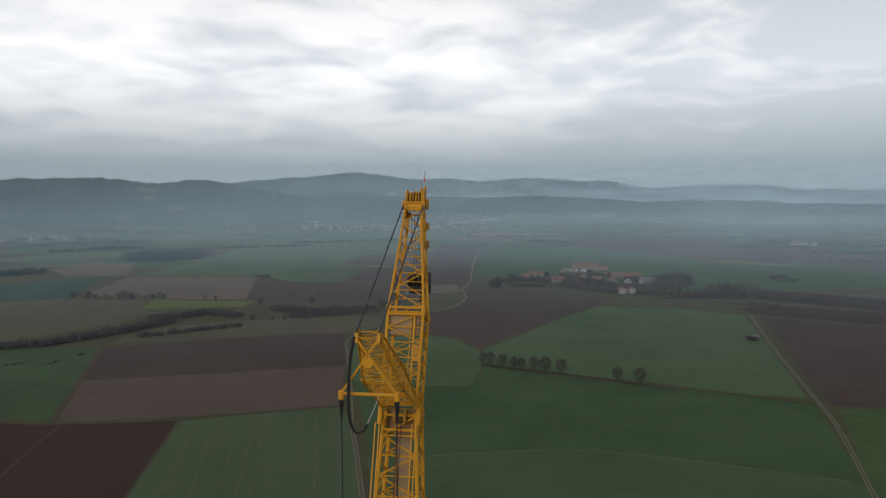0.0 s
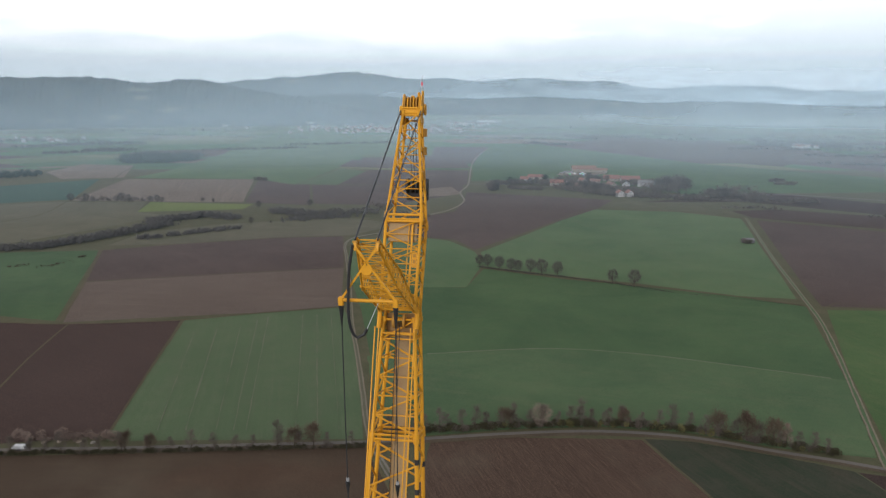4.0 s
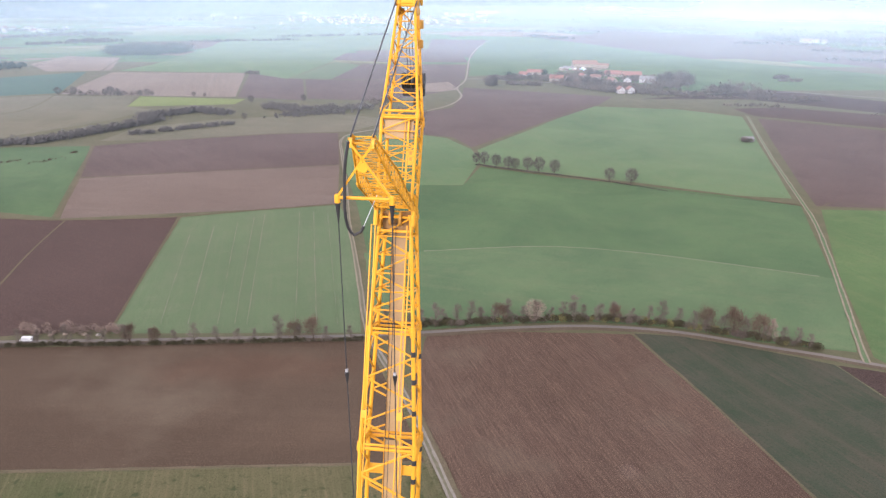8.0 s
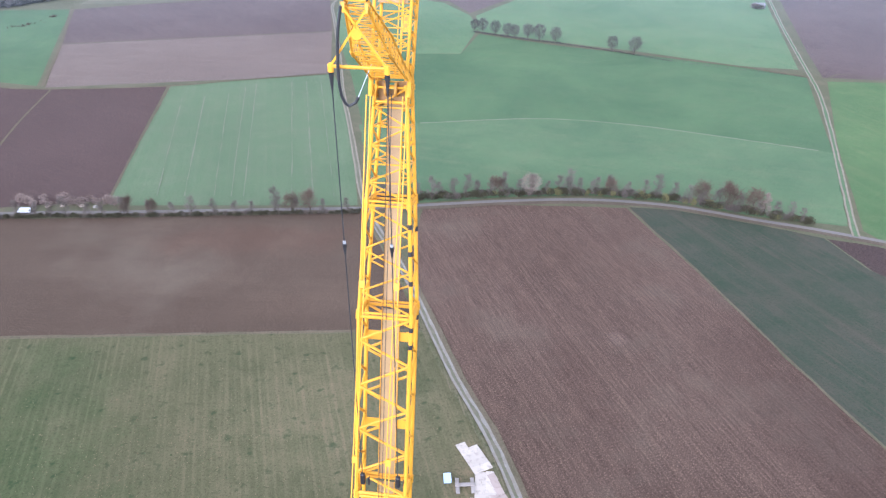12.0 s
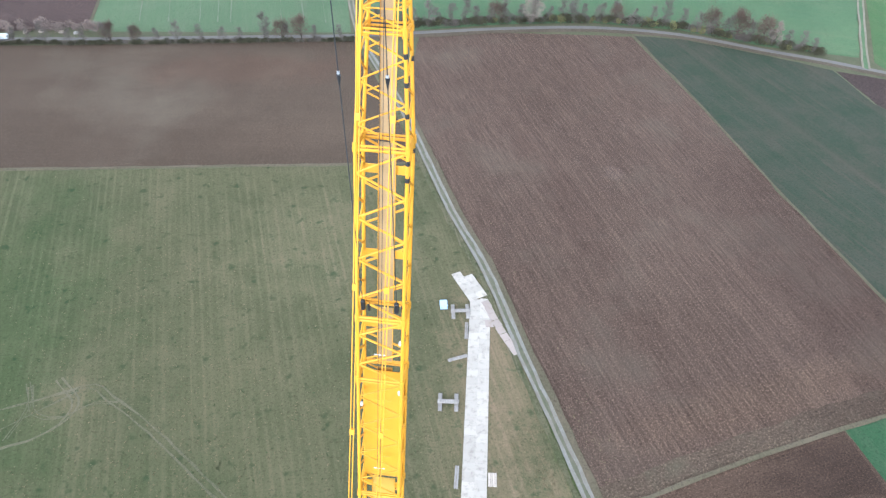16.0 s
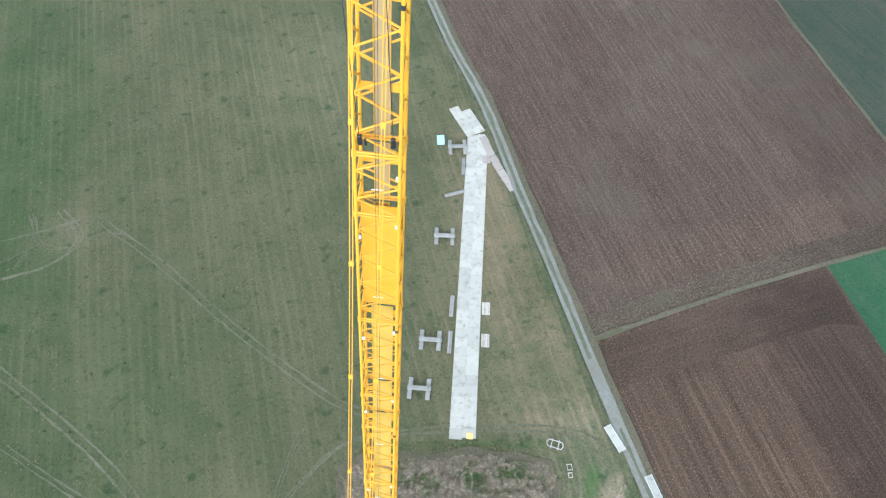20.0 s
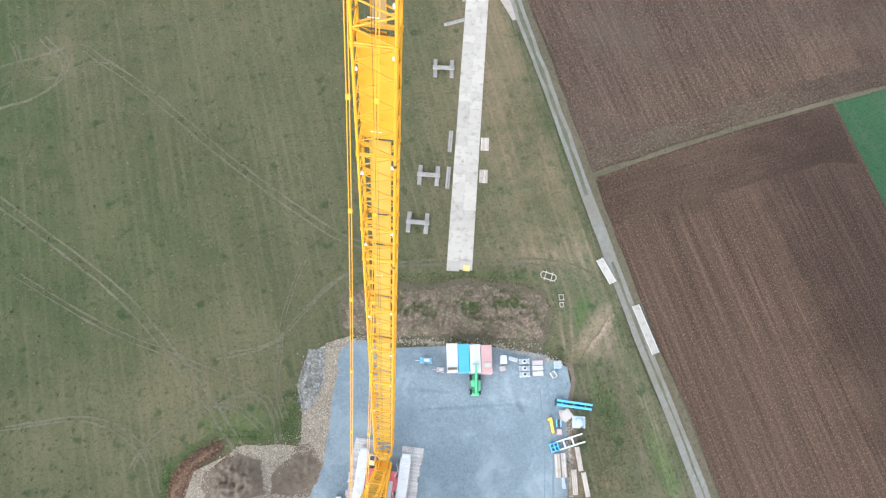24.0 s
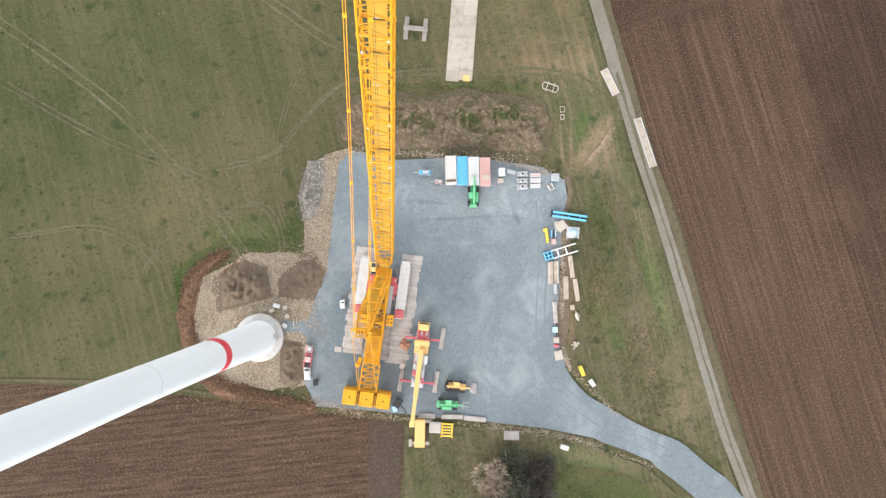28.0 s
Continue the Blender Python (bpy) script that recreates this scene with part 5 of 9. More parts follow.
def lattice(owner, name, at, s0, s1, size0, size1, bays, chord_r, lace_r, mat, walkway=0.0, plated=False, plates=0, markers=(), rungs=False, rear=None):
    """One lattice section as a part: end frames, with four chords, lacing on four faces and a walkway as its own parts.
    at(s, r, d) gives a place; size: width and depth at each end."""
    def corner(s, i, j):
        k = (s - s0) / (s1 - s0)
        w = size0[0] + (size1[0] - size0[0]) * k
        dp = size0[1] + (size1[1] - size0[1]) * k
        off = (2.3 - dp) / 2 if name.startswith("boom") else 0.0
        return at(s, i * w / 2, off + (dp if j else 0))

    for n_end, s in enumerate((s0 + 0.12, s1 - 0.12)):
        ends = Geo()
        c = [corner(s, i, j) for i, j in ((-1, 0), (1, 0), (1, 1), (-1, 1))]
        for p, q in zip(c, c[1:] + c[:1]):
            ends.tube(p, q, lace_r * 1.35, 6)
        for p in c:
            up_way = (corner(s1, 1, 0) - corner(s0, 1, 0)).normalized()
            ends.tube(p - up_way * 0.16, p + up_way * 0.16, chord_r * 1.5, 8)
        if n_end:
            part("end_frame", ends, mat, sec)
        else:
            sec = part(name, ends, mat, owner)
    for i, j in ((-1, 0), (1, 0), (1, 1), (-1, 1)):
        part("chord", Geo().tube(corner(s0, i, j), corner(s1, i, j), chord_r, 8), mat, sec)
    step = (s1 - s0 - 0.3) / bays
    for (a, b) in (((-1, 0), (1, 0)), ((1, 0), (1, 1)), ((1, 1), (-1, 1)), ((-1, 1), (-1, 0))):
        for k in range(bays):
            lo, hi = s0 + 0.15 + k * step, s0 + 0.15 + (k + 1) * step
            p, q = (a, b) if k % 2 else (b, a)
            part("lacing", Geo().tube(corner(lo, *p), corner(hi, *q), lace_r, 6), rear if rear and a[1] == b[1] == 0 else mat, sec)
            if rungs and k:
                part("rung", Geo().tube(corner(lo, *p), corner(lo, *q), lace_r * 0.9, 5), mat, sec)
    if walkway:
        g = Geo()
        k = walkway / 2
        lo, hi = at(s0 + 0.3, 0, 0), at(s1 - 0.3, 0, 0)
        dp = min(size0[1], size1[1])
        a, b, c, d = (at(s0 + 0.3, -k, dp - 0.15), at(s0 + 0.3, k, dp - 0.15), at(s1 - 0.3, k, dp - 0.15), at(s1 - 0.3, -k, dp - 0.15))
        n = (b - a).cross(d - a).normalized() * 0.04
        g.loft([[a, b, c, d], [a + n, b + n, c + n, d + n]])
        part("walkway", g, CRANE_DARK if plated else GRATING_YELLOW if walkway > 1.3 else GRATING, sec, "expanded-metal walkway")
        for sx in (-k, k):
            part("walkway_rail", Geo().tube(at(s0 + 0.2, sx, dp - 0.3), at(s1 - 0.2, sx, dp - 0.3), 0.03, 6), mat, sec)
    if plated:
        w = size0[0] / 2 - 0.06
        g = Geo().bar(at(s0 + 0.4, 0, size0[1] * 0.78), at(s1 - 0.4, 0, size1[1] * 0.78), w * 2, 0.03, (1, 0, 0))
        part("cover_plate", g, mat, sec, "yellow sheet-steel cover plate")
        for k in range(3):
            s = s0 + (s1 - s0) * (k + 1) / 4
            part("crossbar", Geo().tube(at(s, -0.7, size0[1] * 0.6), at(s, 0.7, size0[1] * 0.6), 0.035, 6), CRANE_YELLOW, sec)
    for k in range(plates):
        s = s0 + (s1 - s0) * (k + 0.6) / plates
        w = size0[0] - 0.12
        g = Geo().bar(at(s, 0, size0[1] - 0.07), at(s + 0.62, 0, size0[1] - 0.07), w, 0.025, (1, 0, 0))
        part("cross_plate", g, mat, sec)
    for s, i, j in markers:
        p = corner(s, i, j)
        q = corner(s + 0.3, i, j)
        part("clamp_band", Geo().tube(p, q, chord_r * 1.12, 8), BLACK, sec, "black rubber clamp band")
    return sec


BW, BD = 3.3, 2.3
SECTIONS = [(10.2, 21.6), (21.6, 33.0), (33.0, 44.4), (44.4, 55.8), (55.8, 67.0), (67.0, 78.2), (78.2, 83.7), (83.7, 94.7), (94.7, 106.4), (106.4, 111.8), (111.8, 124.2)]
lattice(crane, "boom_foot", boom_at, 3.4, 10.2, (1.7, 0.7), (BW, BD), 6, 0.125, 0.05, CRANE_YELLOW, 1.4, plates=3)
for n, (a, b) in enumerate(SECTIONS):
    short = b - a < 7
    marks = [(b - 1.2, 1, 0)] if n in (5, 7) else [(b - 0.9, 1, 0), (b - 2.0, 1, 0), (b - 0.9, 1, 1)] if n == 10 else []
    lattice(crane, "boom_section", boom_at, a, b, (BW, BD), (BW, BD), 4 if short else 8, 0.135, 0.085 if n > 8 else 0.065, CRANE_YELLOW, 1.15 if n > 7 else 1.95, plated=(n == 8), plates=0 if n == 8 else (1 if short else 2 if n > 8 else 3), markers=marks, rear=CRANE_SHADED if n < 9 else None)
lattice(crane, "boom_top_section", boom_at, 124.2, 131.0, (BW, BD), (2.6, 2.2), 5, 0.125, 0.06, CRANE_YELLOW, 1.0, plates=0, markers=[(128.0, 1, 0), (129.6, 1, 0), (129.0, 1, 1), (126.2, 1, 0)])
lattice(crane, "boom_head", boom_at, 131.0, 137.6, (2.6, 2.2), (1.8, 2.0), 6, 0.115, 0.055, CRANE_YELLOW, 0.9, rungs=True)
head = Geo()
head.tube(boom_at(136.7, -0.95, 0.1), boom_at(136.7, 0.95, 0.1), 0.09, 8).tube(boom_at(138.1, -0.95, 0.3), boom_at(138.1, 0.95, 0.3), 0.1, 8)
for s in (-0.95, 0.95):
    head.bar(boom_at(136.4, s, 0.1), boom_at(138.5, s, 1.4), 0.1, 0.6, (1, 0, 0))
    head.tube(boom_at(137.0, s * 1.15, -0.25), boom_at(138.1, s * 1.15, -0.05), 0.14, 8)
part("head_frame", head, CRANE_YELLOW, crane)
for sx in (-1, 1):
    part("head_plate", Geo().loft([[boom_at(136.9, 0.04 * sx, 0.5 + e), boom_at(136.2, 0.85 * sx, 0.75 + e), boom_at(137.8, 0.85 * sx, 0.75 + e), boom_at(137.8, 0.3 * sx, 0.5 + e)] for e in (0.0, 0.05)]), TAN_STEEL, crane, "tan steel head panel")
for s in (-0.3, 0.3):
    part("head_sheave", Geo().disc(boom_at(137.4, s, 0.25), (1, 0, 0), 0.42, 0.16), CRANE_DARK, crane)

for z, r in ((105.4, 1.5), (104.0, -1.5), (93.2, 1.42), (92.0, -1.42), (83.0, 1.4), (80.6, -1.4), (78.0, -1.4), (66.2, 1.4), (64.8, -1.4), (55.0, -1.4), (54.2, 1.4), (43.6, 1.4), (32.4, -1.4), (109.9, 1.5)):
    lamp = part("work_lamp", Geo().box(boom_at(z, r, 0.16), (0.3, 0.24, 0.34), 0, 0.05), WHITE_PAINT, crane, "small white work lamp")
    part("lamp_bracket", Geo().bar(boom_at(z, r, 0.2), boom_at(z + 0.05, math.copysign(1.62, r), 0.0), 0.06, 0.06), CRANE_YELLOW, lamp)
for z in (108.8, 97.6, 86.5, 75.0, 63.5, 52.0, 40.5, 29.0):
    part("cable_clamp", Geo().bar(boom_at(z, -0.45, 0.06), boom_at(z, 0.45, 0.06), 0.05, 0.05), WHITE_PAINT, crane)

# fixed jib on the boom head, leaning further forward
JA, JB = Vector((0, 38.6, cz(138.0))), Vector((0, 43.9, cz(149.6)))
JUP = (JB - JA).normalized()
JFWD = Vector((0, JUP.z, -JUP.y))
JLEN = (JB - JA).length


def jib_at(s, r, d):
    return JA + JUP * s + Vector((r, 0, 0)) + JFWD * (d - 0.15)


lattice(crane, "jib_base", lambda s, r, d: jib_at(s, r, d), 0.0, 5.6, (2.0, 1.9), (2.1, 2.0), 6, 0.095, 0.04, CRANE_YELLOW, 0.0, plates=0, rungs=True)
lattice(crane, "jib_tip_section", lambda s, r, d: jib_at(s, r, d), 5.6, JLEN - 0.5, (2.1, 2.0), (0.95, 1.2), 6, 0.085, 0.04, CRANE_YELLOW, 0.0, rungs=True)
part("jib_post", Geo().bar(jib_at(0.1, 0.55, 0.1), jib_at(5.5, 0.55, 0.1), 0.1, 0.1, (1, 0, 0)), CRANE_YELLOW, crane)
part("jib_post", Geo().bar(jib_at(0.1, 0.32, 0.14), jib_at(5.5, 0.34, 0.14), 0.05, 0.05, (1, 0, 0)), CRANE_YELLOW, crane)
np_ = part("notice_plate", Geo().bar(jib_at(2.6, 0.78, 0.02), jib_at(3.5, 0.78, 0.02), 0.28, 0.03, (1, 0, 0)), CRANE_YELLOW, crane)
for v in (2.85, 3.2):
    part("plate_window", Geo().bar(jib_at(v, 0.78, -0.005), jib_at(v + 0.2, 0.78, -0.005), 0.16, 0.02, (1, 0, 0)), CRANE_DARK, np_)
part("rear_panel", Geo().bar(jib_at(4.2, -0.05, 0.3), jib_at(5.4, -0.05, 0.3), 1.7, 0.03, (1, 0, 0)), GRATING, crane, "tan mesh panel")
for v in (5.35, 5.75):
    part("joint_bar", Geo().tube(jib_at(v, -1.05, 0.0), jib_at(v, 1.05, 0.0), 0.075, 8), CRANE_YELLOW, crane)
for s in (-0.55, 0.55):
    cheek = []
    for q in range(14):
        u = 2 * math.pi * q / 14
        cheek.append((0.62 * math.cos(u), 0.52 * math.sin(u) + (0.35 if math.sin(u) > 0.2 else -0.55 if math.sin(u) < -0.2 else 0)))
    g = Geo().loft([[jib_at(JLEN - 0.05 + v, s + e, 0.55 + u * 0.85) for u, v in cheek] for e in (-0.035, 0.035)])
    part("cheek_plate", g, CRANE_YELLOW, crane)
    part("rope_lug", Geo().tube(jib_at(JLEN - 0.75, s * 1.1, -0.05), jib_at(JLEN - 0.2, s * 1.15, 0.0), 0.1, 8), CRANE_YELLOW, crane)
g = Geo()
for v, d in ((-0.75, 0.05), (-0.3, -0.02), (0.1, 0.55), (0.62, 0.75)):
    g.tube(jib_at(JLEN + v, -0.6, d), jib_at(JLEN + v, 0.6, d), 0.07 if v != 0.1 else 0.12, 8)
part("tip_frame", g, CRANE_YELLOW, crane)
part("tip_plate", Geo().bar(jib_at(JLEN - 0.72, 0, 0.03), jib_at(JLEN - 0.35, 0, 0.03), 1.0, 0.05, (1, 0, 0)), CRANE_YELLOW, crane)
for k in range(6):
    sh = part("tip_sheave", Geo().disc(jib_at(JLEN + 0.12, -0.45 + 0.18 * k, 0.5), (1, 0, 0), 0.52 - 0.03 * (k % 2), 0.085, 22), CRANE_YELLOW if k % 2 else CRANE_DARK, crane)
    part("hub", Geo().disc(jib_at(JLEN + 0.12, -0.45 + 0.18 * k, 0.5), (1, 0, 0), 0.2, 0.14, 12), CRANE_DARK, sh)
part("tip_sheave", Geo().disc(jib_at(JLEN - 0.05, 0.72, 0.8), (1, 0, 0), 0.36, 0.1, 20), CRANE_YELLOW, crane)
for x, v, d, w, h in ((0.28, 0.85, 0.85, 0.16, 0.5), (0.5, 0.95, 0.9, 0.12, 0.55), (-0.1, 0.72, 0.8, 0.2, 0.3), (-0.5, 0.35, 0.6, 0.14, 0.4)):
    part("tip_bracket", Geo().box(jib_at(JLEN + v, x, d), (w, 0.3, h), 0, 0.04), CRANE_YELLOW, crane)
mast_p = jib_at(JLEN + 1.0, 0.45, 0.9)
am = part("aviation_light", Geo().tube(mast_p, mast_p + Vector((0, 0, 1.15)), 0.025, 6).tube(mast_p + Vector((0, 0, 1.1)), mast_p + Vector((0.16, 0, 1.15)), 0.02, 5), GREY, crane, "thin mast with wind gauge")
part("lamp", Geo().tube(mast_p + Vector((0, 0, 0.55)), mast_p + Vector((0, 0, 0.75)), 0.055, 8), TOWER_RED, am, "small red lamp")
part("lamp", Geo().tube(mast_p + Vector((0, 0, 0.45)), mast_p + Vector((0, 0, 0.55)), 0.06, 8), WHITE_PAINT, am)
for dx, dz in ((0.75, -1.4), (0.8, -2.6), (0.78, -4.2)):
    part("floodlight", Geo().box(jib_at(JLEN + dz, dx, 1.2), (0.22, 0.3, 0.5), 15, 0.04), CRANE_DARK, crane)

# hoist ropes and hook block below the jib tip
hk = Vector((0.12, 45.1, cz(143.75)))
for k in range(5):
    x = -0.4 + 0.2 * k
    part("hoist_rope", Geo().tube(jib_at(JLEN + 0.1, x, 1.0), hk + Vector((x * 0.9, 0, 0.9)), 0.02, 5), ROPE, crane)
hook = part("hook_block", Geo().box(hk + Vector((0, 0, 0.3)), (1.4, 0.6, 1.0), 0, 0.16).box(hk + Vector((0.25, 0, -0.6)), (0.55, 0.45, 0.5), 0, 0.1), BLACK, crane, "black multi-sheave hook block")
for k in range(5):
    part("block_sheave", Geo().disc(hk + Vector((-0.62 + 0.31 * k, -0.15, 0.75)), (1, 0, 0), 0.5, 0.17), ROPE, hook)
part("hook", Geo().path([hk + Vector((0.28 * math.sin(a * 0.35), 0, -1.25 - 0.3 * (1 - math.cos(a * 0.35)))) for a in range(0, 14)], 0.09, 7), BLACK, hook)
part("counter_hook", Geo().box(hk + Vector((0.45, 0.1, -1.9)), (0.3, 0.3, 0.4), 0, 0.08), BLACK, crane)

# jib strut leaning back from the head, and its hanging cross frame
ST, SF = Vector((0, 31.4, cz(143.22))), Vector((0, 38.2, cz(138.2)))
SUP = (ST - SF).normalized()
SN = Vector((0, SUP.z, -SUP.y)) * -1
SL = (ST - SF).length


def strut_at(s, r, d):
    return SF + SUP * s + Vector((r, 0, 0)) + SN * (d - 0.55)


lattice(crane, "strut_lower", strut_at, 0.0, SL * 0.55, (2.0, 0.5), (1.85, 1.0), 8, 0.055, 0.026, CRANE_YELLOW, rungs=True)
lattice(crane, "strut_upper", strut_at, SL * 0.55, SL, (1.85, 1.0), (0.98, 0.3), 8, 0.055, 0.026, CRANE_YELLOW, rungs=True)
BAR = Vector((0, 31.6, cz(140.75)))
g = Geo().tube(BAR + Vector((-1.3, 0, 0)), BAR + Vector((1.25, 0, 0)), 0.085, 8)
part("frame_bar", g, CRANE_YELLOW, crane)
for s in (-1, 1):
    part("frame_leg", Geo().bar(BAR + Vector((1.28 * s, 0, 0.05)), ST + Vector((-0.48 * s, 0, 0.1)), 0.1, 0.09, (1, 0, 0)), CRANE_YELLOW, crane)
    part("lug", Geo().box(BAR + Vector((1.3 * s, 0, -0.05)), (0.26, 0.22, 0.42), 0, 0.06), CRANE_YELLOW, crane)
    part("strut_lug", Geo().bar(ST + Vector((0.5 * s, 0, -0.05)), ST + Vector((0.53 * s, 0.1, 0.35)), 0.13, 0.1, (1, 0, 0)), CRANE_YELLOW, crane)
    part("lug_pin", Geo().tube(ST + Vector((0.53 * s - 0.12, 0.1, 0.33)), ST + Vector((0.53 * s + 0.12, 0.1, 0.33)), 0.06, 8), CRANE_DARK, crane)
xp = BAR.lerp(ST, 0.6)
part("cross_plate", Geo().disc(xp, (0, 1, 0), 0.24, 0.08, 14), CRANE_YELLOW, crane)
# guy ropes: strut to jib tip, frame to boom
for s in (-1, 1):
    part("jib_guy_rope", Geo().tube(ST + Vector((0.52 * s, 0.1, 0.45)), jib_at(JLEN - 0.4, 0.62 * s, 0.0), 0.045, 6), ROPE, crane)
    top = BAR + Vector((1.3 * s, 0, -0.3))
    low = Vector((1.18 * s, 0.2 + 0.281 * 113.2 - 0.25, cz(113.2)))
    mid = top.lerp(low, 0.335)
    part("stay_rope", Geo().tube(top, mid, 0.032, 6), ROPE, crane)
    part("stay_rope", Geo().tube(mid, low, 0.032, 6), ROPE, crane)
    for p, q in ((top, top.lerp(low, 0.035)), (mid, mid.lerp(low, 0.035))):
        part("rope_socket", Geo().tube(p, q, 0.13, 8, 0.035), BLACK, crane)
    part("socket_pin", Geo().tube(mid + Vector((0, 0, 0.05)), mid + Vector((0, 0, 0.2)), 0.08, 8), STEEL, crane)
    part("rope_anchor", Geo().box(low, (0.3, 0.3, 0.9), 0, 0.05), BLACK, crane)
    part("rope_anchor", Geo().box(low + Vector((0.36, 0.2, -0.4)), (0.16, 0.2, 0.7), 0, 0.03), BLACK, crane)
hose = curve_through([(-0.62, 31.4, cz(143.45)), (-0.80, 31.3, cz(142.2)), (-0.88, 31.3, cz(140.4)), (-0.80, 31.4, cz(139.4)), (-0.53, 31.5, cz(138.95)), (-0.22, 31.6, cz(139.1)), (-0.08, 31.6, cz(139.38))], 0.2)
part("hanging_hose", Geo().path(hose, 0.075, 8), BLACK, crane, "thick black hanging hose")
part("chain", Geo().tube((-0.08, 31.6, cz(139.38)), (0.42, 32.4, cz(140.7)), 0.018, 5), GREY, crane)

# pendant bars from the boom head back to the derrick mast
PT, PB = Vector((0, 37.7, cz(137.4))), Vector((0, -8.0, cz(46.8)))
for s in (-1, 1):
    n = 9
    for k in range(n):
        a, b = (PT.lerp(PB, q) + Vector((1.02 * s, 12.8 * q * (1 - q), 0)) for q in (k / n, (k + 1) / n))
        bar = part("pendant_bar", Geo().bar(a + Vector((-0.11, 0, 0)), b + Vector((-0.11, 0, 0)), 0.06, 0.12, (1, 0, 0)).bar(a + Vector((0.11, 0, 0)), b + Vector((0.11, 0, 0)), 0.06, 0.12, (1, 0, 0)), CRANE_YELLOW, crane)
        w = (b - a).normalized()
        part("pendant_joint", Geo().bar(b - w * 0.22, b + w * 0.22, 0.34, 0.16, (1, 0, 0)), CRANE_YELLOW, bar)

# hoist ropes along the boom's rear face
for x in (-0.12, 0.1):
    part("hoist_rope", Geo().tube(boom_at(8, x, -0.05), boom_at(137.2, x, -0.1), 0.022, 5), ROPE, crane)

# derrick mast, leaning back
MB, MT = Vector((0, 0.2, cz(3.4))), Vector((0, -8.2, cz(46.6)))
MUP = (MT - MB).normalized()
MN = Vector((0, MUP.z, -MUP.y))
ML = (MT - MB).length


def mast_at(s, r, d):
    return MB + MUP * s + Vector((r, 0, 0)) + MN * (d - 1.0)


for a, b, w0, w1 in ((0, 6.5, 1.5, 2.7), (6.5, 18, 2.7, 2.7), (18, 29, 2.7, 2.7), (29, 38, 2.7, 2.5), (38, ML, 2.5, 1.5)):
    lattice(crane, "derrick_section", mast_at, a, b, (w0, 0.8 if a == 0 else 2.0), (w1, 1.0 if b == ML else 2.0), 5 if b - a < 10 else 8, 0.11, 0.05, CRANE_YELLOW, 1.31 if 0 < a < 38 else 0.0, plates=2)
part("mast_head", Geo().tube(MT + Vector((-1.6, 0, 0.1)), MT + Vector((1.6, 0, 0.1)), 0.2, 10).box(MT + Vector((0, 0, 0)), (1.6, 0.9, 0.9), 0, 0.1), CRANE_YELLOW, crane)
for k in range(4):
    part("mast_sheave", Geo().disc(MT + Vector((-0.6 + 0.4 * k, -0.3, 0.3)), (1, 0, 0), 0.45, 0.14), CRANE_DARK, crane)
for k in range(6):
    x = -1.0 + 0.4 * k
    part("luffing_rope", Geo().tube(MT + Vector((x * 0.7, -0.3, 0)), (x, -17.5, cz(4.6)), 0.03, 5), CRANE_YELLOW if k in (0, 5) else ROPE, crane)
for s in (-1, 1):
    part("ballast_tie", Geo().bar(MT + Vector((1.4 * s, -0.2, 0)), (1.9 * s, -24.6, cz(4.4)), 0.07, 0.12, (1, 0, 0)), CRANE_YELLOW, crane)

# gantry lattice lying over the deck
for a, b in ((2.0, 10.0), (10.0, 18.5)):
    lattice(crane, "gantry_section", lambda s, r, d: Vector((r, -s, 3.9 + (1.6 - d) + s * 0.05)), a, b, (2.9, 1.5), (2.9, 1.5), 6, 0.1, 0.05, CRANE_YELLOW, plates=0)
# superstructure
deck = Geo().box((0, -8.6, 2.05), (3.3, 20.6, 0.7), 0, 0.1)
deck.box((-1.35, -8.6, 2.6), (0.3, 20.2, 0.5), 0, 0.05).box((1.35, -8.6, 2.6), (0.3, 20.2, 0.5), 0, 0.05)
part("slewing_deck", deck, CRANE_YELLOW, crane)
part("slewing_ring", Geo().disc((0, -2.6, 1.6), (0, 0, 1), 1.7, 0.5, 28), STEEL, crane)
for s in (-0.85, 0.85):
    part("boom_pivot", Geo().box((s, 1.0, 2.7), (0.25, 1.2, 1.6), 0, 0.2), CRANE_YELLOW, crane)
engine = part("engine_house", Geo().box((0, -14.6, 3.2), (2.7, 3.6, 1.5), 0, 0.12), CRANE_YELLOW, crane)
for k in range(5):
    part("grille_slat", Geo().box((0, -13.4 - 0.5 * k, 3.99), (1.8, 0.2, 0.05), 0, 0.0), CRANE_DARK, engine)
for y in (-5.2, -8.0, -10.6):
    dr = part("winch_drum", Geo().disc((0, y, 3.0), (1, 0, 0), 0.75, 1.9, 24), ROPE, crane, "winch drum full of greased rope")
    for s in (-1.0, 1.0):
        part("drum_flange", Geo().disc((s, y, 3.0), (1, 0, 0), 0.95, 0.08, 24), CRANE_YELLOW, dr)
for s, y in ((2.6, -9.3), (-2.6, -9.3)):
    w = part("side_cabinet", Geo().box((s, y, 2.9), (1.5, 2.3, 1.6), 0, 0.1), CRANE_YELLOW, crane)
    for k in range(4):
        part("vent", Geo().box((s - 0.35 + 0.7 * (k % 2), y - 0.4 + 0.8 * (k // 2), 3.72), (0.3, 0.3, 0.06), 0, 0.02), BLACK, w)
    part("walk_platform", Geo().box((s * 0.78, y + 4.3, 2.35), (0.8, 6.0, 0.08), 0, 0.0), STEEL, crane)
cab = part("operator_cab", Geo().box((-2.35, 1.6, 2.75), (1.35, 2.2, 2.2), 0, 0.18, 0.96), YELLOW_PAINT, crane, "pale yellow operator cab")
part("windscreen", Geo().box((-2.35, 2.66, 2.9), (1.1, 0.12, 1.5), 0, 0.03), GLASS, cab)
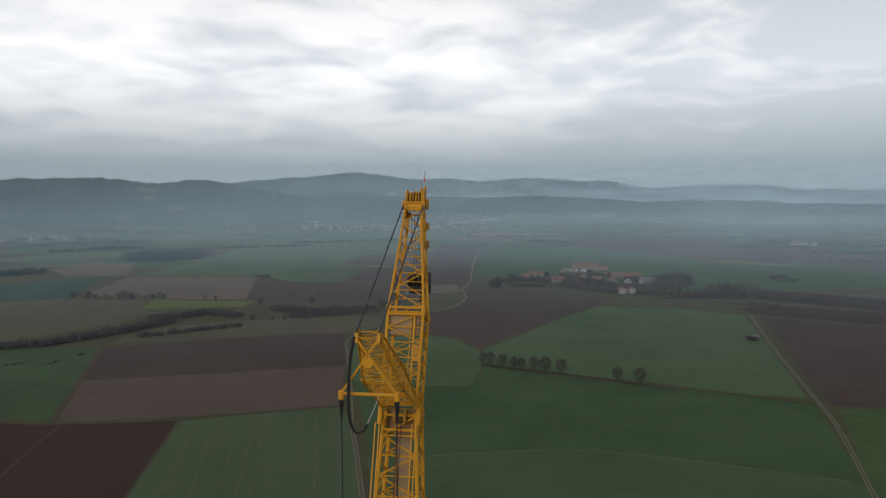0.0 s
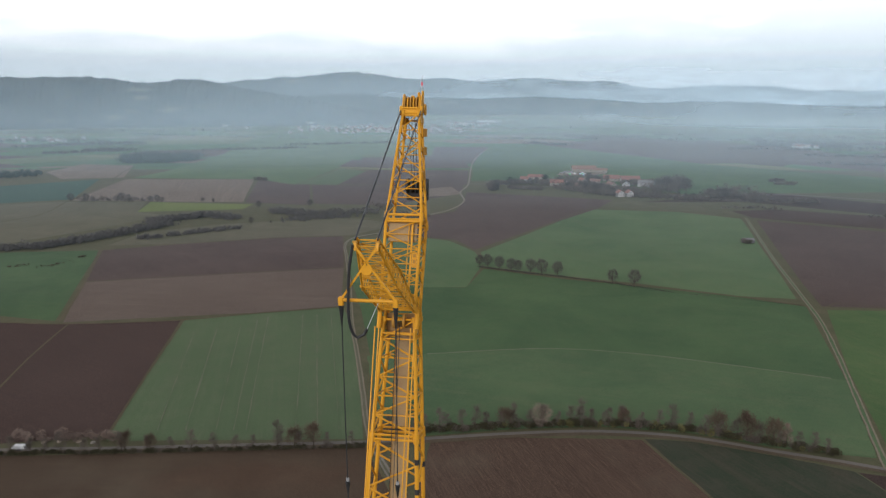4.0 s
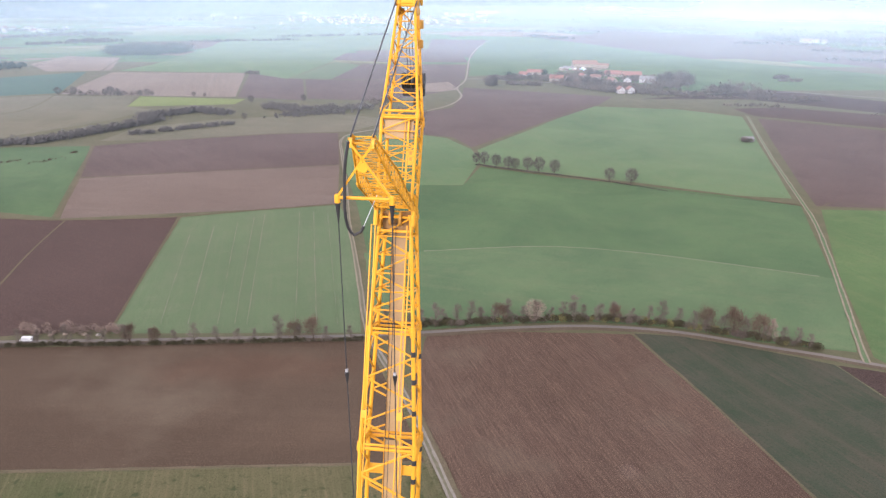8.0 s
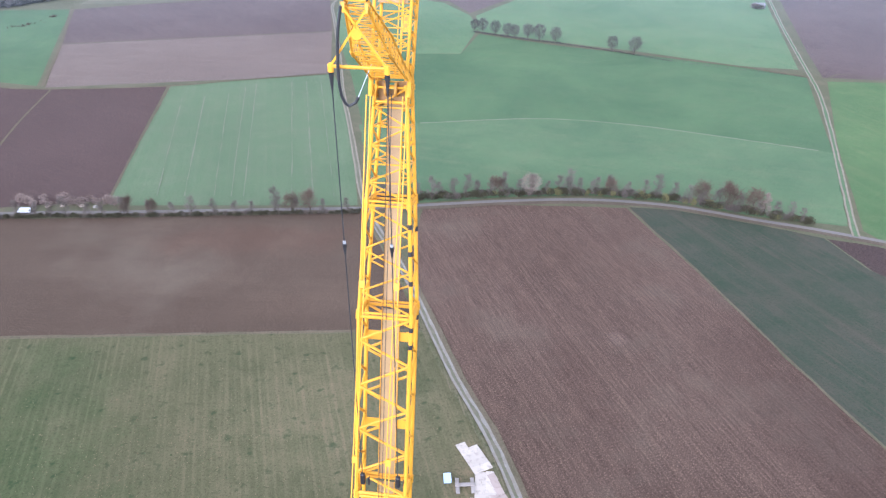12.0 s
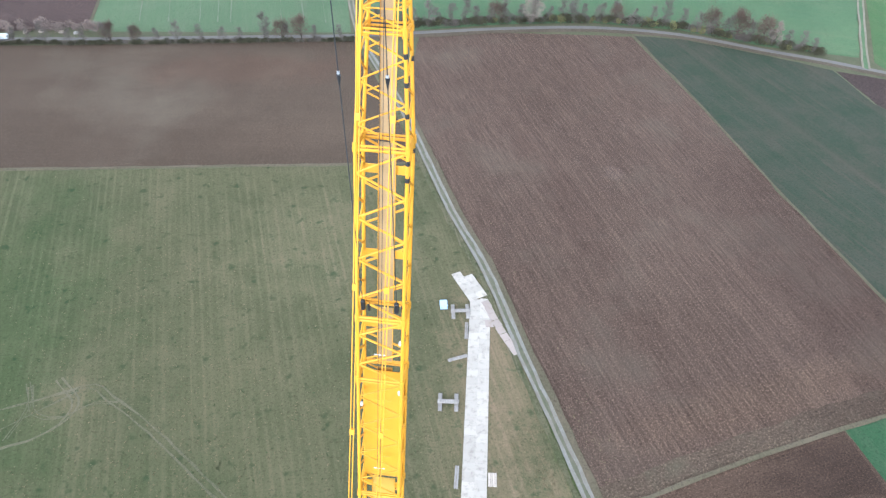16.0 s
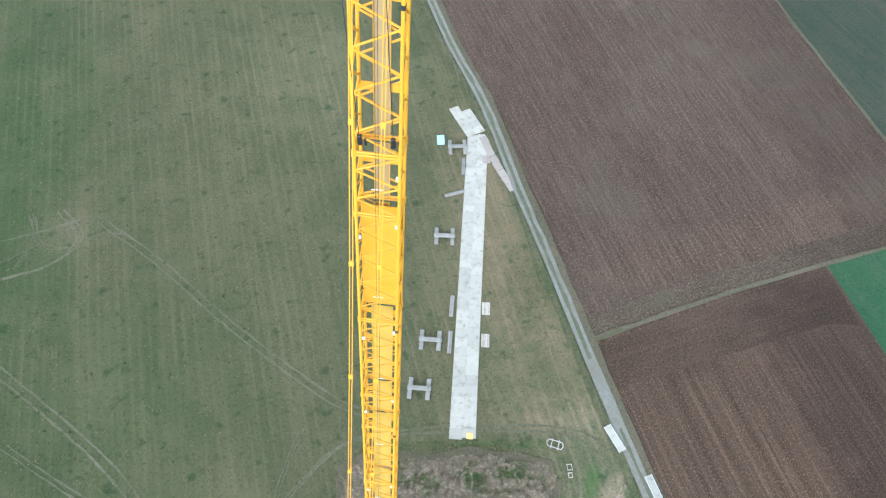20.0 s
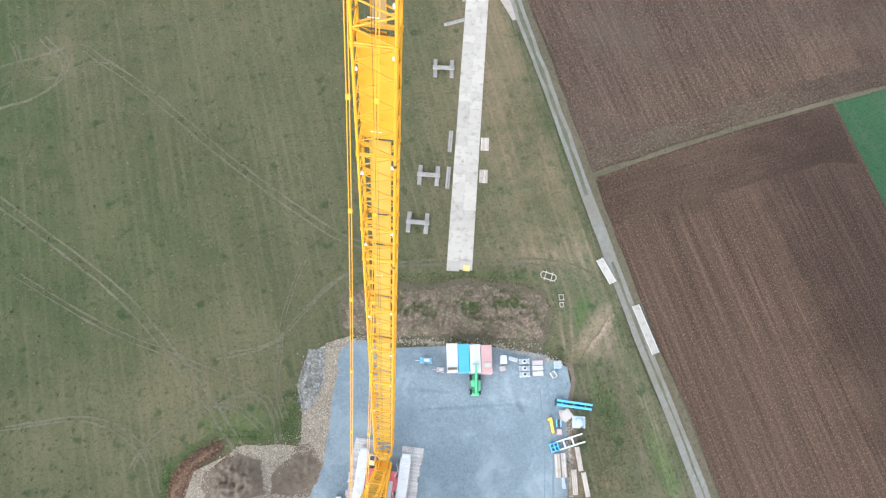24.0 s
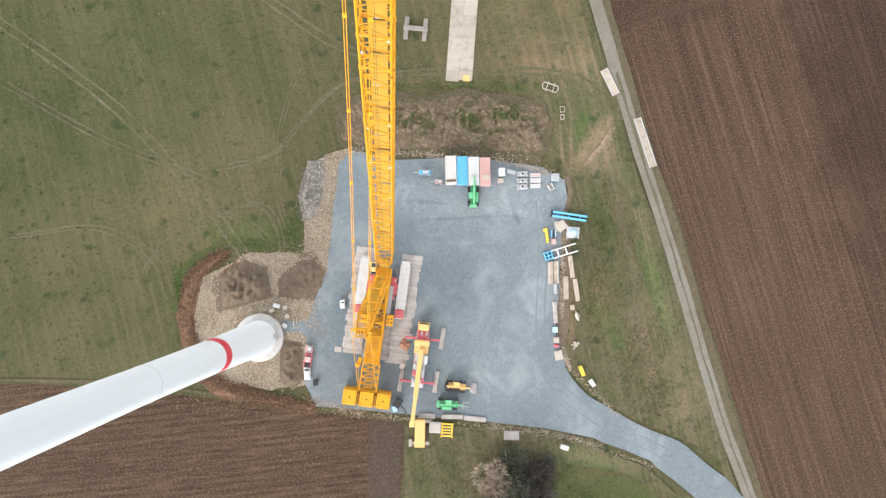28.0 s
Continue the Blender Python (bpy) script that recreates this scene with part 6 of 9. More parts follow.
part("roof_window", Geo().box((-2.35, 1.9, 3.86), (0.9, 0.9, 0.05), 0, 0.02), GLASS, cab)
part("side_window", Geo().box((-3.0, 1.7, 3.0), (0.1, 1.4, 1.0), 0, 0.03), GLASS, cab)
part("luffing_winch", Geo().box((-2.6, -18.8, 2.6), (0.9, 2.0, 1.2), -12, 0.1).disc((-2.9, -19.4, 3.1), (1, 0, 0), 0.55, 0.7, 18), CRANE_YELLOW, crane)
part("tie_rod", Geo().tube((-2.7, -19.6, 3.1), (-1.9, -24.2, 3.4), 0.06, 6), CRANE_YELLOW, crane)
# lattice neck and ballast stacks
neck = part("ballast_neck", Geo().tube((-1.8, -18.9, 2.0), (-1.8, -18.9, 3.6), 0.1, 6).tube((1.8, -18.9, 2.0), (1.8, -18.9, 3.6), 0.1, 6), CRANE_YELLOW, crane)
for s in (-1.75, 1.75):
    for z in (1.9, 3.5):
        part("chord", Geo().tube((s, -18.8, z), (s * 1.05, -24.6, z), 0.12, 8), CRANE_YELLOW, neck)
for k in range(4):
    y0, y1 = -18.9 - 1.4 * k, -18.9 - 1.4 * (k + 1)
    for z in (1.9, 3.5):
        part("lacing", Geo().tube((-1.75, y0, z), (1.75, y1, z), 0.07, 6), CRANE_YELLOW, neck)
        part("lacing", Geo().tube((1.75, y0, z), (-1.75, y1, z), 0.07, 6), CRANE_YELLOW, neck)
    part("crossbar", Geo().tube((-1.75, y1, 3.5), (1.75, y1, 3.5), 0.09, 6), CRANE_YELLOW, neck)
part("ballast_tray", Geo().box((0, -26.2, 0.26), (9.9, 3.4, 0.68), 0, 0.08), CRANE_DARK, crane)
for s in (-3.55, 0, 3.55):
    for k in range(7):
        slab = part("ballast_slab", Geo().box((s, -26.2 + 0.03 * (k % 2), 0.88 + 0.52 * k), (2.9, 3.1, 0.49), 0, 0.07), CRANE_YELLOW, crane)
    for dx in (-1.1, 1.1):
        for dy in (-1.0, 1.0):
            part("lifting_lug", Geo().box((s + dx, -26.2 + dy, 4.33), (0.22, 0.3, 0.2), 0, 0.04), CRANE_DARK, slab)
    part("lifting_eye", Geo().box((s, -26.2, 4.3), (0.3, 0.3, 0.12), 0, 0.04), BLACK, slab)
for s in (-1.78, 1.78):
    part("tray_link", Geo().box((s, -26.4, 2.0), (0.5, 2.4, 3.2), 0, 0.1), CRANE_DARK, crane)
# crawler tracks
car = part("track_carrier", Geo().box((0, -2.6, 0.95), (6.8, 2.6, 1.1), 0, 0.15).box((0, -2.6, 1.0), (3.4, 4.2, 1.2), 0, 0.3), CRANE_RED, crane, "red steel track carrier")
for s in (-1, 1):
    x = 4.35 * s
    tr = part("crawler_track", Geo().box((x, -2.6, 0.85), (1.1, 11.2, 1.0), 0, 0.2), CRANE_RED, crane, "crawler track with worn steel shoes and red frame")
    n = 26
    for k in range(n):
        y = -2.6 - 5.4 + 10.8 * (k + 0.5) / n
        if y > -6.9:
            part("track_shoe", Geo().box((x, y, 1.58), (2.1, 10.8 / n - 0.025, 0.16), 0, 0.03), SHOE, tr)
        part("track_shoe", Geo().box((x, y, 0.14), (2.1, 10.8 / n - 0.025, 0.16), 0, 0.03), SHOE, tr)
    for y in (-8.1, 2.9):
        part("drive_sprocket", Geo().disc((x, y, 0.85), (1, 0, 0), 0.78, 1.7, 22), SHOE, tr)
    for k in range(3):
        part("end_cover", Geo().box((x, -7.2 - 0.6 * k, 1.62 - 0.03 * k), (1.95, 0.55, 0.22), 0, 0.05), CRANE_RED, tr, "faded red end cover")
    for y in (0.2, -5.4):
        part("handrail", Geo().path([Vector((2.6 * s, y + 1.2, 1.4)), Vector((2.6 * s, y + 1.2, 2.3)), Vector((3.1 * s, y, 2.3)), Vector((2.6 * s, y - 1.2, 2.3)), Vector((2.6 * s, y - 1.2, 1.4))], 0.04, 6), WHITE_PAINT, crane)
    part("access_deck", Geo().box((2.3 * s, -2.6, 1.75), (1.1, 5.0, 0.1), 0, 0.0), CRANE_RED, crane)
# ---- wind turbine tower ----
TX, TY = -34.2, -14.0
tower = thing("wind_turbine_tower", "white tapering wind turbine tower with a red painted ring", "tower", pose(TX, TY, 0.2))


def shell(g, z0, r0, z1, r1, n=64, caps=True):
    return g.loft([[(r0 * math.cos(2 * math.pi * i / n), r0 * math.sin(2 * math.pi * i / n), z0) for i in range(n)],
                   [(r1 * math.cos(2 * math.pi * i / n), r1 * math.sin(2 * math.pi * i / n), z1) for i in range(n)]], caps)


def tower_r(z):
    return float(np.interp(z, [0, 34, 63, 92, 124], [3.75, 2.86, 2.38, 2.02, 1.75]))


part("plinth", shell(shell(Geo(), 0, 5.15, 0.7, 5.15), 0.7, 5.15, 0.95, 4.95), CONCRETE, tower, "pale round concrete plinth", smooth=False)
zs = [0.95, 32.4, 35.6, 62.6, 138]
for a, b in zip(zs[:-1], zs[1:]):
    red = a == 32.4
    seg = part("tower_ring" if red else "tower_segment", shell(Geo(), a, tower_r(a), b, tower_r(b), 64, False), TOWER_RED if red else TOWER_WHITE, tower, "painted red ring" if red else "", smooth=True)
    me = seg.data
    for q in me.polygons:
        q.use_smooth = len(q.vertices) == 4
for z in (62.6,):
    fl = part("flange", shell(shell(Geo(), z - 0.12, tower_r(z) + 0.01, z, tower_r(z) + 0.06), z, tower_r(z) + 0.06, z + 0.12, tower_r(z) + 0.01), WHITE_PAINT, tower)
part("tower_top", shell(Geo(), 138.0, 1.75, 138.1, 1.7), TOWER_WHITE, tower)
door = part("tower_door", Geo().box((3.55, 0.5, 2.3), (0.3, 1.1, 2.3), 8, 0.05), GREY, tower)
part("door_step", Geo().box((4.25, 0.55, 0.95), (1.0, 1.3, 0.18), 8, 0.03), STEEL, door)
for a in (100, 62, -25, -60):
    x, y = 4.3 * math.cos(radians(a)), 4.3 * math.sin(radians(a))
    part("anchor_box", Geo().box((x, y, 1.1), (0.4, 0.25, 0.15), a + 90, 0.03), CONCRETE, tower)

ZP, ZM, ZR, ZG = 0.22, 0.04, 0.203, 0.21

# ---- timber mats under the crane ----
def mats(x0, x1, y0, y1, rows, name="crane_mat", label="grey weathered timber crane mat of long planks", group="mats under the crane"):
    w = (x1 - x0)
    h = (y1 - y0) / rows
    for k in range(rows):
        jut = 0.35 * random.uniform(-1, 1)
        m = CRANE @ pose((x0 + x1) / 2 + jut, y0 + h * (k + 0.5), 0.0, 0, 0, random.uniform(-0.5, 0.5))
        t = thing(name, label, "timber mat", m, group)
        for j in range(4):
            part("plank", Geo().box((0, -h / 2 + h * (j + 0.5) / 4, 0.07), (w, h / 4 - 0.03, 0.14), 0, 0.02), TIMBER, t)


# the mats lie below the tracks; the tracks' shoes stand in line with their top
mats(-6.9, -2.6, -17.6, 5.6, 20)
mats(3.0, 7.5, -18.6, 5.2, 21)
mats(-8.5, -7.0, -17.7, -16.5, 1)
mats(-2.5, 2.9, -18.2, -9.0, 8)


# ---- white plate roadway and what lies beside it ----
TAN_PLATE = paint("muddy_steel_plate", (0.27, 0.215, 0.18), 0.7, 0.8, (0.17, 0.12, 0.09), 0.5, 0.0, 0.3)


def plate_road():
    t = thing("plate_roadway", "long white roadway of worn steel plates on the meadow", "roadway", pose(0, 0, ZM))
    base = Geo().box((0, 0, 0.06), (2.91, 2.395, 0.1), 0, 0.015).mesh("plate")
    base.materials.append(PALLET_PLATE)
    tan_base = base.copy()
    tan_base.materials.clear()
    tan_base.materials.append(TAN_PLATE)
    n = 36
    for k in range(n):
        s = (k + 0.5) / n
        y = 42.2 + (128.8 - 42.2) * s
        x = 8.65 + (15.0 - 8.65) * (s ** 1.02)
        for side in (-1, 1):
            ob = part("plate", base, None, t, "", pose(x + 1.47 * side, y + (0.25 if side > 0 else 0), random.uniform(0, 0.03), 0, 0, -4 + random.uniform(-0.6, 0.6)))
    # the splayed head: two lanes turned toward the track
    for j in range(2):
        for k in range(5 - j):
            u = Vector((-0.44, 0.90)) * 2.3 * k
            part("plate", base, None, t, "", pose(14.0 + 1.35 * (j * 2 - 1) * 0.93 + u.x, 130.2 + 0.55 * (j * 2 - 1) + u.y, 0.1 + 0.02 * j, 0, 0, 26 + random.uniform(-1, 1)))
    for x, y, a in ((16.7, 127.0, 24), (17.4, 124.8, 20), (18.2, 122.4, 22), (17.0, 119.9, 5), (19.2, 120.0, 26), (20.1, 117.6, 26), (21.2, 115.2, 27), (22.3, 112.9, 27), (23.4, 110.6, 27)):
        part("plate", tan_base, None, t, "tan dirty plate", pose(x, y, 0.06, 0, 0, a)).scale = (0.75, 1.05, 1)
    return t


plate_road()


def trestle(x, y, turn):
    t = thing("support_trestle", "grey steel cross beam on two timber bearers", "trestle", pose(x, y, ZM, 0, 0, turn), "trestles beside the plate roadway")
    for s in (-2.05, 2.05):
        part("bearer", Geo().box((s, 0, 0.18), (1.0, 5.0, 0.36), 0, 0.05), TIMBER_OLD, t)
        part("saddle", Geo().disc((s * 0.98, 0.1, 0.95), (0, 0, 1), 0.38, 0.22, 14), TIMBER_OLD, t)
    part("cross_beam", Geo().box((0, 0, 0.6), (5.4, 0.95, 0.5), 0, 0.06), TIMBER_OLD, t)


for x, y, a in ((9.1, 124.2, 2), (5.2, 94.6, -2), (1.6, 65.6, -4), (-0.9, 53.7, -5)):
    trestle(x, y, a)


def sleeper(x, y, z, length, width, turn, high=0.35, label="grey timber beam lying flat", mat=None, n=1):
    t = thing("timber_beam", label, "timber", pose(x, y, z, 0, 0, turn), "loose timbers")
    for k in range(n):
        w = width / n
        part("plank", Geo().box((-width / 2 + w * (k + 0.5), 0, high / 2), (w - 0.04, length, high), 0, 0.03), mat or TIMBER, t)
    return t


sleeper(10.6, 117.4, ZM, 5.6, 0.95, -3, mat=TIMBER_OLD, n=2)
sleeper(8.0, 108.2, ZM, 5.4, 0.9, -72, mat=TIMBER_OLD, n=2)
sleeper(6.8, 74.6, ZM, 5.6, 1.0, -5, mat=TIMBER_OLD, n=2)
sleeper(6.2, 65.1, ZM, 5.6, 1.0, -5, mat=TIMBER_OLD, n=2)
for x, y in ((15.1, 74.0), (14.6, 65.6)):
    sleeper(x, y, ZM, 3.4, 2.0, -3, 0.12, "dusty square timber mat beside the roadway", TIMBER_NEW, 4)
one("plate", Geo().box((0, 0, 0.2), (1.5, 1.4, 0.06), 0, 0.02), YELLOW_PAINT, "small yellowish plate on the roadway end", "plate", pose(10.3, 42.9, ZM, 0, 0, -3))


def crate(name, label, x, y, z, s, turn, mat, lid=None, category="crate"):
    t = thing(name, label, category, pose(x, y, z, 0, 0, turn))
    part("body", Geo().box((0, 0, s[2] / 2), s, 0, 0.05), mat, t)
    part("lid", Geo().box((0, 0, s[2] + 0.04), (s[0] * 1.02, s[1] * 1.02, 0.08), 0, 0.03), lid or mat, t)
    for q in (-1, 1):
        part("skid", Geo().box((q * s[0] * 0.35, 0, 0.05), (0.12, s[1] * 1.04, 0.1), 0, 0.0), TIMBER, t)
    return t


crate("tool_box", "pale blue box standing in the meadow", 4.4, 126.3, ZM, (2.0, 2.4, 1.2), 4, PALE_BLUE, PALE_BLUE, "box")
rackframe = thing("steel_frame", "pale open steel lifting frame lying on the grass", "frame", pose(28.9, 41.1, ZM, 0, 0, -18))
for s in (-1, 1):
    part("long_bar", Geo().box((0, 0.75 * s, 0.25), (3.0, 0.16, 0.2), 0, 0.03), BEIGE, rackframe)
    part("cross_bar", Geo().box((0.75 * s, 0, 0.32), (0.16, 2.3, 0.2), 0, 0.03), BEIGE, rackframe)
    part("end_bar", Geo().bar((1.5 * s, 0.75, 0.25), (1.85 * s, 0, 0.25), 0.14, 0.16), BEIGE, rackframe)
    part("end_bar", Geo().bar((1.5 * s, -0.75, 0.25), (1.85 * s, 0, 0.25), 0.14, 0.16), BEIGE, rackframe)
for x, y, L, a in ((42.2, 42.4, 6.2, 26), (50.0, 29.0, 11.4, 18)):
    t = thing("loading_ramp", "worn pale steel ramp plate beside the track", "ramp", pose(x, y, 0.22, 0, 0, a), "ramps beside the track")
    part("plate", Geo().box((0, 0, 0.1), (1.75, L, 0.16), 0, 0.03), PALLET_PLATE, t)
    for q in (-0.8, 0.8):
        part("edge_rail", Geo().box((q, 0, 0.21), (0.12, L, 0.08), 0, 0.0), GREY, t)
for y, s in ((34.6, 1.0), (32.9, 0.8)):
    t = thing("pallet_frame", "small pale wooden frame lying on weeds", "pallet", pose(31.6, y + 1.6, ZM, 0, 0, 4))
    for q in (-0.5, 0.5):
        part("slat", Geo().box((q * s, 0, 0.1), (0.14, 1.3 * s, 0.14), 0, 0.0), TIMBER_NEW, t)
        part("slat", Geo().box((0, q * 1.2 * s, 0.2), (1.2 * s, 0.14, 0.1), 0, 0.0), TIMBER_NEW, t)


# ---- containers, vehicles and gear on the hardstanding ----
PALE_BEIGE = paint("pale_beige_paint", (0.54, 0.51, 0.48), 0.6, 0.4, (0.4, 0.33, 0.28), 0.6)


def container(x, y, mat, turn, label, sign=None):
    t = thing("shipping_container", label, "container", pose(x, y, ZP, 0, 0, turn), "containers in a row")
    L, W, H = 6.06, 2.38, 2.6
    g = Geo().box((0, 0, H / 2), (W - 0.08, L - 0.08, H - 0.1), 0, 0.0)
    part("body", g, mat, t)
    for i in (-1, 1):
        for j in (-1, 1):
            part("corner_post", Geo().box((i * (W / 2 - 0.08), j * (L / 2 - 0.08), H / 2), (0.16, 0.16, H), 0, 0.02), mat, t)
            part("corner_casting", Geo().box((i * (W / 2 - 0.09), j * (L / 2 - 0.09), H + 0.01), (0.18, 0.18, 0.12), 0, 0.02), STEEL, t)
    for k in range(22):
        part("roof_rib", Geo().box((0, -L / 2 + 0.25 + (L - 0.5) * k / 21, H - 0.01), (W - 0.2, 0.13, 0.06), 0, 0.015), mat, t)
    for i in (-1, 1):
        d = part("door", Geo().box((i * (W / 4 - 0.02), -L / 2 - 0.0, H / 2), (W / 2 - 0.12, 0.06, H - 0.3), 0, 0.0), mat, t)
        for q in (-0.25, 0.25):
            part("lock_rod", Geo().tube((i * (W / 4) + q, -L / 2 - 0.07, 0.2), (i * (W / 4) + q, -L / 2 - 0.07, H - 0.2), 0.025, 6), STEEL, d)
    return t


for k, (mat, label) in enumerate(((PALE_BEIGE, "dusty beige shipping container"), (BLUE_PAINT, "bright blue shipping container"), (WHITE_PAINT, "clean white shipping container"), (RUST_PINK, "faded pinkish-red shipping container with scraped roof"))):
    container(6.85 + 2.45 * k, 22.25 - 0.1 * k, mat, 1.5, label)
one("roof_mat", Geo().box((0, 0, 0.08), (1.6, 1.1, 0.14), 0, 0.04), BEIGE, "pale folded tarpaulin on a container roof", "tarpaulin", pose(14.4, 20.6, ZP + 2.63, 0, 0, 2))
one("roof_sheet", Geo().box((0, 0, 0.03), (2.1, 0.5, 0.05), 0, 0.01), EARTH, "rust-stained strip on a container roof", "sheet", pose(6.85, 19.85, ZP + 2.63, 0, 0, 2))


def wheels(t, spots, r, w):
    for x, y in spots:
        ty = part("wheel", Geo().disc((x, y, r), (1, 0, 0), r, w, 20), BLACK, t)
        part("rim", Geo().disc((x + math.copysign(w / 2 - 0.02, x), y, r), (1, 0, 0), r * 0.5, 0.08, 14), GREY, ty)


def telehandler(x, y, turn, mat, label, reach=4.2, up_=2.4, body=None):
    """A telescopic handler, front toward +y."""
    body = body or mat
    t = thing("telehandler", label, "telehandler", pose(x, y, ZP, 0, 0, turn))
    part("chassis", Geo().box((0, 0, 0.85), (1.7, 4.4, 0.6), 0, 0.12), mat, t)
    part("engine_cover", Geo().box((0.72, -0.2, 1.35), (0.75, 2.3, 0.7), 0, 0.15), body, t)
    cb = part("cab", Geo().box((-0.62, 0.1, 1.75), (0.9, 1.5, 1.35), 0, 0.15, 0.94), GLASS, t)
    part("cab_roof", Geo().box((-0.62, 0.1, 2.46), (0.86, 1.35, 0.08), 0, 0.03), mat, cb)
    part("rear_cowl", Geo().box((0, -2.0, 1.4), (1.5, 0.7, 0.7), 0, 0.15), body, t)
    b = part("boom", Geo().bar((0.1, -1.9, 1.9), (0.1, reach - 1.2, up_ - 0.2), 0.42, 0.46, (1, 0, 0)), mat, t)
    part("boom_extension", Geo().bar((0.1, reach - 2.0, up_ - 0.35), (0.1, reach, up_), 0.3, 0.34, (1, 0, 0)), mat, b)
    fk = part("fork_carriage", Geo().box((0.1, reach + 0.1, up_ - 0.4), (1.3, 0.15, 0.9), 0, 0.03), STEEL, t)
    for s in (-0.4, 0.5):
        part("fork", Geo().box((s, reach + 0.8, up_ - 0.8), (0.12, 1.2, 0.06), 0, 0.0), STEEL, fk)
    for s in (-1, 1):
        for yy in (-1.45, 1.5):
            part("mudguard", Geo().box((s * 0.95, yy, 1.3), (0.5, 1.2, 0.12), 0, 0.05), BLACK, t)
    wheels(t, [(s * 0.98, yy) for s in (-1, 1) for yy in (-1.45, 1.5)], 0.6, 0.45)
    return t


telehandler(11.75, 16.6, 0, GREEN_PAINT, "bright green telehandler nosing up to the containers", 4.1, 2.9)
telehandler(6.3, -28.2, -93, GREEN_PAINT, "bright green telehandler parked by the timber", 3.2, 1.4)
t = telehandler(8.0, -24.4, -97, YELLOW_PAINT, "pale yellow and black telehandler with a pallet on its forks", 3.2, 1.3, BLACK)
sleeper(11.9, -25.0, ZP, 2.2, 1.4, -8, 0.25, "brown timber pallet in front of the telehandler", TIMBER, 4)


def trailer(x, y, turn, mat, label, size=(1.8, 2.6)):
    t = thing("trailer", label, "trailer", pose(x, y, ZP, 0, 0, turn))
    part("bed", Geo().box((0, 0, 0.6), (size[0], size[1], 0.3), 0, 0.05), mat, t)
    for s in (-1, 1):
        part("side_rail", Geo().box((s * size[0] * 0.48, 0, 0.85), (0.08, size[1], 0.3), 0, 0.02), GREY, t)
    part("drawbar", Geo().bar((0, size[1] / 2, 0.5), (0, size[1] / 2 + 1.0, 0.45), 0.1, 0.1), STEEL, t)
    part("load", Geo().box((0.1, -0.2, 1.0), (size[0] * 0.6, size[1] * 0.5, 0.5), 5, 0.1), GREY, t)
    wheels(t, [(s * size[0] * 0.52, 0) for s in (-1, 1)], 0.35, 0.22)
    return t


trailer(1.2, 21.8, 88, BLUE_PAINT, "small blue equipment trailer on the slate", (1.1, 2.6))
trailer(4.3, 19.8, 86, RUST_PINK, "pale pink compressor beside the containers", (1.0, 1.6))
crate("tank", "white plastic tank cube", 18.0, 22.0, ZP, (1.3, 1.7, 1.4), 3, WHITE_PAINT, WHITE_PAINT, "tank")
crate("crate", "small brown crate beside the tank", 17.8, 20.2, ZP, (1.2, 0.9, 0.7), 3, RUST_PINK, BEIGE)
crate("toolbox", "grey metal chest on the slate", 20.2, 22.2, ZP, (1.9, 0.7, 0.6), -15, GREY, STEEL, "chest")
crate("tank", "pale blue water tank", 29.8, 21.0, ZP, (1.5, 1.5, 1.3), 2, PALE_BLUE, STEEL, "tank")
op = thing("pallet_frame", "open white frame crate on the slate", "crate", pose(28.9, 18.9, ZP, 0, 0, 28))
for s in (-0.5, 0.5):
    part("side", Geo().box((s, 0, 0.35), (0.1, 1.3, 0.6), 0, 0.0), WHITE_PAINT, op)
    part("side", Geo().box((0, s * 1.3, 0.35), (1.1, 0.1, 0.6), 0, 0.0), WHITE_PAINT, op)
part("base", Geo().box((0, 0, 0.06), (1.0, 1.3, 0.08), 0, 0.0), TIMBER, op)


def cable_drum_frame(x, y):
    t = thing("bolt_cage", "grey steel reel rack with a dark open centre", "rack", pose(x, y, ZP, 0, 0, 3), "racks beside the containers")
    part("frame", Geo().box((0, 0, 0.3), (2.3, 1.15, 0.35), 0, 0.12), STEEL, t)
    part("ring", Geo().disc((0, 0, 0.62), (0, 0, 1), 0.52, 0.3, 18), GREY, t)
    part("core", Geo().disc((0, 0, 0.8), (0, 0, 1), 0.26, 0.04, 14), BLACK, t)
    for i in (-1, 1):
        for j in (-1, 1):
            part("post", Geo().box((i * 1.0, j * 0.45, 0.65), (0.15, 0.15, 0.4), 0, 0.02), WHITE_PAINT, t)


for y in (21.7, 20.2, 18.9):
    cable_drum_frame(22.6, y)
for y in (21.5, 20.3, 19.1):
    t = thing("pipe_bundle", "pinkish-grey bundle of pipes on bearers", "pipes", pose(25.5, y, ZP, 0, 0, 2), "bundles beside the racks")
    for k in range(4):
        part("pipe", Geo().tube((-1.15, -0.36 + 0.24 * k, 0.3), (1.15, -0.36 + 0.24 * k, 0.3), 0.12, 8), (PALE_BEIGE if y < 21 else RUST_PINK) if k % 2 else GREY, t)
    for s in (-0.7, 0.7):
        part("bearer", Geo().box((s, 0, 0.09), (0.15, 1.1, 0.18), 0, 0.0), TIMBER, t)

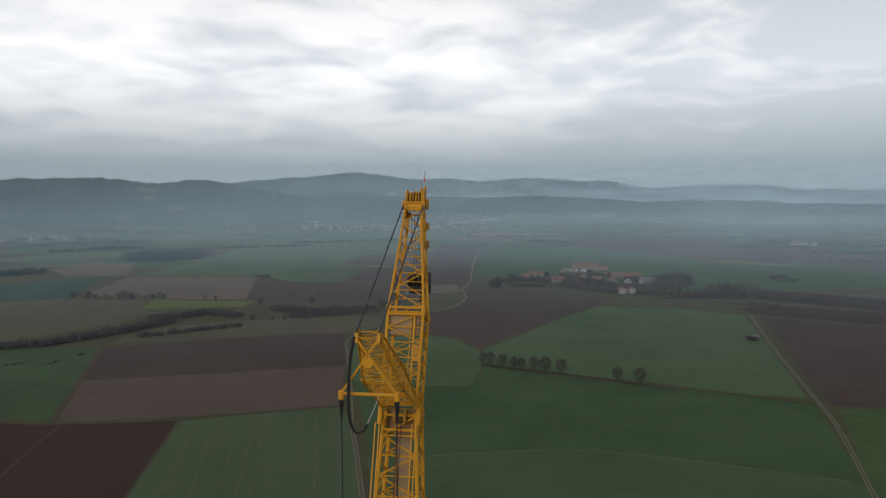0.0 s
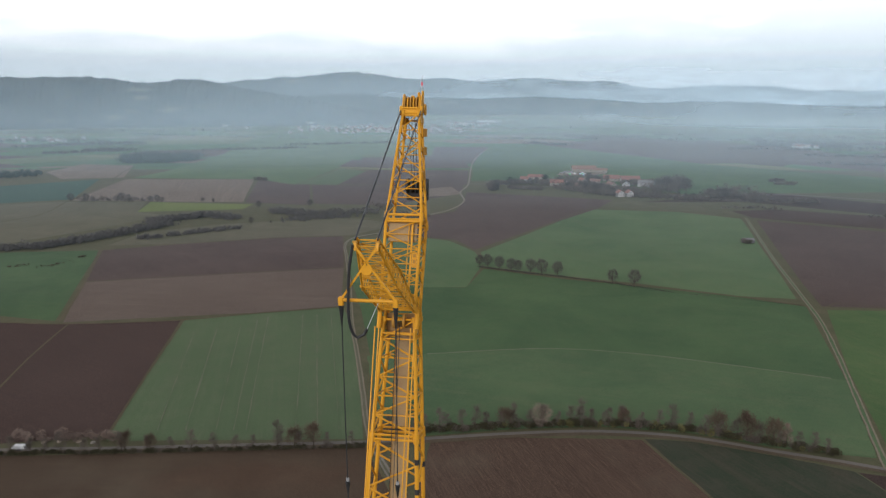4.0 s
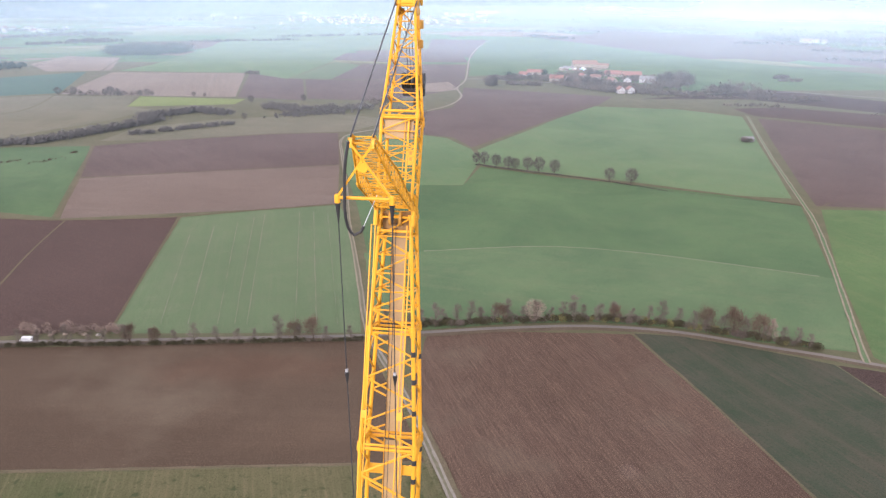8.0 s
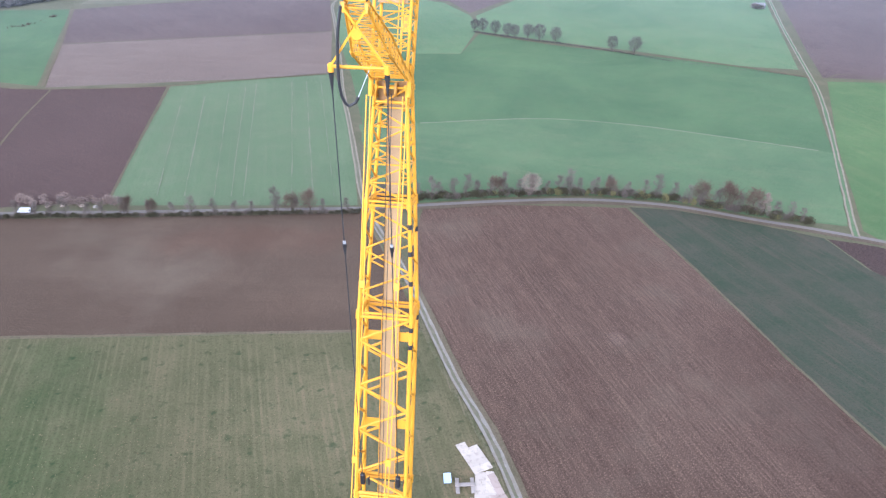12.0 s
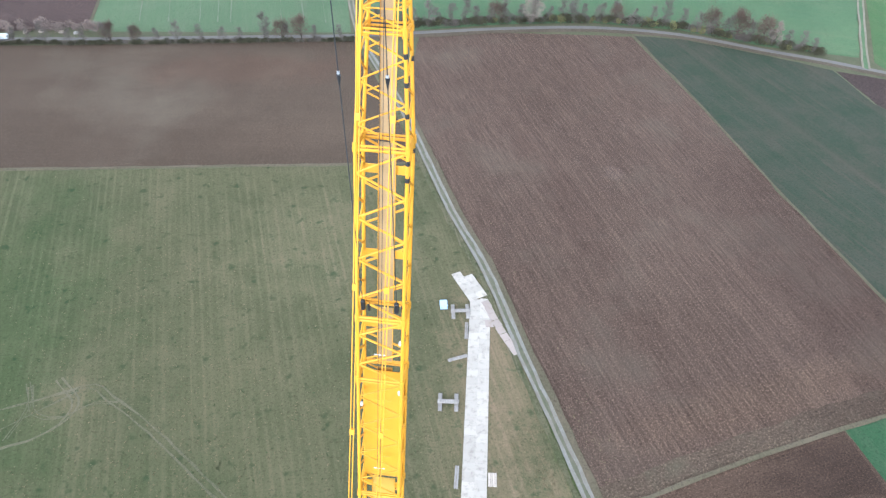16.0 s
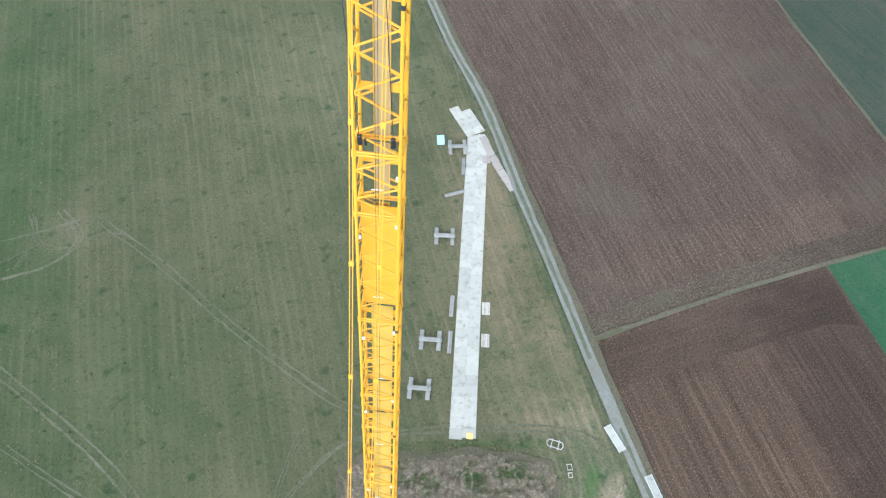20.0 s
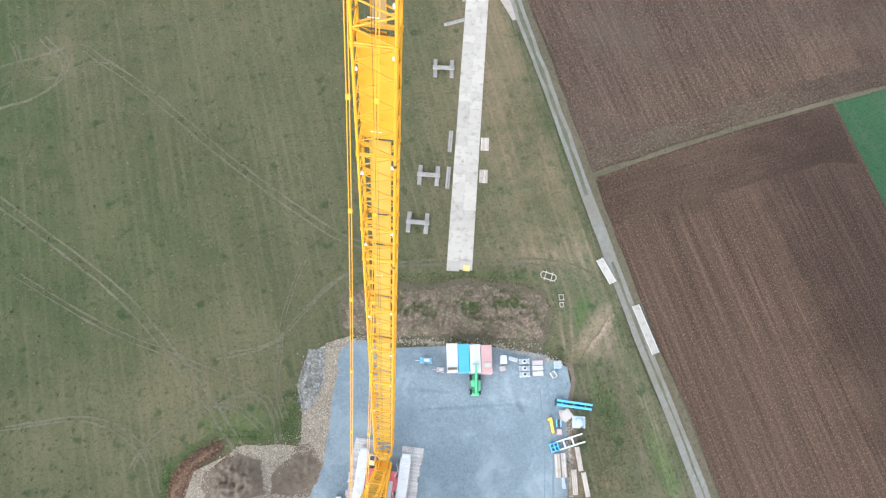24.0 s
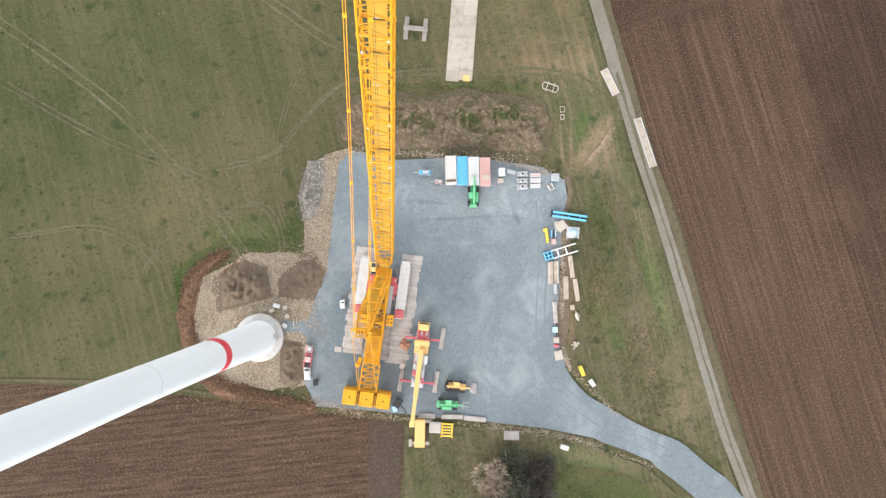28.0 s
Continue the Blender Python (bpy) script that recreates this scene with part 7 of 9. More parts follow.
# things along the pad's far edge
beam = thing("spreader_beam", "pair of bright blue steel spreader beams", "beam", pose(32.9, 12.5, ZP, 0, 0, -8))
for y in (-0.45, 0.45):
    b = part("girder", Geo().box((0.1 * y, y, 0.45), (7.8, 0.42, 0.7), 0, 0.05), BLUE_PAINT, beam)
    part("end_plate", Geo().box((-3.9, y, 0.45), (0.3, 0.5, 0.8), 0, 0.04), BLACK, b)
for x in (-2.5, 0, 2.5):
    part("tie", Geo().box((x, 0, 0.4), (0.2, 0.7, 0.3), 0, 0.02), BLUE_PAINT, beam)
pile = thing("sheet_stack", "stack of crooked pale plywood sheets", "plywood", pose(31.0, 10.5, ZP))
for k, a in enumerate((5, 22, 40)):
    part("sheet", Geo().box((0.15 * k - 0.1, -0.1 * k, 0.1 + 0.1 * k), (2.3, 2.0, 0.09), a, 0.0), BEIGE, pile)
yb = thing("lifting_beam", "yellow steel lifting beam with a hook end", "beam", pose(28.0, 8.2, ZP, 0, 0, 8))
part("girder", Geo().box((0, -0.2, 0.3), (0.55, 2.8, 0.55), 0, 0.08), SIGNAL_YELLOW, yb)
part("hook_end", Geo().box((-0.2, 1.35, 0.35), (0.9, 0.5, 0.6), 20, 0.08), SIGNAL_YELLOW, yb)
rk = thing("hose_rack", "rack of blue and dark hoses above a pink crate", "rack", pose(29.5, 8.0, ZP))
for k in range(3):
    part("tube", Geo().tube((-0.5 + 0.45 * k, -0.1, 0.4), (-0.45 + 0.45 * k, 1.4, 0.4), 0.12, 8), (BLUE_PAINT, BLACK, PALE_BLUE)[k], rk)
part("tray", Geo().box((0, -1.1, 0.3), (1.0, 1.1, 0.5), 0, 0.05), RUST_PINK, rk)
cv = thing("covered_machine", "machine under a pale blue tarpaulin on a square base", "tarpaulin", pose(33.8, 8.9, 0.205, 0, 0, -4))
part("base", Geo().box((0, 0, 0.1), (2.8, 2.5, 0.2), 0, 0.03), GREY, cv)
g = Geo()
rings = []
for k, (zz, f_) in enumerate(((0.2, 1.0), (0.7, 0.92), (1.1, 0.66), (1.25, 0.25))):
    rings.append([(0.95 * f_ * math.cos(a) * (1 + 0.13 * noise.noise(Vector((a * 2, zz * 3, 5)))), 0.9 * f_ * math.sin(a) * (1 + 0.13 * noise.noise(Vector((a * 2, zz * 3, 9)))), zz) for a in (2 * math.pi * i / 18 for i in range(18))])
part("tarpaulin", g.loft(rings), PALE_BLUE, cv)
part("tyre", Geo().disc((0.7, -1.25, 0.35), (0, 1, 0), 0.35, 0.25), BLACK, cv)
lad = thing("lifting_frame", "white and blue ladder-like steel frame lying askew", "frame", pose(31.0, 4.6, ZP, 0, 0, 17))
for s in (-0.85, 0.85):
    part("rail", Geo().box((0.9, s, 0.3), (5.8, 0.28, 0.4), 0, 0.04), WHITE_PAINT, lad)
for x in (-0.6, 1.3):
    part("rung", Geo().box((x, 0, 0.3), (0.3, 1.5, 0.34), 0, 0.03), WHITE_PAINT, lad)
for x in (-3.6, -2.8, -2.0):
    part("blue_rung", Geo().box((x, 0, 0.34), (0.2, 1.7, 0.4), 0, 0.03), BLUE_PAINT, lad)
for s in (-0.8, 0.0, 0.8):
    part("blue_rail", Geo().box((-2.8, s, 0.36), (1.9, 0.2, 0.4), 0, 0.03), BLUE_PAINT, lad)
sleeper(28.85, 0.1, ZP, 4.8, 1.15, 1, 0.3, "two pale timber mats side by side", TIMBER_NEW, 2)
sleeper(30.1, 0.15, ZP, 4.9, 1.0, 1, 0.3, "pale timber mat with dark joints", TIMBER_NEW, 2)
sleeper(33.4, 1.4, 0.215, 4.9, 1.0, 7, 0.3, "pale timber mat on the grass edge", TIMBER_NEW, 3)
sleeper(34.5, -3.7, 0.205, 4.9, 1.0, 8, 0.3, "pale timber mat on rough grass", TIMBER_NEW, 2)
sleeper(32.2, -3.2, 0.215, 5.0, 1.15, 1, 0.3, "pale timber mat on bare earth", TIMBER_NEW, 3)
sleeper(29.8, -8.6, ZP, 4.7, 0.9, 4, 0.3, "weathered grey timber mat at the pad edge", TIMBER, 2)
for k, (x, y, s, m, l) in enumerate(((29.8, -3.4, (0.7, 2.2, 0.6), STEEL, "bundle of steel plates and chains"), (29.7, -12.3, (1.0, 1.2, 0.8), PALE_BLUE, "pale blue box at the pad edge"), (30.0, -14.6, (1.1, 1.2, 0.6), BEIGE, "brown crate at the pad edge"), (30.5, -17.9, (1.7, 2.0, 0.4), BEIGE, "stack of offcut boards"), (33.6, -7.5, (0.8, 1.1, 0.5), TIMBER_NEW, "small wooden box on the grass"), (35.6, -21.3, (0.8, 2.2, 0.4), SIGNAL_YELLOW, "yellow steel barrier lying on grass"), (37.8, -23.9, (0.9, 1.6, 0.6), WHITE_PAINT, "white box lying on grass"))):
    crate("crate", l, x, y, ZP if x < 31 else 0.203, s, (3, 2, 5, 12, 4, 22, 35)[k], m)
one("red_canister", Geo().disc((0, 0, 0.25), (0, 1, 0), 0.35, 1.0, 14), CRANE_RED, "red fuel canister on the slate", "canister", pose(30.0, -15.8, ZP + 0.1, 0, 0, 80))
g = Geo()
g.loft([[(0.55 * math.sin(math.pi * s) * q, -1.2 + 2.4 * s, zz) for s in [i / 10 for i in range(11)] for q in ((1,) if True else ())] for zz in (0.05, 0.4)], caps=False, close=False)
g.loft([[(w_ * 0.5 * math.sin(math.pi * i / 10) + 0.0, -1.2 + 0.24 * i, z_) for w_, z_ in ((-1, 0.1), (0, 0.45), (1, 0.1))] for i in range(11)], caps=False, close=False)
one("upturned_boat_hull", g, BEIGE, "pale boat-shaped cover lying on rough grass", "cover", pose(34.7, -9.4, 0.203, 0, 0, 18))
pp = thing("wood_scrap_heap", "splayed heap of pale broken boards", "boards", pose(34.3, -15.8, 0.203))
for k in range(7):
    a = k * 23 + (90 if k % 3 == 0 else 0)
    part("board", Geo().box((0.35 * math.cos(radians(a)), 0.35 * math.sin(radians(a)), 0.12 + 0.05 * k), (1.3, 0.28, 0.06), a + 20, 0.0), (BEIGE, TIMBER_NEW)[k % 2], pp)

# left edge of the pad
van = thing("small_van", "small white utility vehicle with dark windscreen", "van", pose(-16.4, -6.8, ZP, 0, 0, 3))
part("body", Geo().box((0, 0, 0.85), (1.15, 1.9, 0.9), 0, 0.15, 0.95), WHITE_PAINT, van)
part("windscreen", Geo().box((0.05, 0.35, 1.32), (0.7, 0.3, 0.06), 0, 0.02), GLASS, van)
wheels(van, [(s * 0.55, yy) for s in (-1, 1) for yy in (-0.6, 0.6)], 0.28, 0.18)
trailer(-23.5, -16.4, 80, RUST_PINK, "brown flat trailer with scattered gear", (1.5, 1.7))
t = thing("pickup_car", "dark red pickup car with open bed", "car", pose(-23.7, -18.8, ZP, 0, 0, -8))
part("body", Geo().box((0, 0, 0.7), (1.6, 3.2, 0.6), 0, 0.18), CRANE_RED, t)
part("cabin", Geo().box((0, 0.3, 1.2), (1.4, 1.4, 0.6), 0, 0.2, 0.85), RUST_PINK, t)
part("windscreen", Geo().box((0, 0.85, 1.3), (1.15, 0.3, 0.35), 0, 0.05), GLASS, t)
part("bed", Geo().box((0, -1.0, 1.02), (1.2, 1.0, 0.06), 0, 0.0), BLACK, t)
wheels(t, [(s * 0.72, yy) for s in (-1, 1) for yy in (-1.0, 1.0)], 0.33, 0.22)
t = thing("white_car", "white estate car parked at the pad corner", "car", pose(-23.8, -21.6, ZP, 0, 0, 4))
part("body", Geo().box((0, 0, 0.65), (1.4, 2.8, 0.6), 0, 0.2), WHITE_PAINT, t)
part("cabin", Geo().box((0, -0.2, 1.15), (1.2, 1.9, 0.5), 0, 0.18, 0.85), WHITE_PAINT, t)
part("windscreen", Geo().box((0, 0.75, 1.18), (1.0, 0.35, 0.3), 0, 0.05), GLASS, t)
wheels(t, [(s * 0.64, yy) for s in (-1, 1) for yy in (-0.9, 0.9)], 0.3, 0.2)
crate("generator", "small black generator on the slate", -22.1, -23.6, ZP, (0.9, 1.2, 0.8), 5, BLACK, BLACK, "generator")
lb = thing("ladder", "pale wooden ladder lying on rubble", "ladder", pose(-26.6, -11.0, 0.21, 0, 0, 5))
for s in (-0.35, 0.35):
    part("rail", Geo().box((s, 0, 0.1), (0.1, 2.4, 0.1), 0, 0.0), TIMBER_NEW, lb)
for k in range(4):
    part("rung", Geo().box((0, -0.9 + 0.6 * k, 0.1), (0.8, 0.1, 0.08), 0, 0.0), TIMBER_NEW, lb)
for x, y, a, sz, m in ((-30.6, -7.2, -15, (1.4, 0.8, 0.5), WHITE_PAINT), (-28.8, -7.6, 30, (0.9, 0.8, 0.5), BEIGE), (-28.3, -9.4, -25, (0.9, 0.8, 0.5), BEIGE), (-31.6, -8.2, 20, (1.0, 0.7, 0.5), TIMBER_NEW), (-28.9, -11.5, -35, (1.0, 0.9, 0.3), CONCRETE)):
    crate("crate", "pale packing case beside the tower", x, y, 0.212, sz, a, m)

# ---- the assisting mobile crane ----
mc = thing("mobile_crane", "red and white mobile crane with pale yellow boom and outriggers", "mobile crane", pose(0.4, -17.9, ZP, 0, 0, -6.5))
part("carrier", Geo().box((0, -0.6, 1.1), (2.6, 12.2, 0.7), 0, 0.12), WHITE_PAINT, mc)
part("front_deck", Geo().box((0, 4.7, 1.5), (2.4, 2.4, 0.5), 0, 0.1), CRANE_RED, mc)
ca = part("driver_cab", Geo().box((0, 6.5, 1.7), (2.5, 1.9, 1.9), 0, 0.25, 0.95), YELLOW_PAINT, mc)
part("windscreen", Geo().box((0, 7.45, 2.0), (2.1, 0.12, 0.9), 0, 0.03), GLASS, ca)
part("roof_bar", Geo().box((0, 7.1, 2.72), (2.1, 0.3, 0.12), 0, 0.03), BLACK, ca)
for k in range(4):
    part("deck_box", Geo().box((-0.75 + 0.5 * k, 4.6 + 0.3 * (k % 2), 1.85), (0.36, 0.8, 0.3), 0, 0.04), (CRANE_RED, GREY)[k % 2], mc)
tt = part("turntable", Geo().box((0, 2.0, 2.0), (3.0, 2.8, 1.0), 0, 0.4), YELLOW_PAINT, mc)
part("counterweight", Geo().box((0, 2.9, 2.4), (3.3, 1.3, 1.1), 0, 0.3), YELLOW_PAINT, mc)
part("hoist_drum", Geo().disc((0, 1.0, 2.9), (1, 0, 0), 0.42, 0.9, 18), ROPE, tt)
for k in range(6):
    part("carrier_box", Geo().box(((-0.95, 0.95)[k % 2], -2.2 - 1.5 * (k // 2), 1.62), (0.6, 1.1, 0.35), 0, 0.05), (GREY, STEEL, CRANE_RED)[k % 3], mc)
part("hose_tray", Geo().box((0.45, -3.4, 1.52), (0.25, 3.6, 0.12), 0, 0.03), BLACK, mc)
for s in (-1.2, 1.2):
    part("deck_rail", Geo().box((s, -0.6, 1.55), (0.08, 11.6, 0.2), 0, 0.02), CRANE_RED, mc)
part("crane_cab", Geo().box((1.15, -0.6, 2.3), (0.8, 2.0, 1.5), 0, 0.15, 0.95), WHITE_PAINT, mc)
part("cab_glass", Geo().box((1.15, -1.5, 2.5), (0.66, 0.16, 0.9), 0, 0.03), GLASS, mc)
bm_ = part("telescopic_boom", Geo().bar((0, 1.6, 3.1), (-0.1, -8.5, 3.9), 0.95, 1.0, (1, 0, 0)), YELLOW_PAINT, mc)
part("boom_stage", Geo().bar((-0.08, -8.0, 3.86), (-0.15, -13.4, 4.3), 0.74, 0.8, (1, 0, 0)), YELLOW_PAINT, bm_)
part("boom_head", Geo().box((-0.15, -13.9, 4.2), (1.1, 1.3, 0.9), 0, 0.12), YELLOW_PAINT, bm_)
for s in (-0.3, 0.15):
    part("head_sheave", Geo().disc((s, -14.3, 4.2), (1, 0, 0), 0.4, 0.15), GREY, bm_)
for y in (3.7, -5.6):
    for s in (-1, 1):
        og = part("outrigger", Geo().box((s * 2.3, y, 1.0), (3.0, 0.4, 0.4), 0, 0.04), CRANE_RED, mc, "red extended outrigger beam")
        part("jack", Geo().tube((s * 3.6, y, 0.3), (s * 3.6, y, 1.1), 0.14, 10), CRANE_RED, og)
wheels(mc, [(s * 1.15, yy) for s in (-1, 1) for yy in (5.6, 3.0, -2.2, -4.0)], 0.6, 0.45)
for x, y, L in ((4.3, 4.1, 4.6), (4.0, -5.3, 4.6), (-3.6, -5.9, 4.6)):
    m = mc.matrix_basis @ pose(x, y, 0)
    sleeper(m.translation.x, m.translation.y, ZP, L, 0.95, -9, 0.3, "grey timber pad under an outrigger", TIMBER, 2)
one("crumpled_tarpaulin", Geo().loft([[(r_ * math.cos(a) * (1 + 0.35 * math.cos(4 * a) + 0.4 * noise.noise(Vector((a * 1.5, r_, 1)))), 1.5 * r_ * math.sin(a) * (1 + 0.3 * noise.noise(Vector((a * 2, r_, 7)))), z_ + 0.15 * math.sin(5 * a) * (r_ < 1)) for a in (2 * math.pi * i / 20 for i in range(20))] for r_, z_ in ((1.0, 0.02), (0.8, 0.4), (0.45, 0.6), (0.12, 0.75))]), RUST, "rust-coloured crumpled tarpaulin beside the crane", "tarpaulin", pose(-3.0, -15.6, ZP, 0, 0, 12))
crate("crate", "open pink crate beside the outrigger", -3.5, -20.2, ZP, (1.0, 1.3, 0.5), -30, RUST_PINK, BEIGE)

# south edge of the pad
bx = thing("ballast_box", "long pale yellow steel box resting on timbers", "steel box", pose(0.35, -34.4, 0.2, 0, 0, -1))
part("body", Geo().box((0, 0, 0.95), (2.2, 5.8, 1.4), 0, 0.1), YELLOW_PAINT, bx)
for y in (-2.3, 2.4):
    part("bearer", Geo().box((0.4 if y > 0 else -0.1, y, 0.14), (4.4, 0.7, 0.26), 0, 0.03), TIMBER, bx)
part("stack", Geo().box((-2.0, -2.2, 0.3), (0.7, 1.6, 0.5), 0, 0.05), TIMBER, bx)
cr_ = thing("concrete_block", "pale square concrete tray", "block", pose(3.6, -33.3, 0.205, 0, 0, -3))
part("base", Geo().box((0, 0, 0.4), (2.5, 2.3, 0.7), 0, 0.08), CONCRETE, cr_)
part("inset", Geo().box((0, 0, 0.8), (1.9, 1.7, 0.1), 0, 0.03), BEIGE, cr_)
yr = thing("yellow_rack", "yellow steel rack with dark slots", "rack", pose(6.2, -33.9, 0.205, 0, 0, -4))
part("base", Geo().box((0, 0, 0.25), (2.5, 2.9, 0.3), 0, 0.05), SIGNAL_YELLOW, yr)
for k in range(4):
    part("slot", Geo().box((0, -0.95 + 0.62 * k, 0.42), (1.8, 0.26, 0.06), 0, 0.0), BLACK, yr)
for i in (-1, 1):
    for j in (-1, 1):
        part("post", Geo().box((i * 1.2, j * 1.4, 0.5), (0.26, 0.26, 0.9), 0, 0.03), SIGNAL_YELLOW, yr)
sleeper(20.2, -35.2, 0.205, 1.9, 3.3, -1, 0.35, "grey timber mat on the lower bank", TIMBER, 3)
for x, y, a, L in ((7.3, -31.1, 89, 4.6), (12.3, -31.6, 84, 4.7), (1.8, -30.9, 88, 3.6)):
    sleeper(x, y, ZP, L, 1.0, a, 0.35, "weathered grey timber mat on the pad edge", TIMBER, 4)
crate("white_cabinet", "white electrical cabinet on the bank", 31.6, -37.7, 0.205, (1.7, 0.9, 1.1), -18, WHITE_PAINT, WHITE_PAINT, "cabinet")
dr = thing("black_skip", "black open skip tilted beside the ballast", "skip", pose(-4.4, -27.9, ZP, 0, 0, -32))
part("tub", Geo().loft([[(-0.55, -0.75, 0.1), (0.55, -0.75, 0.1), (0.55, 0.75, 0.1), (-0.55, 0.75, 0.1)], [(-0.8, -1.05, 0.9), (0.8, -1.05, 0.9), (0.8, 1.05, 0.9), (-0.8, 1.05, 0.9)]]), BLACK, dr)
part("liner", Geo().box((0, 0, 0.9), (1.2, 1.6, 0.05), 0, 0.0), ROPE, dr)
crate("tank", "pale blue plastic tank lying on slate", -5.1, -29.3, ZP, (0.9, 1.2, 0.7), 20, PALE_BLUE, PALE_BLUE, "tank")
one("hose", Geo().path(curve_through([(-4.0, -28.6, 0.06), (-3.2, -29.4, 0.06), (-2.6, -30.2, 0.06), (-3.2, -30.6, 0.06)], 0.15), 0.06, 6), BLACK, "black hose trailing over the slate", "hose", pose(0, 0, ZP))


# ---- stones along the edges ----
def stones(name, label, spots, count, smin, smax, mat, z):
    """Loose broken stones: small uneven blocks strewn about stretches of ground."""
    g = Geo()
    for _ in range(count):
        (x0, y0), (x1, y1), spread = random.choice(spots)
        s = random.random()
        x, y = x0 + (x1 - x0) * s + random.gauss(0, spread), y0 + (y1 - y0) * s + random.gauss(0, spread)
        r = random.uniform(smin, smax) * random.choice((0.6, 0.8, 1, 1.4))
        a = random.uniform(0, 6.3)
        lo = [(x + r * math.cos(a + q) * random.uniform(0.7, 1.2), y + r * math.sin(a + q) * random.uniform(0.6, 1.1), z) for q in (0, 1.25, 2.5, 3.8, 5.0)]
        g.loft([lo, [(x + (p[0] - x) * 0.6, y + (p[1] - y) * 0.6, z + r * random.uniform(0.4, 0.9)) for p in lo]])
    return one(name, g, mat, label, "stones", kind="stuff")


stones("pale_stones", "pale limestone rubble strewn round pad and tower", [((-24, 5), (-19, 22), 1.5), ((-46, -4), (-34, 2), 1.6), ((-44, -22), (-28, -24), 1.8), ((-24, -4), (-22, -14), 1.2), ((-47, -18), (-46, -2), 1.2), ((-15, 26.6), (5, 25.6), 0.4), ((16, 25.4), (31, 21.5), 0.4), ((15, -32.9), (40, -37), 0.5), ((-24, -27), (-12, -30.6), 0.6), ((-20, 3), (-30, 3), 1.5), ((31.3, -10), (31.6, 8), 0.3)], 8000, 0.05, 0.13, STONE, 0.21)
stones("red_stones", "reddish stones on the earth bank", [((-51, -8), (-48, 0), 0.7), ((-48, 0), (-42, 4), 0.7), ((-50, -10), (-47, -20), 0.7), ((-46, -22), (-34, -27), 0.8), ((-34, -27), (-23, -29), 0.7)], 4500, 0.08, 0.24, RED_EARTH, 0.4)
stones("rubble_heap", "grey broken concrete rubble in a heap", [((-25, 13), (-23.2, 22.5), 0.9)], 900, 0.08, 0.2, GREY_RUBBLE, 0.212)
stones("bank_stones", "pale stones and clods along the access road edge", [((8, -32.6), (30, -34.6), 0.35), ((30, -34.6), (52, -42.4), 0.35), ((31.2, -16), (33, -21), 0.3), ((33, -21), (44, -31.3), 0.3), ((31.4, -8), (31.9, 12), 0.4), ((-14, -30.4), (0, -31.6), 0.4), ((-15, 27), (26, 25.4), 0.35)], 2200, 0.05, 0.14, STONE, 0.21)
# ---- trees and hedges ----


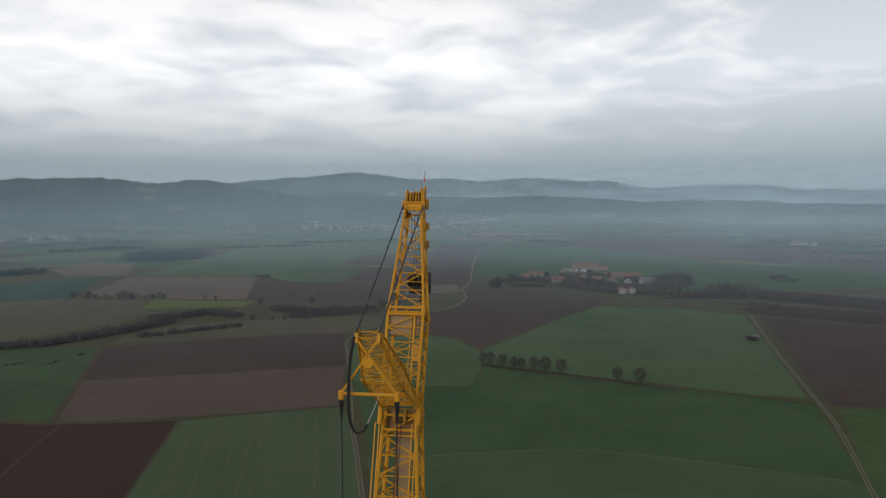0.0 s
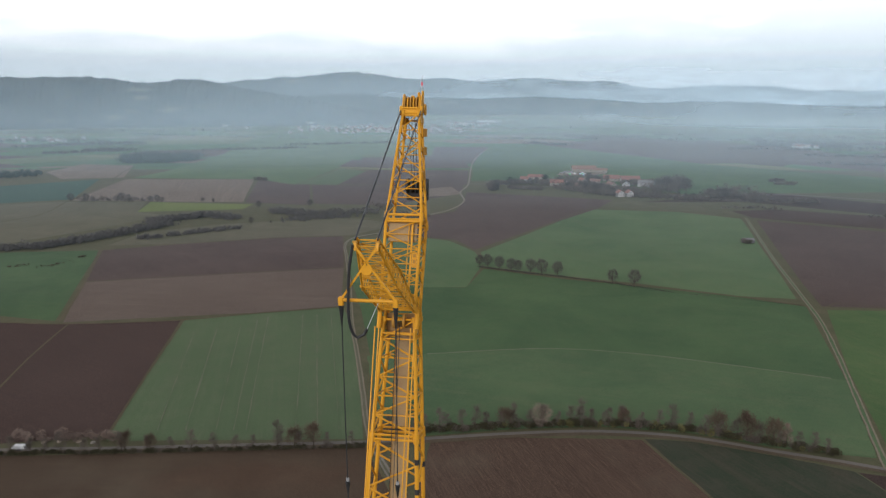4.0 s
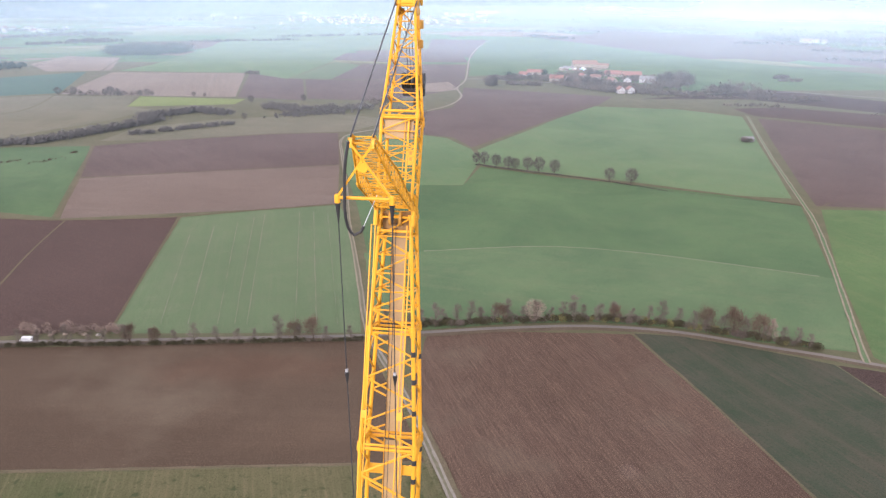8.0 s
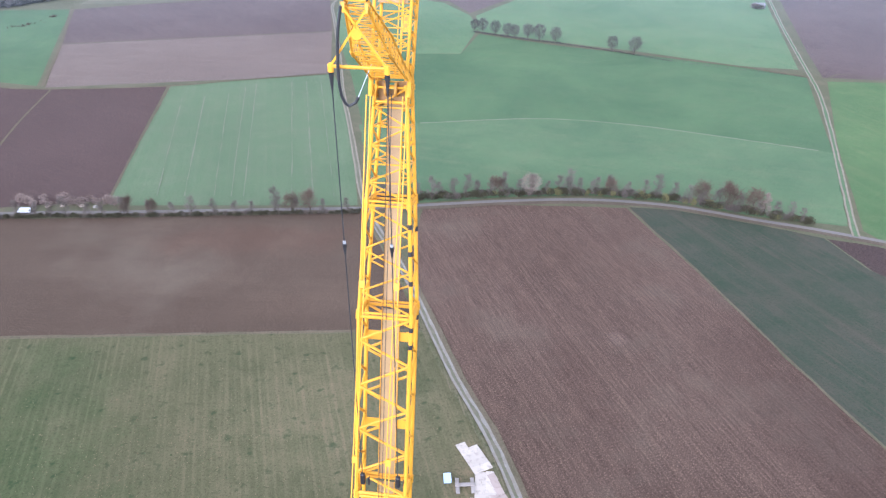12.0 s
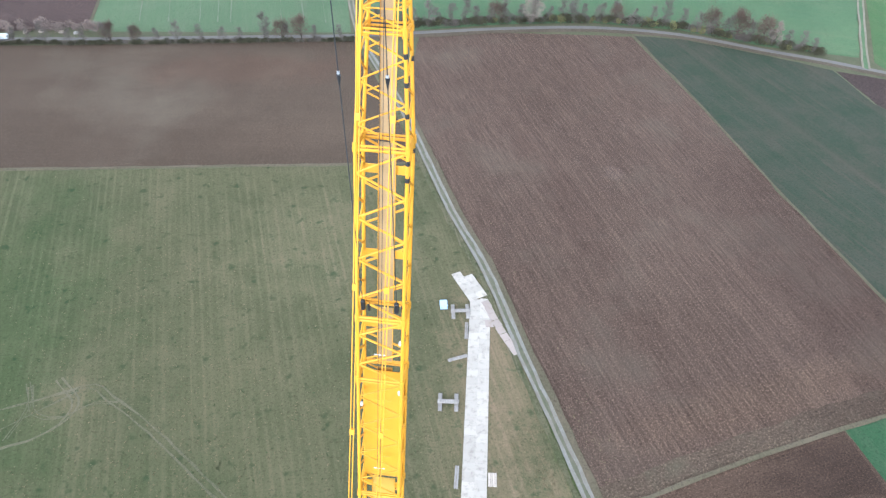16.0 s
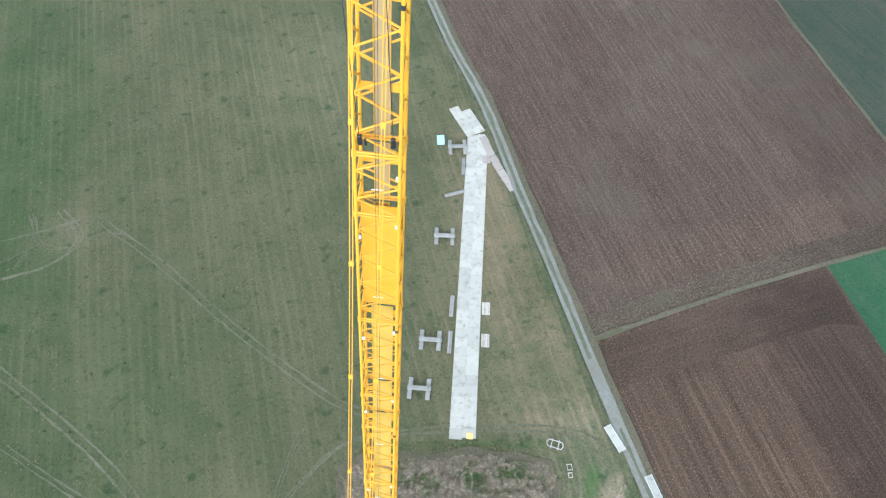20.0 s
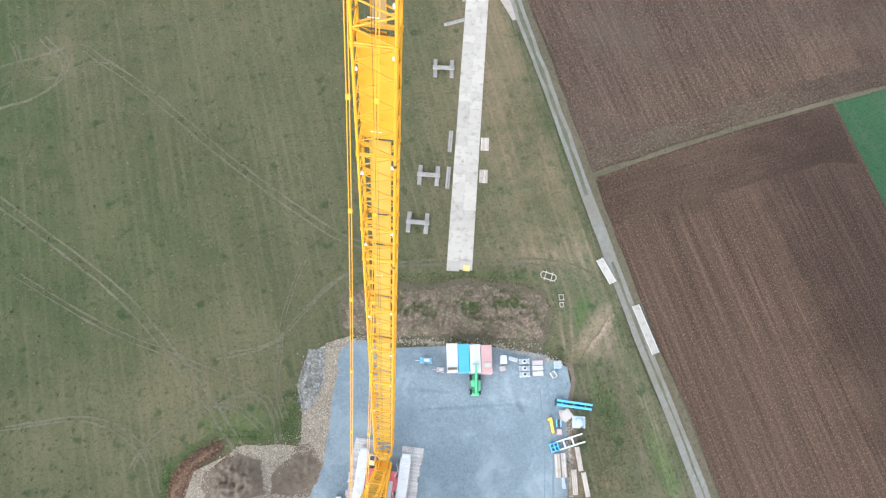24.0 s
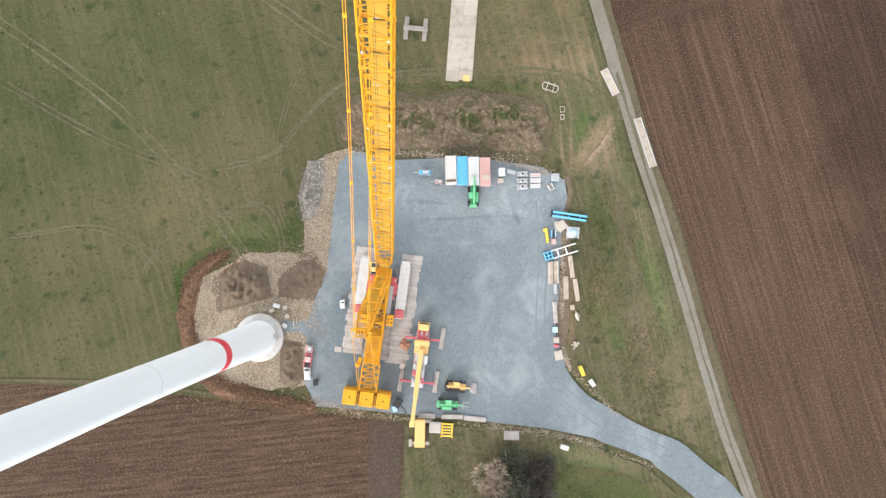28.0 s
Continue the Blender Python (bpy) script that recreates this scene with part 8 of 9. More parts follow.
def bare_tree(name, seed, high, spread, twig_mat, twigs=620, twig=0.9, thick=0.05, trunk=0.35, base=0.3, leaf=0.0, category="tree", label="", full=False):
    """A tapered trunk with limbs, and a crown of many thin twigs with gaps. Returns the thing at the origin."""
    rnd = random.Random(seed)
    t = thing(name, label, category)
    g = Geo()
    tips = []

    def limb(p, d, length, r, depth):
        n = 3
        for k in range(n):
            q = p + d * (length / n)
            g.tube(p, q, r * (1 - 0.25 * k), 5, r * (1 - 0.25 * (k + 1)))
            p = q
            d = (d + Vector((rnd.uniform(-1, 1), rnd.uniform(-1, 1), rnd.uniform(-0.2, 0.6))) * 0.22).normalized()
            tips.append((p.copy(), d.copy()))
        if depth:
            for _ in range(3):
                s = (d + Vector((rnd.uniform(-1, 1), rnd.uniform(-1, 1), rnd.uniform(-0.1, 0.7))) * 0.75).normalized()
                limb(p.copy(), s, length * rnd.uniform(0.5, 0.75), r * 0.42, depth - 1)

    p = Vector((0, 0, -0.1))
    n = 4
    for k in range(n):
        q = p + Vector((rnd.uniform(-0.1, 0.1), rnd.uniform(-0.1, 0.1), high * 0.8 / n))
        r0 = trunk * (1 - 0.2 * k)
        g.tube(p, q, r0, 7, trunk * (1 - 0.2 * (k + 1)))
        if k or base < 0.25:
            for _ in range(4):
                a = rnd.uniform(0, 6.3)
                limb(q.copy(), Vector((math.cos(a) * 0.8, math.sin(a) * 0.8, rnd.uniform(0.5, 1.1))).normalized(), spread * rnd.uniform(0.45, 0.7) * (1.1 - 0.18 * k), trunk * 0.4 * (1 - 0.17 * k), 1)
        p = q
    tips = [(a, d) for a, d in tips if a.z > high * base]
    part("trunk", g, BARK, t)
    c = Geo()
    verts, faces = [], []
    centre = Vector((0, 0, high * 0.66))
    for k in range(twigs):
        a, d = tips[rnd.randrange(len(tips))]
        o = a + Vector((rnd.gauss(0, 0.5), rnd.gauss(0, 0.5), rnd.gauss(0, 0.5))) * spread * 0.3
        w = (d * 0.5 + Vector((rnd.uniform(-1, 1), rnd.uniform(-1, 1), rnd.uniform(-0.4, 1)))).normalized()
        if (o - centre).length > 0.3:
            w = (w + (o - centre).normalized() * 0.6).normalized()
        if full:
            u = Vector((rnd.gauss(0, 1), rnd.gauss(0, 1), rnd.gauss(0, 1))).normalized() * rnd.uniform(0.35, 1.0) ** 0.6
            u *= 1 + 0.22 * noise.noise(u * 2.2 + Vector((seed, 0, 0)))
            o = Vector((u.x * spread * 0.62, u.y * spread * 0.62, high * 0.56 + u.z * high * 0.44))
            w = (u + Vector((rnd.uniform(-1, 1), rnd.uniform(-1, 1), rnd.uniform(-0.3, 1)))).normalized()
        L = twig * rnd.uniform(0.5, 1.3)
        s = w.orthogonal().normalized()
        s = (s * math.cos(k) + w.cross(s) * math.sin(k)) * (thick + leaf) * rnd.uniform(0.6, 1.3)
        m = len(verts)
        verts += [o - s, o + s, o + w * L + s * 0.4, o + w * L - s * 0.4]
        faces.append((m, m + 1, m + 2, m + 3))
    c.add(verts, faces)
    part("crown", c, twig_mat, t)
    return t


def bush(name, seed, r, high, mat, n=420, size=0.35, label="", category="bush", wide=0.12):
    """A shrub: short stems and many small leafy or twiggy blades in an uneven mound."""
    rnd = random.Random(seed)
    t = thing(name, label, category)
    st = Geo()
    for _ in range(7):
        a = rnd.uniform(0, 6.3)
        st.tube((0, 0, -0.05), (r * 0.6 * math.cos(a), r * 0.6 * math.sin(a), high * rnd.uniform(0.5, 0.9)), 0.05, 5, 0.02)
    part("stems", st, BARK, t)
    verts, faces = [], []
    lobes = [(rnd.uniform(-0.6, 0.6) * r, rnd.uniform(-0.6, 0.6) * r, rnd.uniform(0.35, 0.75) * high, rnd.uniform(0.4, 0.65)) for _ in range(6)]
    for k in range(n):
        lx, ly, lz, lr = lobes[k % 6]
        d = Vector((rnd.gauss(0, 1), rnd.gauss(0, 1), rnd.gauss(0, 1))).normalized()
        o = Vector((lx + d.x * lr * r, ly + d.y * lr * r, max(0.05, lz + d.z * lr * high * 0.6)))
        w = (d + Vector((rnd.uniform(-1, 1), rnd.uniform(-1, 1), rnd.uniform(0, 1)))).normalized()
        s = w.orthogonal().normalized()
        s = (s * math.cos(k) + w.cross(s) * math.sin(k)) * wide * rnd.uniform(0.5, 1.3)
        L = size * rnd.uniform(0.6, 1.5)
        m = len(verts)
        verts += [o - s, o + s, o + w * L + s * 0.5, o + w * L - s * 0.5]
        faces.append((m, m + 1, m + 2, m + 3))
    g = Geo()
    g.add(verts, faces)
    part("foliage", g, mat, t)
    return t


def place(ob, x, y, z=0.03, s=1.0, first=[], label=""):
    """Moves a fresh kind to its first spot, then copies it to the next ones."""
    m = pose(x, y, z, 0, 0, random.uniform(0, 360))
    if ob not in first:
        first.append(ob)
        ob.matrix_basis = m @ Matrix.Scale(s, 4)
        made = ob
    else:
        was = ob.scale.copy()
        made = copy_thing(ob, m)
        made.scale = (s, s, s)
    if label:
        made["label"] = label
    made["group"] = "roadside trees and shrubs"
    return made


ROADLINE = curve_through([(x, y + 4.8) for x, y in ROAD[2:12]], 1.0)


def along(x):
    return min(ROADLINE, key=lambda p: abs(p.x - x))


slim = [bare_tree("roadside_tree", 10 + k, 10.5 + k, 3.6, TWIG, 1500, 1.0, 0.035, 0.2, 0.2, label="slim leafless roadside tree with grey-brown twigs") for k in range(3)]
brown = [bare_tree("brown_tree", 20 + k, 10.5, 6.4, TWIG_BROWN, 2600, 0.6, 0.04, 0.3, 0.22, leaf=0.05, label="round roadside tree still bearing rust-brown leaves") for k in range(2)]
palet = bare_tree("pale_tree", 31, 10.5, 8.0, TWIG_STRAW, 3600, 1.1, 0.03, 0.3, 0.12, full=True, label="pale pinkish bare tree with a dense rounded crown")
birch = bare_tree("pale_birch", 33, 10.5, 2.6, TWIG_STRAW, 1300, 0.8, 0.055, 0.18, 0.2, label="slim pale birch with tan twigs")
olive = [bush("hedge_bush", 40 + k, 1.9, 2.6, TWIG_OLIVE, 420, 0.4, "dark olive hedge bush in the hedge") for k in range(3)]
twiggy = [bush("hedge_shrub", 50 + k, 1.8, 2.8, TWIG, 460, 0.5, "brown leafless hedge shrub beside the road", wide=0.06) for k in range(2)]
yellow = bush("yellow_bush", 60, 1.5, 2.8, LEAF_YELLOW, 380, 0.35, "yellow-green shrub in the hedge")

random.seed(3)
x = -30.0
while x < 172:
    p = along(x)
    k = random.random()
    kind = random.choice(olive) if k < 0.55 else random.choice(twiggy) if k < 0.88 else yellow
    place(kind, p.x + random.uniform(-0.4, 0.4), p.y + random.uniform(-0.6, 2.6), 0.1, random.uniform(0.7, 1.25))
    x += random.uniform(0.8, 1.5)
x = -27.0
while x < 168:
    p = along(x)
    place(random.choice(slim), p.x, p.y + random.uniform(-0.5, 3.0), 0.1, random.uniform(0.6, 1.0))
    x += random.uniform(4.0, 8.5)
for x, kind, s in ((47.5, palet, 1.0), (30, brown[0], 0.85), (34, slim[2], 0.95), (127, brown[1], 0.95), (137.5, brown[0], 1.15), (147.5, brown[1], 1.0), (152.5, birch, 1.05), (66, slim[1], 1.1), (86, brown[1], 0.7)):
    p = along(x)
    place(kind, p.x, p.y + 1.8, 0.1, s)
# west part of the road: slender trees on its near side, low hedge below
WESTLINE = curve_through([(x, y - 3.9) for x, y in ROAD[1:6]], 1.0)


def west(x):
    return min(WESTLINE, key=lambda p: abs(p.x - x))


x = -205.0
while x < -34:
    p = west(x)
    place(random.choice(slim), p.x, p.y, 0.1, random.uniform(0.55, 0.85))
    x += random.uniform(6.5, 12)
x = -205.0
while x < -32:
    p = west(x)
    k = random.random()
    place(random.choice(olive) if k < 0.75 else random.choice(twiggy), p.x, p.y - random.uniform(0.2, 1.2), 0.1, random.uniform(0.4, 0.75))
    x += random.uniform(0.8, 1.7)
for x, kind, s in ((-137, brown[0], 0.75), (-64, brown[1], 0.8), (-56.5, brown[0], 0.9), (-72, slim[2], 1.0), (-126, brown[1], 0.62)):
    p = west(x)
    place(kind, p.x, p.y + 1.0, 0.1, s)
# pale scrub and debris by the western road end
scrubk = [bush("pale_scrub", 70 + k, 2.6, 3.0, TWIG_PINK, 600, 0.7, "pale dry scrub beside the road", wide=0.05) for k in range(2)]
for k in range(16):
    place(random.choice(scrubk), -190 + k * 2.9 + random.uniform(-1, 1), 284 + random.uniform(-2.5, 4.0), 0.1, random.uniform(0.7, 1.2))
for k in range(5):
    one("debris_heap", Geo().loft([[(r_ * math.cos(a) * (1 + 0.3 * noise.noise(Vector((a, r_, k)))), r_ * math.sin(a), z_) for a in (2 * math.pi * i / 9 for i in range(9))] for r_, z_ in ((1.2, 0.0), (0.9, 0.6), (0.3, 0.9))]), random.choice((STONE, GREY_RUBBLE, STONE)), "pale heap of debris in dry scrub", "debris", pose(-184 + k * 7.3 + random.uniform(-1, 1), 281.5 + random.uniform(-1, 2), 0.1, 0, 0, 40 * k))
t = thing("parked_van", "white van parked on the roadside", "van", pose(-184, 275.2, 0.22, 0, 0, 92))
part("body", Geo().box((0, -0.3, 1.35), (2.0, 4.6, 1.7), 0, 0.2), WHITE_PAINT, t)
part("bonnet", Geo().box((0, 2.4, 0.95), (1.9, 1.1, 0.9), 0, 0.25), WHITE_PAINT, t)
part("windscreen", Geo().box((0, 1.95, 1.75), (1.7, 0.5, 0.7), 0, 0.1), GLASS, t)
wheels(t, [(s * 0.9, yy) for s in (-1, 1) for yy in (-1.5, 1.8)], 0.36, 0.24)

# the second tree row, and single trees and bushes beyond
broad = [bare_tree("field_tree", 80 + k, 11.0, 7.2, TWIG_DARK, 1500, 1.3, 0.06, 0.35, 0.1, full=True, label="broad leafless tree in a field hedge") for k in range(3)]
for k, (x, y, s) in enumerate(((36, 617, 0.9), (43, 614, 1.0), (53, 605, 1.0), (63, 597, 1.0), (69, 596, 0.9), (80, 593, 1.05), (89, 588, 1.15), (102, 583, 1.05), (144, 557, 1.0), (160, 549, 1.15))):
    place(broad[k % 3], x, y, 0.2, s, label="broad leafless tree in the field hedge row")
for k in range(7):
    place(random.choice(olive + twiggy), 328 + random.uniform(-7, 7), 718 + random.uniform(-4, 4), 0.2, random.uniform(1.0, 1.8))
one("field_barn", Geo().box((0, 0, 1.6), (11, 7, 3.2), 8, 0.0).loft([[(-5.8, -3.8, 3.1), (5.8, -3.8, 3.1), (5.8, 3.8, 3.1), (-5.8, 3.8, 3.1)], [(-5.8, -0.1, 5.2), (5.8, -0.1, 5.2), (5.8, 0.1, 5.2), (-5.8, 0.1, 5.2)]]), ROOF_GREY, "dark weathered shed among bushes", "shed", pose(330, 722, 0.1))

# thickets: the hedged stream, copses and far woods
def thicket(name, label, spots, mat, count, size, seed, blades=20, wide=0.4):
    """Uncountable shrubs and trees: mounds of blades spread about lines (from, to, spread, height)."""
    rnd = random.Random(seed)
    verts, faces = [], []
    for k in range(count):
        (x0, y0), (x1, y1), sp, high = spots[k % len(spots)]
        s = rnd.random()
        x, y = x0 + (x1 - x0) * s + rnd.gauss(0, sp), y0 + (y1 - y0) * s + rnd.gauss(0, sp)
        h = high * rnd.uniform(0.55, 1.15)
        r = h * rnd.uniform(0.3, 0.45)
        z0 = rise(math.hypot(x, y)) - 0.3
        for j in range(blades):
            d = Vector((rnd.gauss(0, 1), rnd.gauss(0, 1), rnd.gauss(0, 1))).normalized()
            d *= rnd.uniform(0.55, 1.0)
            o = Vector((x + d.x * r, y + d.y * r, z0 + h * 0.5 + d.z * h * 0.42))
            w = Vector((rnd.uniform(-1, 1), rnd.uniform(-1, 1), rnd.uniform(-0.3, 0.9))).normalized()
            q = w.orthogonal().normalized()
            q = (q * math.cos(j) + w.cross(q) * math.sin(j)) * size * wide * rnd.uniform(0.5, 1.2)
            L = size * rnd.uniform(0.5, 1.1)
            o = o - w * L * 0.5
            m = len(verts)
            verts += [o - q, o + q, o + w * L + q * 0.4, o + w * L - q * 0.4]
            faces.append((m, m + 1, m + 2, m + 3))
        m = len(verts)
        verts += [Vector((x - 0.15, y, z0)), Vector((x + 0.15, y, z0)), Vector((x, y, z0 + h * 0.8))]
        faces.append((m, m + 1, m + 2))
    g = Geo()
    g.add(verts, faces)
    return one(name, g, mat, label, "thicket", kind="stuff")


thicket("low_hedge", "low dark hedge bank between two green fields", [((34, 612), (76, 588.5), 0.7, 1.6), ((76, 588.5), (107, 575), 0.6, 1.4), ((107, 575), (136, 559), 0.5, 1.1), ((136, 559), (160, 543.5), 0.5, 1.2), ((160, 543.5), (185, 526.5), 0.4, 0.9), ((185, 526.5), (272, 490), 0.4, 0.8)], TWIG_DARK, 700, 0.7, 15, 10)
STREAM_TWIG = foliage("stream_twigs", (0.082, 0.078, 0.075), (0.125, 0.116, 0.106))
thicket("stream_hedge", "dark leafless bushes along a winding stream", [((-640, 690), (-470, 672), 5, 8), ((-470, 672), (-410, 690), 4, 8), ((-410, 690), (-392, 712), 4, 8), ((-392, 712), (-360, 762), 5, 9), ((-360, 762), (-330, 820), 5, 9), ((-360, 830), (-335, 855), 4, 9), ((-335, 855), (-306, 886), 4, 9), ((-306, 886), (-262, 865), 5, 8), ((-330, 735), (-238, 802), 3, 6), ((-225, 920), (-178, 895), 7, 9), ((-178, 895), (-90, 915), 8, 9), ((-195, 855), (-120, 890), 8, 5)], STREAM_TWIG, 1900, 1.5, 5, 22)
thicket("scrub_patch", "brown scrub patches in a green meadow", [((-394, 606), (-384, 616), 3, 1.6), ((-361, 610), (-351, 628), 3, 1.6), ((-349, 648), (-347, 652), 1.5, 1.4)], TWIG_BROWN, 60, 0.9, 16, 12)
for k, (x, y, s) in enumerate(((-550, 1015, 1.1), (-528, 1016, 1.1), (-516, 1013, 0.7), (-482, 1013, 0.9), (-475, 1016, 1.2), (-463, 1013, 1.0), (-430, 1013, 0.8), (-422, 1016, 0.9), (-414, 1013, 0.7), (-354, 1014, 0.6), (-337, 1011, 0.5), (-257, 959, 0.9), (-187, 973, 0.9), (-233, 833, 0.7))):
    place(broad[k % 3], x, y, 0.2, s, label="lone leafless tree beside a field lane")
thicket("field_copse", "small leafless copses at field corners", [((-346, 1300), (-330, 1290), 5, 8), ((-554, 1026), (-430, 1018), 6, 9), ((-75, 984), (-100, 940), 10, 8), ((-60, 900), (-20, 880), 8, 7), ((402, 960), (480, 952), 4, 5), ((560, 890), (620, 860), 4, 5), ((480, 1180), (530, 1150), 10, 12), ((470, 1110), (520, 1100), 8, 10), ((330, 1060), (420, 1040), 8, 5), ((600, 1240), (640, 1230), 4, 8)], TWIG, 320, 1.8, 6)
thicket("conifer_wood", "dense dark wood standing alone in the fields", [((-770, 1660), (-610, 1690), 9, 25), ((-750, 1640), (-640, 1650), 9, 25), ((-740, 1700), (-600, 1720), 12, 28), ((-1020, 1190), (-800, 1360), 9, 13), ((-1000, 1230), (-810, 1385), 9, 13)], CONIFER, 900, 3.2, 7, 22)
thicket("far_woods", "far strips of woodland fading in haze", [((-1900, 2500), (-1150, 2420), 25, 15), ((-1250, 2250), (-1000, 2330), 20, 14), ((-1700, 3050), (-900, 3150), 40, 16), ((300, 2420), (420, 2300), 12, 10), ((700, 2700), (1250, 2500), 25, 12), ((1250, 2800), (1800, 2600), 30, 15), ((1150, 2350), (1500, 2280), 25, 15), ((1500, 3500), (2400, 3200), 40, 18), ((300, 3300), (1300, 3500), 30, 14), ((-900, 3650), (300, 3800), 40, 12), ((-1300, 2900), (-500, 2700), 10, 9), ((-500, 2300), (-150, 2450), 8, 8), ((-700, 2050), (-420, 2160), 6, 8), ((500, 2900), (1100, 2950), 10, 9), ((900, 2150), (1300, 2050), 8, 9), ((1000, 1900), (1300, 1750), 8, 9), ((100, 2700), (600, 2650), 8, 9), ((-1100, 1900), (-900, 2050), 8, 9), ((1060, 2330), (1150, 2260), 10, 17), ((1190, 2230), (1290, 2160), 10, 16), ((1130, 2560), (1420, 2430), 14, 22), ((-1329, 2132), (-1176, 2357), 22, 9), ((-1040, 2030), (-960, 2090), 9, 9), ((1290, 2180), (1500, 2050), 8, 10), ((640, 1290), (620, 1283), 3, 6), ((900, 1650), (1250, 1500), 6, 9)], TWIG_DARK, 2600, 4.0, 8, 14)


# ---- hamlet and far villages ----
def house(name, label, x, y, turn, size, wall_mat, roof_mat, windows=3, pitch=0.8, category="house", z=0.15):
    """A gabled house: walls with gables, two roof planes with eaves, windows, a chimney."""
    w, d, h = size
    t = thing(name, label, category, pose(x, y, z, 0, 0, turn))
    top = h + w / 2 * pitch
    g = Geo()
    g.loft([[(-w / 2, yy, 0), (w / 2, yy, 0), (w / 2, yy, h), (0, yy, top), (-w / 2, yy, h)] for yy in (-d / 2, d / 2)])
    part("wall", g, wall_mat, t)
    o = 0.5
    for s in (-1, 1):
        a = Vector((s * (w / 2 + o), 0, h - o * pitch + 0.12))
        b = Vector((0, 0, top + 0.12))
        n = Vector((0, 0, 0.22))
        g = Geo().loft([[a + Vector((0, yy, 0)), b + Vector((0, yy, 0)), b + Vector((0, yy, 0)) + n, a + Vector((0, yy, 0)) + n] for yy in (-d / 2 - o, d / 2 + o)])
        roof = part("roof", g, roof_mat, t)
    part("chimney", Geo().box((w * 0.12, d * 0.15, top + 0.4), (0.7, 0.7, 1.6), 0, 0.03), ROOF_BROWN, roof)
    for k in range(windows):
        xx = -w / 2 + w * (k + 0.5) / windows
        part("window", Geo().box((xx, -d / 2 - 0.02, h * 0.55), (1.1, 0.1, 1.4), 0, 0.0), GLASS, t)
    part("window", Geo().box((0, -d / 2 - 0.02, h + 1.0), (1.1, 0.1, 1.3), 0, 0.0), GLASS, t)
    for k in range(2):
        part("window", Geo().box((-w / 2 - 0.02, -d / 4 + d / 2 * k, h * 0.55), (0.1, 1.1, 1.4), 0, 0.0), GLASS, t)
    part("door", Geo().box((w * 0.3, -d / 2 - 0.03, 1.05), (1.1, 0.12, 2.1), 0, 0.0), ROOF_BROWN, t)
    return t


house("farmhouse", "white gabled farmhouse at the hamlet's edge", 283, 1079, 4, (10.5, 14, 6), WALL_WHITE, ROOF_RED)
house("farmhouse", "white gabled farmhouse beside its twin", 298, 1080, 4, (10.5, 14, 6), WALL_WHITE, ROOF_RED)
house("white_house", "white house with a grey roof in the hamlet", 320, 1182, -20, (12, 14, 7), WALL_WHITE, ROOF_GREY)
house("long_house", "long white house with a dark roof in the hamlet", 362, 1206, 62, (13, 28, 6), WALL_WHITE, ROOF_GREY)
house("barn", "large barn with a red tiled roof", 352, 1276, 86, (16, 34, 5), WALL_CREAM, ROOF_RED, category="barn")
house("barn", "red-roofed barn behind bare trees", 322, 1294, 80, (15, 30, 5), WALL_CREAM, ROOF_RED, category="barn")
house("barn", "big hall with a pale orange roof", 304, 1465, 88, (26, 50, 6), WALL_CREAM, ROOF_ORANGE, pitch=0.5, category="barn")
house("barn", "lean-to barn beside the big hall", 338, 1452, 70, (16, 26, 5), WALL_CREAM, ROOF_ORANGE, pitch=0.4, category="barn")
house("cottage", "cream cottage with a red roof among bare trees", 156, 1271, 60, (11, 17, 6), WALL_WHITE, ROOF_RED)
house("cottage", "red-roofed farm wing among bare trees", 182, 1317, 86, (11, 30, 5), WALL_CREAM, ROOF_RED)
house("cottage", "wide red-roofed farmhouse behind a tree", 206, 1216, 78, (13, 24, 6), WALL_CREAM, ROOF_RED)
house("cottage", "small white house beside the lane", 222, 1208, -10, (9, 12, 5.5), WALL_WHITE, ROOF_RED)
house("cottage", "tan house with a brown roof in the hamlet", 292, 1178, 30, (12, 16, 7), WALL_CREAM, ROOF_BROWN)
house("cottage", "red-roofed house in the hamlet", 258, 1252, 20, (10, 15, 6), WALL_CREAM, ROOF_RED)
house("cottage", "brown-roofed house in the hamlet", 278, 1236, 70, (10, 18, 6), WALL_CREAM, ROOF_BROWN)
house("cottage", "cream house with a brown roof by the field", 236, 1172, 50, (10, 14, 5.5), WALL_CREAM, ROOF_BROWN)
house("shed", "blue-grey metal shed in the farmyard", 262, 1415, 80, (12, 20, 4), WALL_WHITE, ROOF_GREY, pitch=0.3, category="shed")
house("shed", "pale metal shed in the farmyard", 248, 1396, 20, (9, 14, 4), WALL_CREAM, ROOF_GREY, pitch=0.3, category="shed")
yard_rnd = random.Random(5)
for k in range(16):
    one("silage_bale_stack", Geo().box((0, 0, 1.0), (yard_rnd.uniform(2.5, 6), yard_rnd.uniform(2.5, 7), yard_rnd.uniform(1.6, 2.8)), 0, 0.4), yard_rnd.choice((WHITE_PAINT, GREY, PALE_BLUE, GREEN_PAINT, BEIGE)), "wrapped bale stack in the farmyard", "bales", pose(yard_rnd.uniform(246, 296), yard_rnd.uniform(1390, 1432), 0.25, 0, 0, yard_rnd.uniform(0, 90)), "farmyard stacks")
field("farmyard", "pale trodden farmyard in front of the big hall", [(240, 1385), (300, 1385), (345, 1425), (345, 1445), (262, 1445), (236, 1410)], SOIL_PALE, 3, 1.35)
HAMLET_TWIG = foliage("hamlet_twigs", (0.078, 0.066, 0.058), (0.122, 0.102, 0.088))
